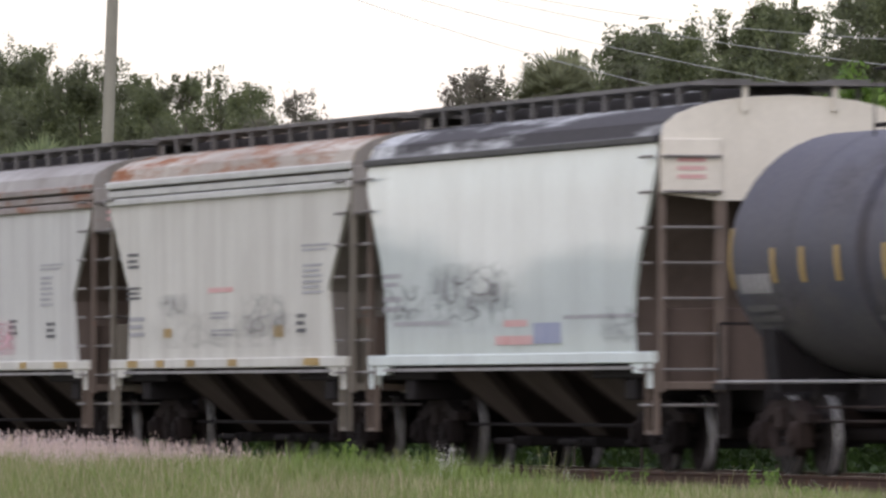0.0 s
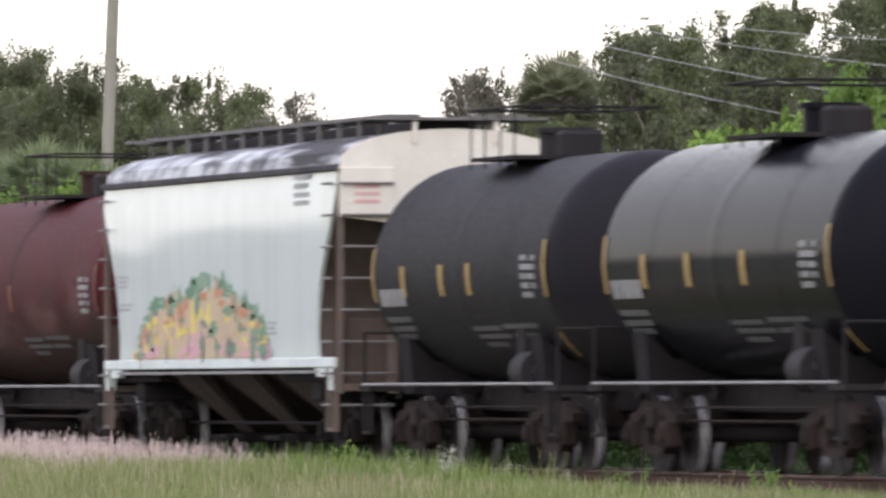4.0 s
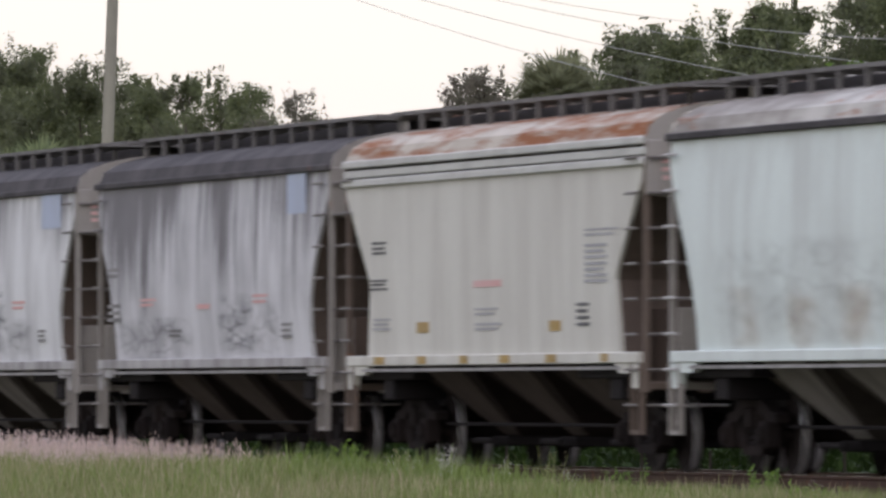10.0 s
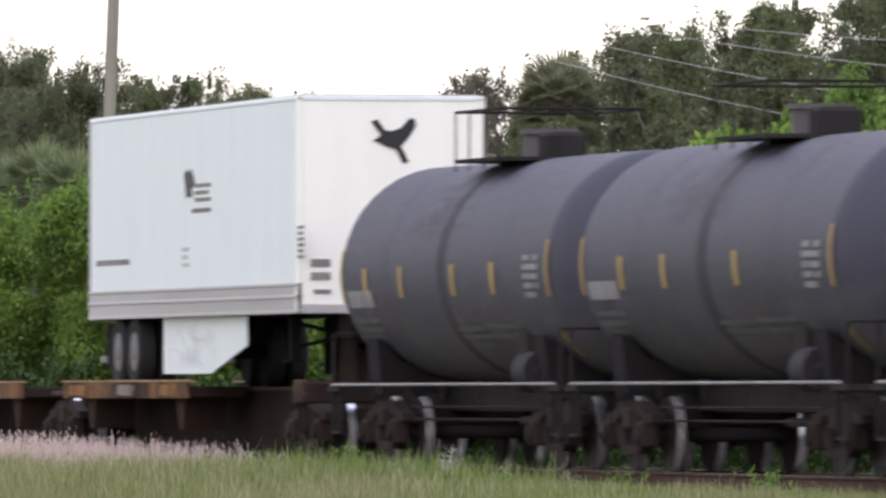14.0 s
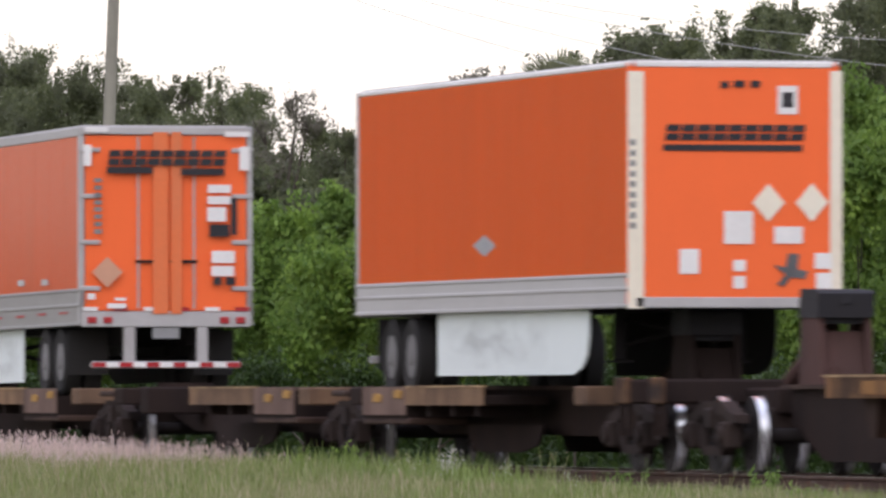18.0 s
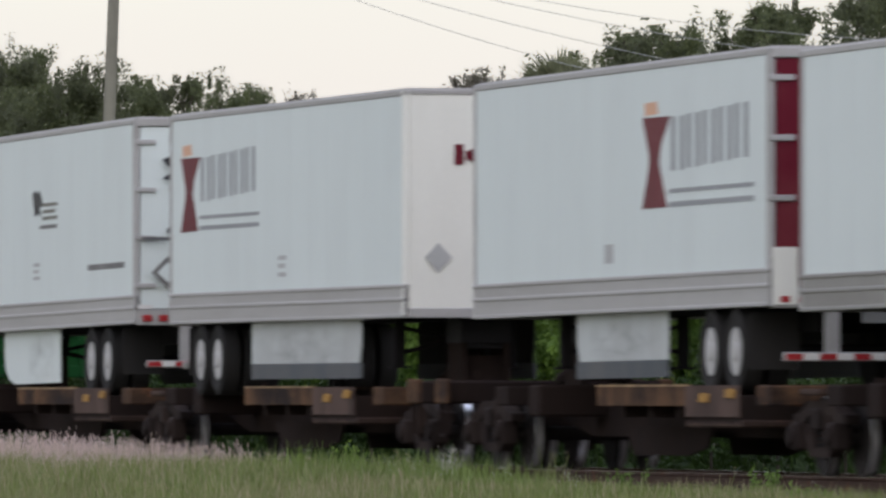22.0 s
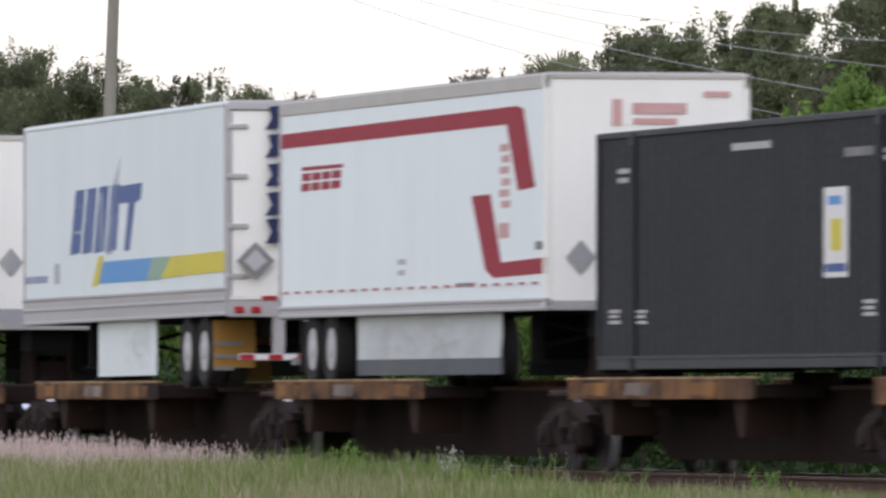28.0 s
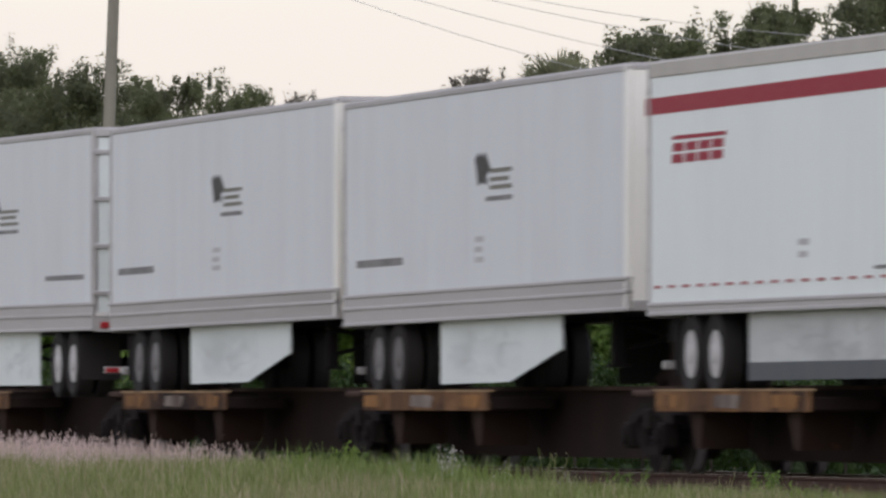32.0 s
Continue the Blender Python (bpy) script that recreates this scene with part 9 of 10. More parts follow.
patch(o2, M["stencil_pale"], [(-0.61, 2.88), (-0.05, 3.02), (0.52, 2.85), (-0.05, 2.71)], -1.318, "emblem", "")
bars(o2, M["tape_red"], [(-6.7, 2.09, 0.77, 0.036), (-4.64, 2.09, 0.75, 0.036), (-2.63, 2.1, 0.73, 0.036), (-0.66, 2.1, 0.71, 0.035), (1.26, 2.11, 0.69, 0.035), (3.13, 2.11, 0.68, 0.034), (4.96, 2.12, 0.66, 0.034), (6.75, 2.12, 0.65, 0.034)], -1.318, "marker_strip")
patch(k1, M["brand_maroon"], [(1.51, 4.24), (2.97, 4.23), (2.5, 3.9), (2.39, 3.7), (2.8, 3.15), (1.51, 3.15), (1.86, 3.66), (1.86, 3.79)], -1.298, "emblem", "dark red emblem")
patch(k1, M["brand_peach"], [(1.63, 4.41), (2.27, 4.42), (2.33, 4.27), (1.68, 4.26)], -1.298, "emblem", "")
bars(k1, M["letter_grey"], [(5.06, 3.34, 4.3, 0.051), (5.06, 3.18, 4.3, 0.063)], -1.298, "emblem")
patch(k2, M["brand_maroon"], [(-7.24, 4.29), (-5.8, 4.29), (-6.26, 3.97), (-6.37, 3.78), (-5.97, 3.25), (-7.24, 3.24), (-6.89, 3.74), (-6.89, 3.86)], -1.298, "emblem", "dark red emblem")
patch(k2, M["brand_peach"], [(-7.13, 4.46), (-6.49, 4.48), (-6.43, 4.33), (-7.07, 4.31)], -1.298, "emblem", "")
bars(k2, M["letter_grey"], [(-3.73, 3.44, 4.25, 0.049), (-3.73, 3.29, 4.25, 0.061)], -1.298, "emblem")
bars_end(k2, M["brand_maroon"], [(-0.57, 4.07, 0.12, 0.267)], 8.055, "emblem")
patch_end(k2, M["brand_maroon"], [(-0.48, 4.11), (-0.25, 4.2), (-0.25, 3.93), (-0.48, 4.01)], 8.055, "emblem", "")
patch_end(k2, M["stencil_pale2"], [(-1.02, 2.73), (-0.85, 2.92), (-0.67, 2.73), (-0.85, 2.53)], 8.055, "placard", "")
bars(k1, M["stencil_pale2"], [(-0.29, 2.64, 0.47, 0.231)], -1.298, "stencil")
bars(k2, M["stencil_pale2"], [(0.01, 2.81, 0.54, 0.064), (-0.03, 2.7, 0.47, 0.064), (0.01, 2.58, 0.54, 0.064)], -1.298, "stencil")
bars_end(k1, M["trailer_cream"], [(-1.12, 2.27, 0.3, 0.661)], 8.005, "door_foot")
patch_end(wb, M["brand_black"], [(-0.91, 4.3), (-0.77, 4.35), (-0.67, 4.25), (-0.65, 4.12), (-0.76, 4.15), (-0.84, 4.21)], 8.070, "emblem", "")
patch_end(wb, M["brand_black"], [(-0.91, 4.02), (-0.76, 4.12), (-0.67, 4.02), (-0.71, 3.98), (-0.84, 4.0)], 8.070, "emblem", "")
bars_end(wb, M["stencil_black"], [(-0.72, 3.27, 0.24, 0.078), (-0.9, 3.15, 0.61, 0.052)], 8.070, "stencil")
patch_end(wb, M["stencil_grey2"], [(-1.07, 2.66), (-0.83, 2.9), (-0.59, 2.66), (-0.83, 2.43)], 8.070, "placard", "")
patch_end(wb, M["trailer_white"], [(-0.98, 2.66), (-0.83, 2.81), (-0.68, 2.66), (-0.83, 2.52)], 8.080, "placard", "")
bars_end(wa, M["stencil_black"], [(-0.98, 3.14, 0.44, 0.066)], 7.920, "stencil")
patch_end(wa, M["brand_black"], [(-0.93, 4.3), (-0.83, 4.36), (-0.72, 4.31), (-0.74, 4.17), (-0.83, 4.17)], 7.920, "emblem", "")
patch_end(wa, M["stencil_grey2"], [(-1.01, 2.66), (-0.83, 2.87), (-0.78, 2.81), (-0.89, 2.65), (-0.78, 2.52), (-0.83, 2.46)], 7.920, "placard", "")
patch(sw, M["brand_blue"], [(-3.6, 3.99), (-2.86, 4.0), (-3.23, 3.07), (-4.05, 3.04)], -1.298, "emblem", "blue slanted emblem")
patch(sw, M["brand_blue"], [(-2.64, 4.0), (-1.91, 4.01), (-2.28, 3.07), (-3.08, 3.04)], -1.298, "emblem", "")
patch(sw, M["brand_blue"], [(-1.69, 4.01), (-0.97, 4.02), (-1.33, 3.07), (-2.13, 3.04)], -1.298, "emblem", "")
patch(sw, M["brand_blue"], [(-0.76, 4.02), (-0.04, 4.03), (-0.4, 3.07), (-1.19, 3.04)], -1.298, "emblem", "")
patch(sw, M["brand_blue"], [(-0.4, 3.99), (1.65, 4.01), (1.51, 3.77), (1.09, 3.73), (0.66, 3.05), (0.24, 3.04), (0.59, 3.74), (-0.47, 3.74)], -1.298, "emblem", "")
patch(sw, M["brand_silver"], [(-0.76, 3.96), (0.03, 4.42), (-0.29, 4.01), (-0.69, 3.01), (-1.12, 3.01)], -1.298, "emblem", "")
bars(sw, M["brand_silver"], [(-3.27, 3.75, 0.81, 0.045), (-3.45, 3.37, 0.74, 0.045), (-2.46, 3.51, 0.22, 0.86), (-1.59, 3.51, 0.22, 0.848)], -1.298, "emblem")
patch(sw, M["brand_sky"], [(-1.41, 2.91), (3.37, 2.92), (2.96, 2.59), (-1.84, 2.59)], -1.298, "stripe", "sky blue stripe")
patch(sw, M["brand_mix"], [(2.41, 2.91), (4.86, 2.92), (4.66, 2.62), (1.99, 2.59)], -1.301, "stripe", "")
patch(sw, M["brand_yellow"], [(3.85, 2.91), (7.92, 2.94), (7.92, 2.65), (3.1, 2.61)], -1.303, "stripe", "yellow stripe")
patch(sw, M["brand_yellow"], [(-1.77, 2.99), (-1.33, 3.0), (-1.77, 2.57), (-2.28, 2.55)], -1.300, "stripe", "")
bars(sw, M["stencil_blue"], [(-6.85, 2.71, 1.85, 0.107)], -1.298, "stencil")
bars(sw, M["stencil_pale2"], [(-5.13, 2.78, 0.45, 0.304)], -1.298, "stencil")
patch_end(sw, M["brand_navy"], [(-0.71, 4.94), (-0.47, 4.97), (-0.49, 4.64), (-0.76, 4.62), (-0.67, 4.78)], 7.995, "emblem", "")
patch_end(sw, M["brand_navy"], [(-0.72, 4.55), (-0.47, 4.58), (-0.49, 4.25), (-0.76, 4.23), (-0.67, 4.39)], 7.995, "emblem", "")
patch_end(sw, M["brand_navy"], [(-0.73, 4.14), (-0.47, 4.17), (-0.49, 3.85), (-0.76, 3.83), (-0.67, 3.99)], 7.995, "emblem", "")
patch_end(sw, M["brand_navy"], [(-0.74, 3.74), (-0.47, 3.77), (-0.49, 3.44), (-0.76, 3.42), (-0.67, 3.58)], 7.995, "emblem", "")
patch_end(sw, M["brand_navy"], [(-0.75, 3.37), (-0.47, 3.4), (-0.49, 3.05), (-0.76, 3.03), (-0.67, 3.2)], 7.995, "emblem", "")
patch_end(sw, M["stencil_grey2"], [(-1.17, 2.79), (-0.9, 3.06), (-0.63, 2.79), (-0.9, 2.53)], 7.995, "placard", "")
patch_end(sw, M["stencil_pale2"], [(-1.06, 2.79), (-0.9, 2.95), (-0.74, 2.79), (-0.9, 2.64)], 8.003, "placard", "")
bars_end(sw, M["stencil_grey"], [(-1.05, 1.65, 0.41, 0.057), (-1.08, 1.47, 0.36, 0.057), (-1.11, 1.3, 0.29, 0.057)], 6.755, "stencil")
patch(r2, M["brand_red"], [(-8.22, 4.5), (6.71, 4.56), (7.04, 4.52), (6.98, 4.35), (5.89, 4.34), (-8.22, 4.3)], -1.298, "stripe", "thick red stripe")
patch(r2, M["brand_red"], [(5.96, 4.53), (6.71, 4.56), (7.07, 4.51), (7.73, 3.53), (6.75, 3.5), (6.09, 4.34)], -1.300, "stripe", "")
patch(r2, M["brand_red"], [(4.01, 3.47), (5.12, 3.48), (5.76, 2.61), (8.34, 2.65), (8.34, 2.45), (5.29, 2.42), (4.82, 2.53)], -1.298, "stripe", "")
bars(r2, M["stencil_red"], [(5.96, 4.05, 0.53, 0.093), (6.05, 3.91, 0.47, 0.092), (5.95, 3.77, 0.55, 0.093), (6.04, 3.62, 0.49, 0.092), (5.94, 3.48, 0.57, 0.093), (6.03, 3.34, 0.51, 0.092), (5.92, 3.01, 0.6, 0.192)], -1.298, "emblem")
bars(r2, M["stencil_pale2"], [(-0.27, 2.68, 0.5, 0.075), (-0.3, 2.54, 0.43, 0.075)], -1.298, "stencil")
bars(r2, M["stencil_grey2"], [(3.62, 2.35, 1.19, 0.043), (7.95, 2.8, 0.45, 0.105)], -1.298, "stencil")
patch(r1, M["brand_red"], [(-8.22, 4.5), (6.71, 4.56), (7.04, 4.52), (6.98, 4.35), (5.89, 4.34), (-8.22, 4.3)], -1.298, "stripe", "thick red stripe")
patch(r3, M["brand_red"], [(-8.22, 4.5), (6.71, 4.56), (7.04, 4.52), (6.98, 4.35), (5.89, 4.34), (-8.22, 4.3)], -1.298, "stripe", "thick red stripe")
patch(r1, M["brand_red"], [(5.96, 4.53), (6.71, 4.56), (7.07, 4.51), (7.73, 3.53), (6.75, 3.5), (6.09, 4.34)], -1.300, "stripe", "")
patch(r3, M["brand_red"], [(5.96, 4.53), (6.71, 4.56), (7.07, 4.51), (7.73, 3.53), (6.75, 3.5), (6.09, 4.34)], -1.300, "stripe", "")
patch(r1, M["brand_red"], [(4.01, 3.47), (5.12, 3.48), (5.76, 2.61), (8.34, 2.65), (8.34, 2.45), (5.29, 2.42), (4.82, 2.53)], -1.298, "stripe", "")
patch(r3, M["brand_red"], [(4.01, 3.47), (5.12, 3.48), (5.76, 2.61), (8.34, 2.65), (8.34, 2.45), (5.29, 2.42), (4.82, 2.53)], -1.298, "stripe", "")
bars(r1, M["stencil_red"], [(5.96, 4.05, 0.53, 0.093), (6.05, 3.91, 0.47, 0.092), (5.95, 3.77, 0.55, 0.093), (6.04, 3.62, 0.49, 0.092), (5.94, 3.48, 0.57, 0.093), (6.03, 3.34, 0.51, 0.092), (5.92, 3.01, 0.6, 0.192)], -1.298, "emblem")
bars(r3, M["stencil_red"], [(5.96, 4.05, 0.53, 0.093), (6.05, 3.91, 0.47, 0.092), (5.95, 3.77, 0.55, 0.093), (6.04, 3.62, 0.49, 0.092), (5.94, 3.48, 0.57, 0.093), (6.03, 3.34, 0.51, 0.092), (5.92, 3.01, 0.6, 0.192)], -1.298, "emblem")
bars(r1, M["stencil_pale2"], [(-0.27, 2.68, 0.5, 0.075), (-0.3, 2.54, 0.43, 0.075)], -1.298, "stencil")
bars(r3, M["stencil_pale2"], [(-0.27, 2.68, 0.5, 0.075), (-0.3, 2.54, 0.43, 0.075)], -1.298, "stencil")
bars(r1, M["stencil_grey2"], [(3.62, 2.35, 1.19, 0.043), (7.95, 2.8, 0.45, 0.105)], -1.298, "stencil")
bars(r3, M["stencil_grey2"], [(3.62, 2.35, 1.19, 0.043), (7.95, 2.8, 0.45, 0.105)], -1.298, "stencil")
bars_end(r1, M["stencil_red"], [(-0.39, 4.45, 0.12, 0.327), (0.15, 4.5, 0.69, 0.134), (0.09, 4.34, 0.56, 0.074), (0.88, 4.68, 0.34, 0.067)], 8.330, "stencil")
patch_end(r1, M["stencil_pale"], [(-1.04, 2.65), (-0.85, 2.87), (-0.66, 2.65), (-0.85, 2.43)], 8.330, "placard", "")
patch_end(r2, M["stencil_pale"], [(-1.02, 3.0), (-0.82, 3.23), (-0.63, 3.0), (-0.82, 2.78)], 8.130, "placard", "")
bars_end(r2, M["rubber_pale"], [(-0.76, 2.18, 0.55, 0.211)], 8.130, "kick_plate")
patch(cA, M["tape_white"], [(-1.27, 3.46), (-0.67, 3.47), (-0.52, 3.23), (-0.37, 3.1), (-0.37, 2.49), (-0.52, 2.29), (-0.79, 2.13), (-1.21, 2.12), (-1.45, 2.36), (-1.6, 2.54), (-1.57, 3.11), (-1.36, 3.28)], -1.279, "emblem", "white shield emblem")
bars(cA, M["graf_pink"], [(-0.91, 3.04, 0.6, 0.163), (-0.91, 2.62, 0.6, 0.149)], -1.279, "emblem")
bars(cA, M["stencil_red"], [(-0.88, 2.88, 0.36, 0.102)], -1.279, "emblem")
bars(cA, M["stencil_white"], [(0.23, 2.9, 0.47, 0.135), (0.96, 2.94, 0.65, 0.241), (0.67, 2.74, 1.47, 0.067), (0.64, 2.57, 1.53, 0.188)], -1.279, "emblem")
bars(cA, M["stencil_white"], [(-0.04, 3.87, 1.72, 0.081), (6.89, 2.87, 0.6, 0.057), (6.85, 2.76, 0.51, 0.057), (-7.19, 2.85, 0.72, 0.054), (-7.24, 2.75, 0.62, 0.054), (-5.72, 2.0, 0.67, 0.05), (-5.77, 1.91, 0.58, 0.05), (5.46, 2.02, 0.61, 0.048), (5.42, 1.93, 0.52, 0.048)], -1.279, "stencil")
bars(cA, M["stencil_green"], [(4.96, 3.73, 1.5, 0.034), (4.86, 3.67, 1.29, 0.034), (6.36, 3.73, 0.63, 0.078), (-6.54, 3.72, 0.58, 0.063)], -1.279, "stencil")
bars(cA, M["stencil_white"], [(8.45, 3.8, 0.48, 0.034), (8.41, 3.73, 0.41, 0.034), (8.45, 3.67, 0.48, 0.034), (8.45, 3.22, 0.48, 0.044), (8.41, 3.14, 0.41, 0.044), (8.45, 3.06, 0.48, 0.044), (8.45, 2.98, 0.48, 0.044), (8.41, 2.9, 0.41, 0.044), (8.45, 2.82, 0.48, 0.044), (8.45, 2.74, 0.48, 0.044), (8.41, 2.66, 0.41, 0.044)], -1.303, "stencil")
patch(cB, M["tape_white"], [(-1.27, 3.46), (-0.67, 3.47), (-0.52, 3.23), (-0.37, 3.1), (-0.37, 2.49), (-0.52, 2.29), (-0.79, 2.13), (-1.21, 2.12), (-1.45, 2.36), (-1.6, 2.54), (-1.57, 3.11), (-1.36, 3.28)], -1.279, "emblem", "white shield emblem")
patch(cC, M["tape_white"], [(-1.27, 3.46), (-0.67, 3.47), (-0.52, 3.23), (-0.37, 3.1), (-0.37, 2.49), (-0.52, 2.29), (-0.79, 2.13), (-1.21, 2.12), (-1.45, 2.36), (-1.6, 2.54), (-1.57, 3.11), (-1.36, 3.28)], -1.279, "emblem", "white shield emblem")
bars(cB, M["graf_pink"], [(-0.91, 3.04, 0.6, 0.163), (-0.91, 2.62, 0.6, 0.149)], -1.279, "emblem")
bars(cC, M["graf_pink"], [(-0.91, 3.04, 0.6, 0.163), (-0.91, 2.62, 0.6, 0.149)], -1.279, "emblem")
bars(cB, M["stencil_red"], [(-0.88, 2.88, 0.36, 0.102)], -1.279, "emblem")
bars(cC, M["stencil_red"], [(-0.88, 2.88, 0.36, 0.102)], -1.279, "emblem")
bars(cB, M["stencil_white"], [(0.23, 2.9, 0.47, 0.135), (0.96, 2.94, 0.65, 0.241), (0.67, 2.74, 1.47, 0.067), (0.64, 2.57, 1.53, 0.188)], -1.279, "emblem")
bars(cC, M["stencil_white"], [(0.23, 2.9, 0.47, 0.135), (0.96, 2.94, 0.65, 0.241), (0.67, 2.74, 1.47, 0.067), (0.64, 2.57, 1.53, 0.188)], -1.279, "emblem")
bars(cB, M["stencil_white"], [(-0.04, 3.87, 1.72, 0.081), (6.89, 2.87, 0.6, 0.057), (6.85, 2.76, 0.51, 0.057), (-7.19, 2.85, 0.72, 0.054), (-7.24, 2.75, 0.62, 0.054), (-5.72, 2.0, 0.67, 0.05), (-5.77, 1.91, 0.58, 0.05), (5.46, 2.02, 0.61, 0.048), (5.42, 1.93, 0.52, 0.048)], -1.279, "stencil")
bars(cC, M["stencil_white"], [(-0.04, 3.87, 1.72, 0.081), (6.89, 2.87, 0.6, 0.057), (6.85, 2.76, 0.51, 0.057), (-7.19, 2.85, 0.72, 0.054), (-7.24, 2.75, 0.62, 0.054), (-5.72, 2.0, 0.67, 0.05), (-5.77, 1.91, 0.58, 0.05), (5.46, 2.02, 0.61, 0.048), (5.42, 1.93, 0.52, 0.048)], -1.279, "stencil")
bars(cB, M["stencil_green"], [(4.96, 3.73, 1.5, 0.034), (4.86, 3.67, 1.29, 0.034), (6.36, 3.73, 0.63, 0.078), (-6.54, 3.72, 0.58, 0.063)], -1.279, "stencil")
bars(cC, M["stencil_green"], [(4.96, 3.73, 1.5, 0.034), (4.86, 3.67, 1.29, 0.034), (6.36, 3.73, 0.63, 0.078), (-6.54, 3.72, 0.58, 0.063)], -1.279, "stencil")
bars(cB, M["stencil_white"], [(8.45, 3.8, 0.48, 0.034), (8.41, 3.73, 0.41, 0.034), (8.45, 3.67, 0.48, 0.034), (8.45, 3.22, 0.48, 0.044), (8.41, 3.14, 0.41, 0.044), (8.45, 3.06, 0.48, 0.044), (8.45, 2.98, 0.48, 0.044), (8.41, 2.9, 0.41, 0.044), (8.45, 2.82, 0.48, 0.044), (8.45, 2.74, 0.48, 0.044), (8.41, 2.66, 0.41, 0.044)], -1.303, "stencil")
bars(cC, M["stencil_white"], [(8.45, 3.8, 0.48, 0.034), (8.41, 3.73, 0.41, 0.034), (8.45, 3.67, 0.48, 0.034), (8.45, 3.22, 0.48, 0.044), (8.41, 3.14, 0.41, 0.044), (8.45, 3.06, 0.48, 0.044), (8.45, 2.98, 0.48, 0.044), (8.41, 2.9, 0.41, 0.044), (8.45, 2.82, 0.48, 0.044), (8.45, 2.74, 0.48, 0.044), (8.41, 2.66, 0.41, 0.044)], -1.303, "stencil")
patch_end(cA, M["tape_white"], [(-1.05, 3.65), (-0.92, 3.82), (-0.73, 3.82), (-0.63, 3.65), (-0.73, 3.47), (-0.92, 3.47)], 8.095, "emblem", "white hexagonal emblem")
bars_end(cA, M["graf_pink"], [(-0.83, 3.66, 0.21, 0.115)], 8.105, "emblem")
bars(cD, M["stencil_white"], [(-0.08, 3.82, 1.9, 0.083), (6.48, 3.65, 0.64, 0.048), (6.44, 3.57, 0.55, 0.048), (-6.64, 3.64, 0.62, 0.06), (-6.68, 3.53, 0.53, 0.06), (-7.14, 1.95, 0.59, 0.036), (-7.18, 1.89, 0.5, 0.036), (-7.14, 1.82, 0.59, 0.036), (-5.72, 1.94, 0.61, 0.036), (-5.76, 1.88, 0.53, 0.036), (-5.72, 1.81, 0.61, 0.036), (5.54, 1.98, 0.59, 0.037), (5.5, 1.91, 0.51, 0.037), (5.54, 1.84, 0.59, 0.037), (6.98, 1.98, 0.69, 0.039), (6.93, 1.91, 0.6, 0.039), (6.98, 1.84, 0.69, 0.039)], -1.279, "stencil")
bars(cD, M["stencil_grey2"], [(5.06, 3.66, 1.34, 0.101)], -1.279, "stencil")
bars(cD, M["tape_white"], [(3.98, 2.77, 1.11, 1.017)], -1.279, "sign", "tall coloured sign")
# sign colours
bars(cD, M["brand_sky"], [(3.94, 3.13, 0.62, 0.10)], -1.284, "sign_patch")
bars(cD, M["brand_yellow"], [(4.02, 2.74, 0.50, 0.36)], -1.284, "sign_patch")
bars(cD, M["brand_blue"], [(3.98, 2.37, 0.99, 0.095)], -1.284, "sign_patch")


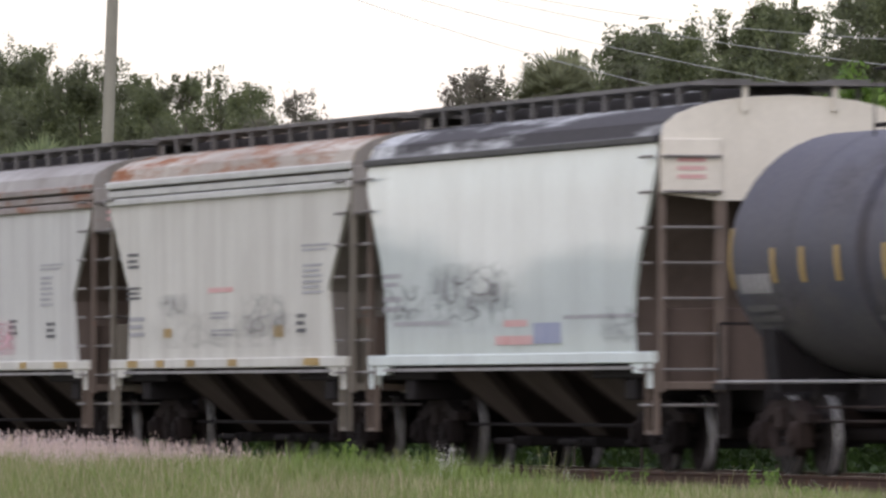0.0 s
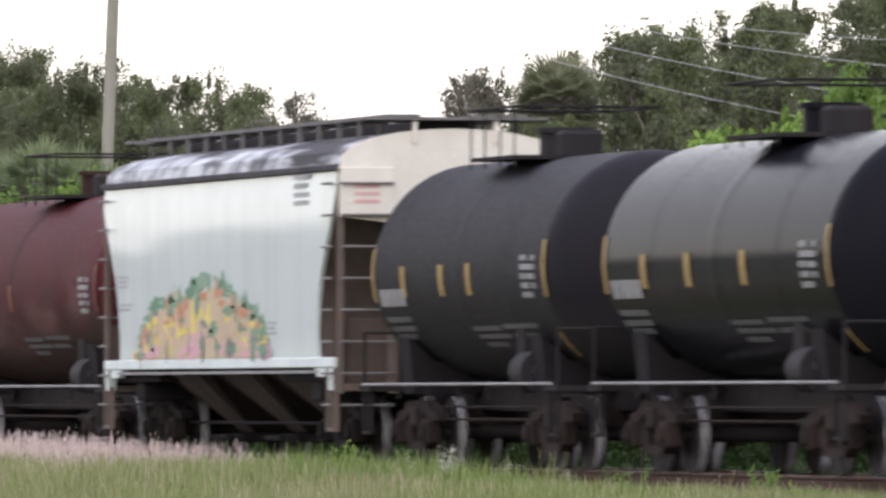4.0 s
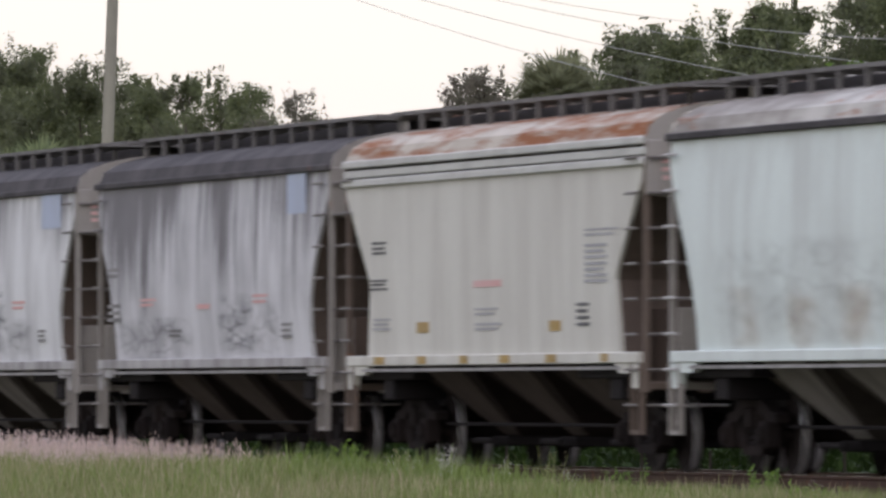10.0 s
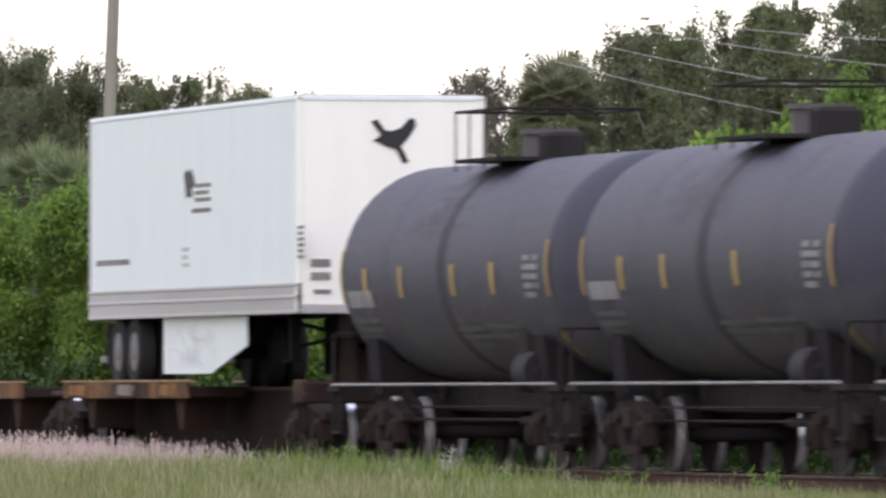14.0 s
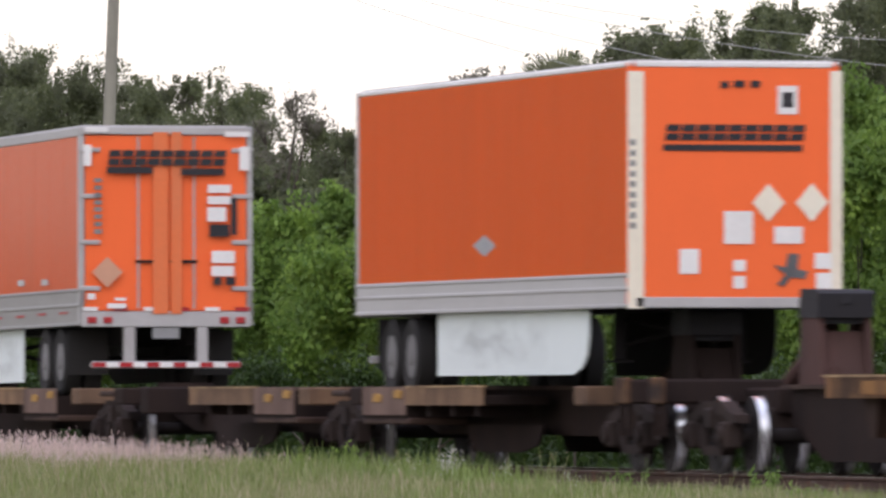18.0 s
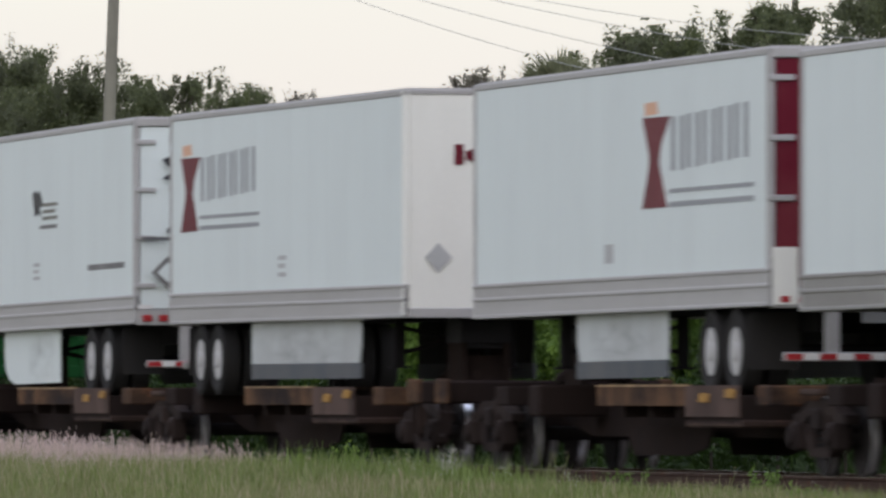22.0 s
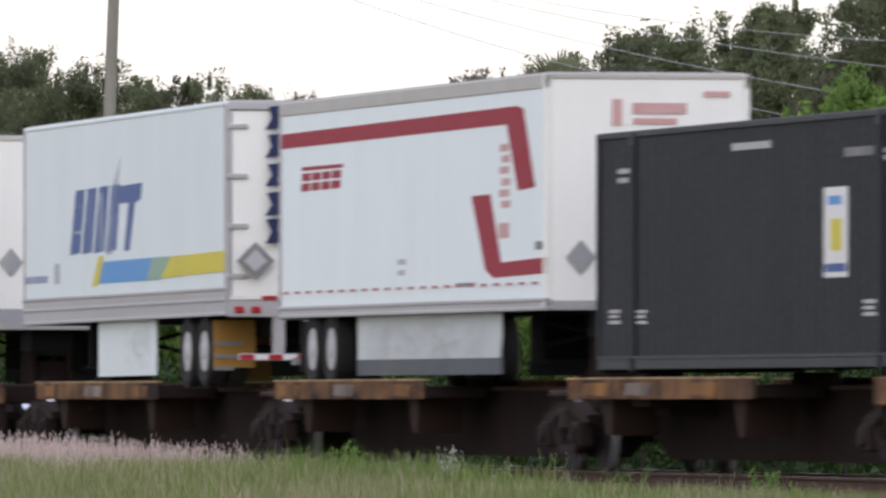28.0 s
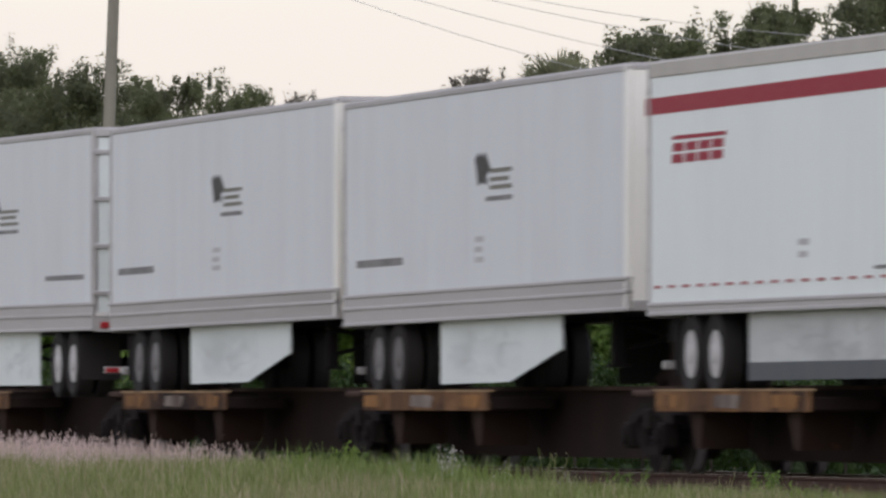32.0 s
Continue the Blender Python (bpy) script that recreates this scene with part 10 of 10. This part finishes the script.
# ---- the silver-blue estate car that drives past on the road ----
def passing_car():
    M["car_paint"] = paint("car_paint", (0.53, 0.58, 0.70), 0.28, 0.1, (0.3, 0.3, 0.3), 0.1, bump=0.0, blotch=0.05, spec=0.6)
    M["car_glass"] = paint("car_glass", (0.046, 0.070, 0.110), 0.06, 0.05, (0.1, 0.1, 0.1), 0.05, bump=0.0, blotch=0.0, spec=0.5)
    M["car_rear"] = paint("car_rear", (0.16, 0.175, 0.22), 0.4, 0.1, (0.1, 0.1, 0.1), 0.1, bump=0.0, spec=0.3)
    M["car_black"] = paint("car_black", (0.02, 0.02, 0.022), 0.5, 0.2, (0.06, 0.06, 0.06), 0.1)
    c = thing("estate_car", "silver-blue estate car with black roof rails", "car")
    # lengthways along x, front at +x; origin on the road under its middle

    def loft(rows):
        b = Mb()
        b.rings(rows)
        return b

    def section(x, w, z0, z1, k=0.12):
        return [(x, -w + k, z0), (x, -w, z0 + k), (x, -w * 0.98, z1 - k), (x, -w + k * 1.6, z1), (x, w - k * 1.6, z1), (x, w * 0.98, z1 - k), (x, w, z0 + k), (x, w - k, z0)]
    part("body", loft([section(-2.71, 0.80, 0.45, 0.92), section(-2.58, 0.88, 0.30, 1.02), section(-1.11, 0.91, 0.28, 1.02), section(0.9, 0.91, 0.28, 1.00),
                       section(1.9, 0.88, 0.30, 0.96), section(2.45, 0.80, 0.36, 0.82)]).mesh("car_body", True), M["car_paint"], c)
    prof = [(-2.55, 0.97), (-2.14, 1.35), (-1.56, 1.56), (-0.60, 1.64), (0.65, 1.63), (1.10, 1.54), (1.66, 0.97)]
    part("cabin", loft([[(x, -0.84 + 0.22 * (z - 1.0), z) for x, z in prof], [(x, 0.84 - 0.22 * (z - 1.0), z) for x, z in prof]]).mesh("car_cabin"), M["car_glass"], c)
    roof = [(-1.96, 1.45), (-1.84, 1.55), (-1.52, 1.63), (-0.73, 1.685), (0.2, 1.69), (0.75, 1.65), (1.16, 1.56), (1.08, 1.455), (0.7, 1.47), (0.0, 1.49), (-0.73, 1.485), (-1.50, 1.44), (-1.78, 1.39)]
    part("roof", Mb().prism(roof, 1, -0.765, 0.765).mesh("car_roof"), M["car_paint"], c)
    for sy in (-1, 1):
        for name, pts in (("windscreen_pillar", [(1.02, 1.56), (1.16, 1.61), (1.74, 0.99), (1.56, 0.99)]), ("door_pillar", [(-0.30, 1.56), (-0.24, 1.56), (-0.20, 1.0), (-0.27, 1.0)]),
                          ("rear_pillar", [(-1.52, 1.58), (-1.21, 1.60), (-1.14, 1.0), (-1.43, 1.0)]), ("tail_pillar", [(-2.19, 1.40), (-1.78, 1.55), (-2.14, 1.0), (-2.60, 1.0)])):
            rows = [[(x, sy * (0.86 - 0.22 * (z - 1.0)), z) for x, z in pts], [(x, sy * (0.80 - 0.22 * (z - 1.0)), z) for x, z in pts]]
            part(name, loft(rows).mesh(name), M["car_paint"] if "screen" in name else M["car_rear"], c)
        rl = part("roof_rail", Mb().rod((-1.56, sy * 0.62, 1.71), (-0.6, sy * 0.62, 1.775), 0.018, 8).rod((-0.6, sy * 0.62, 1.775), (0.75, sy * 0.62, 1.745), 0.018, 8).mesh("roof_rail", True), M["car_black"], c)
        for x in (-1.5, -0.4, 0.7):
            part("rail_foot", kept("rfoot", lambda: Mb().box(-0.05, 0.05, -0.02, 0.02, -0.12, 0.0)), M["car_black"], rl, pose(x, sy * 0.62, 1.74))
        part("roof_moulding", Mb().prism([(-1.50, 1.628), (-0.73, 1.683), (0.2, 1.688), (0.72, 1.65), (0.72, 1.660), (0.2, 1.700), (-0.73, 1.695), (-1.50, 1.640)], 1, sy * 0.70 - 0.02, sy * 0.70 + 0.02).mesh("roof_moulding"), M["car_black"], c)
        part("mirror", Mb().box(1.15, 1.3, sy * 0.9 - 0.09, sy * 0.9 + 0.09, 0.98, 1.12, 0.03).mesh("mirror"), M["car_paint"], c)
        for x in (-1.52, 1.40):
            w = part("wheel", kept("cartyre", lambda: Mb().rings([[(r * math.cos(a * math.tau / 24), y2, r * math.sin(a * math.tau / 24)) for a in range(24)] for r, y2 in ((0.20, -0.1), (0.31, -0.11), (0.33, -0.08), (0.33, 0.08), (0.31, 0.11), (0.20, 0.1))]), True), M["tyre"], c, pose(x, sy * 0.80, 0.33))
            part("rim", kept("carrim", lambda: Mb().rod((0, -0.10, 0), (0, 0.10, 0), 0.21, 16)), M["rim"], w)
        part("headlamp", Mb().box(2.25, 2.4, sy * 0.6 - 0.15, sy * 0.6 + 0.15, 0.64, 0.78, 0.03).mesh("headlamp"), M["stencil_white"], c)
        part("tail_lamp", Mb().box(-2.70, -2.54, sy * 0.74 - 0.1, sy * 0.74 + 0.1, 0.75, 1.0, 0.03).mesh("tail_lamp"), M["tape_red"], c)
    return c


estate = passing_car()


def drive_by():
    """Comes up the side street, crosses the view, and turns down the road along the railway."""
    pace, east, north = 11.2, math.sin(radians(12.155)), math.cos(radians(12.155))
    x8, y8, z = -47.9, -25.5, -0.63
    bend, r = 9.11, 4.6
    arc = radians(77.845) * r / pace
    bx, by = x8 + east * pace * (bend - 8.7), y8 + north * pace * (bend - 8.7)
    cx, cy = bx + north * r, by - east * r

    def at(t):
        if t <= bend:
            return x8 + east * pace * (t - 8.7), y8 + north * pace * (t - 8.7), 77.845
        a = min(t - bend, arc) * pace / r
        h = radians(77.845) - a
        rest = max(0.0, t - bend - arc) * pace
        return cx - r * math.sin(h) + rest, cy + r * math.cos(h), math.degrees(h)
    times = [0, 4, 8, 8.5, 9.0] + [bend + arc * k / 6 for k in range(7)] + [10.5, 12, 16, 20, 24, 28, 32]
    rows = []
    for t in times:
        x, y, h = at(t)
        rows.append((t, pose(x, y, z, 0, 0, h)))
    walk(estate, rows)


def motions():
    """The train runs down the line at a steady pace; wheels turn; the car drives by."""
    for ob, s, y, z, ry in MOVERS:
        walk(ob, [(t, pose(s + SPEED * (t - 25), y, z, 0, ry, 0)) for t in (0, 8, 16, 24, 32)])
    first = WHEELSETS[0]
    step = 1.0 / FPS
    turn = math.degrees(SPEED * step / 0.457)
    walk(first, [(k * step, pose(0, 0, 0, 0, k * turn, 0)) for k in range(32 * FPS + 1)])
    act, slot = first.animation_data.action, first.animation_data.action_slot
    for ob in WHEELSETS[1:]:
        ob.rotation_mode = "QUATERNION"
        data = ob.animation_data_create()
        data.action, data.action_slot = act, slot
    drive_by()


motions()
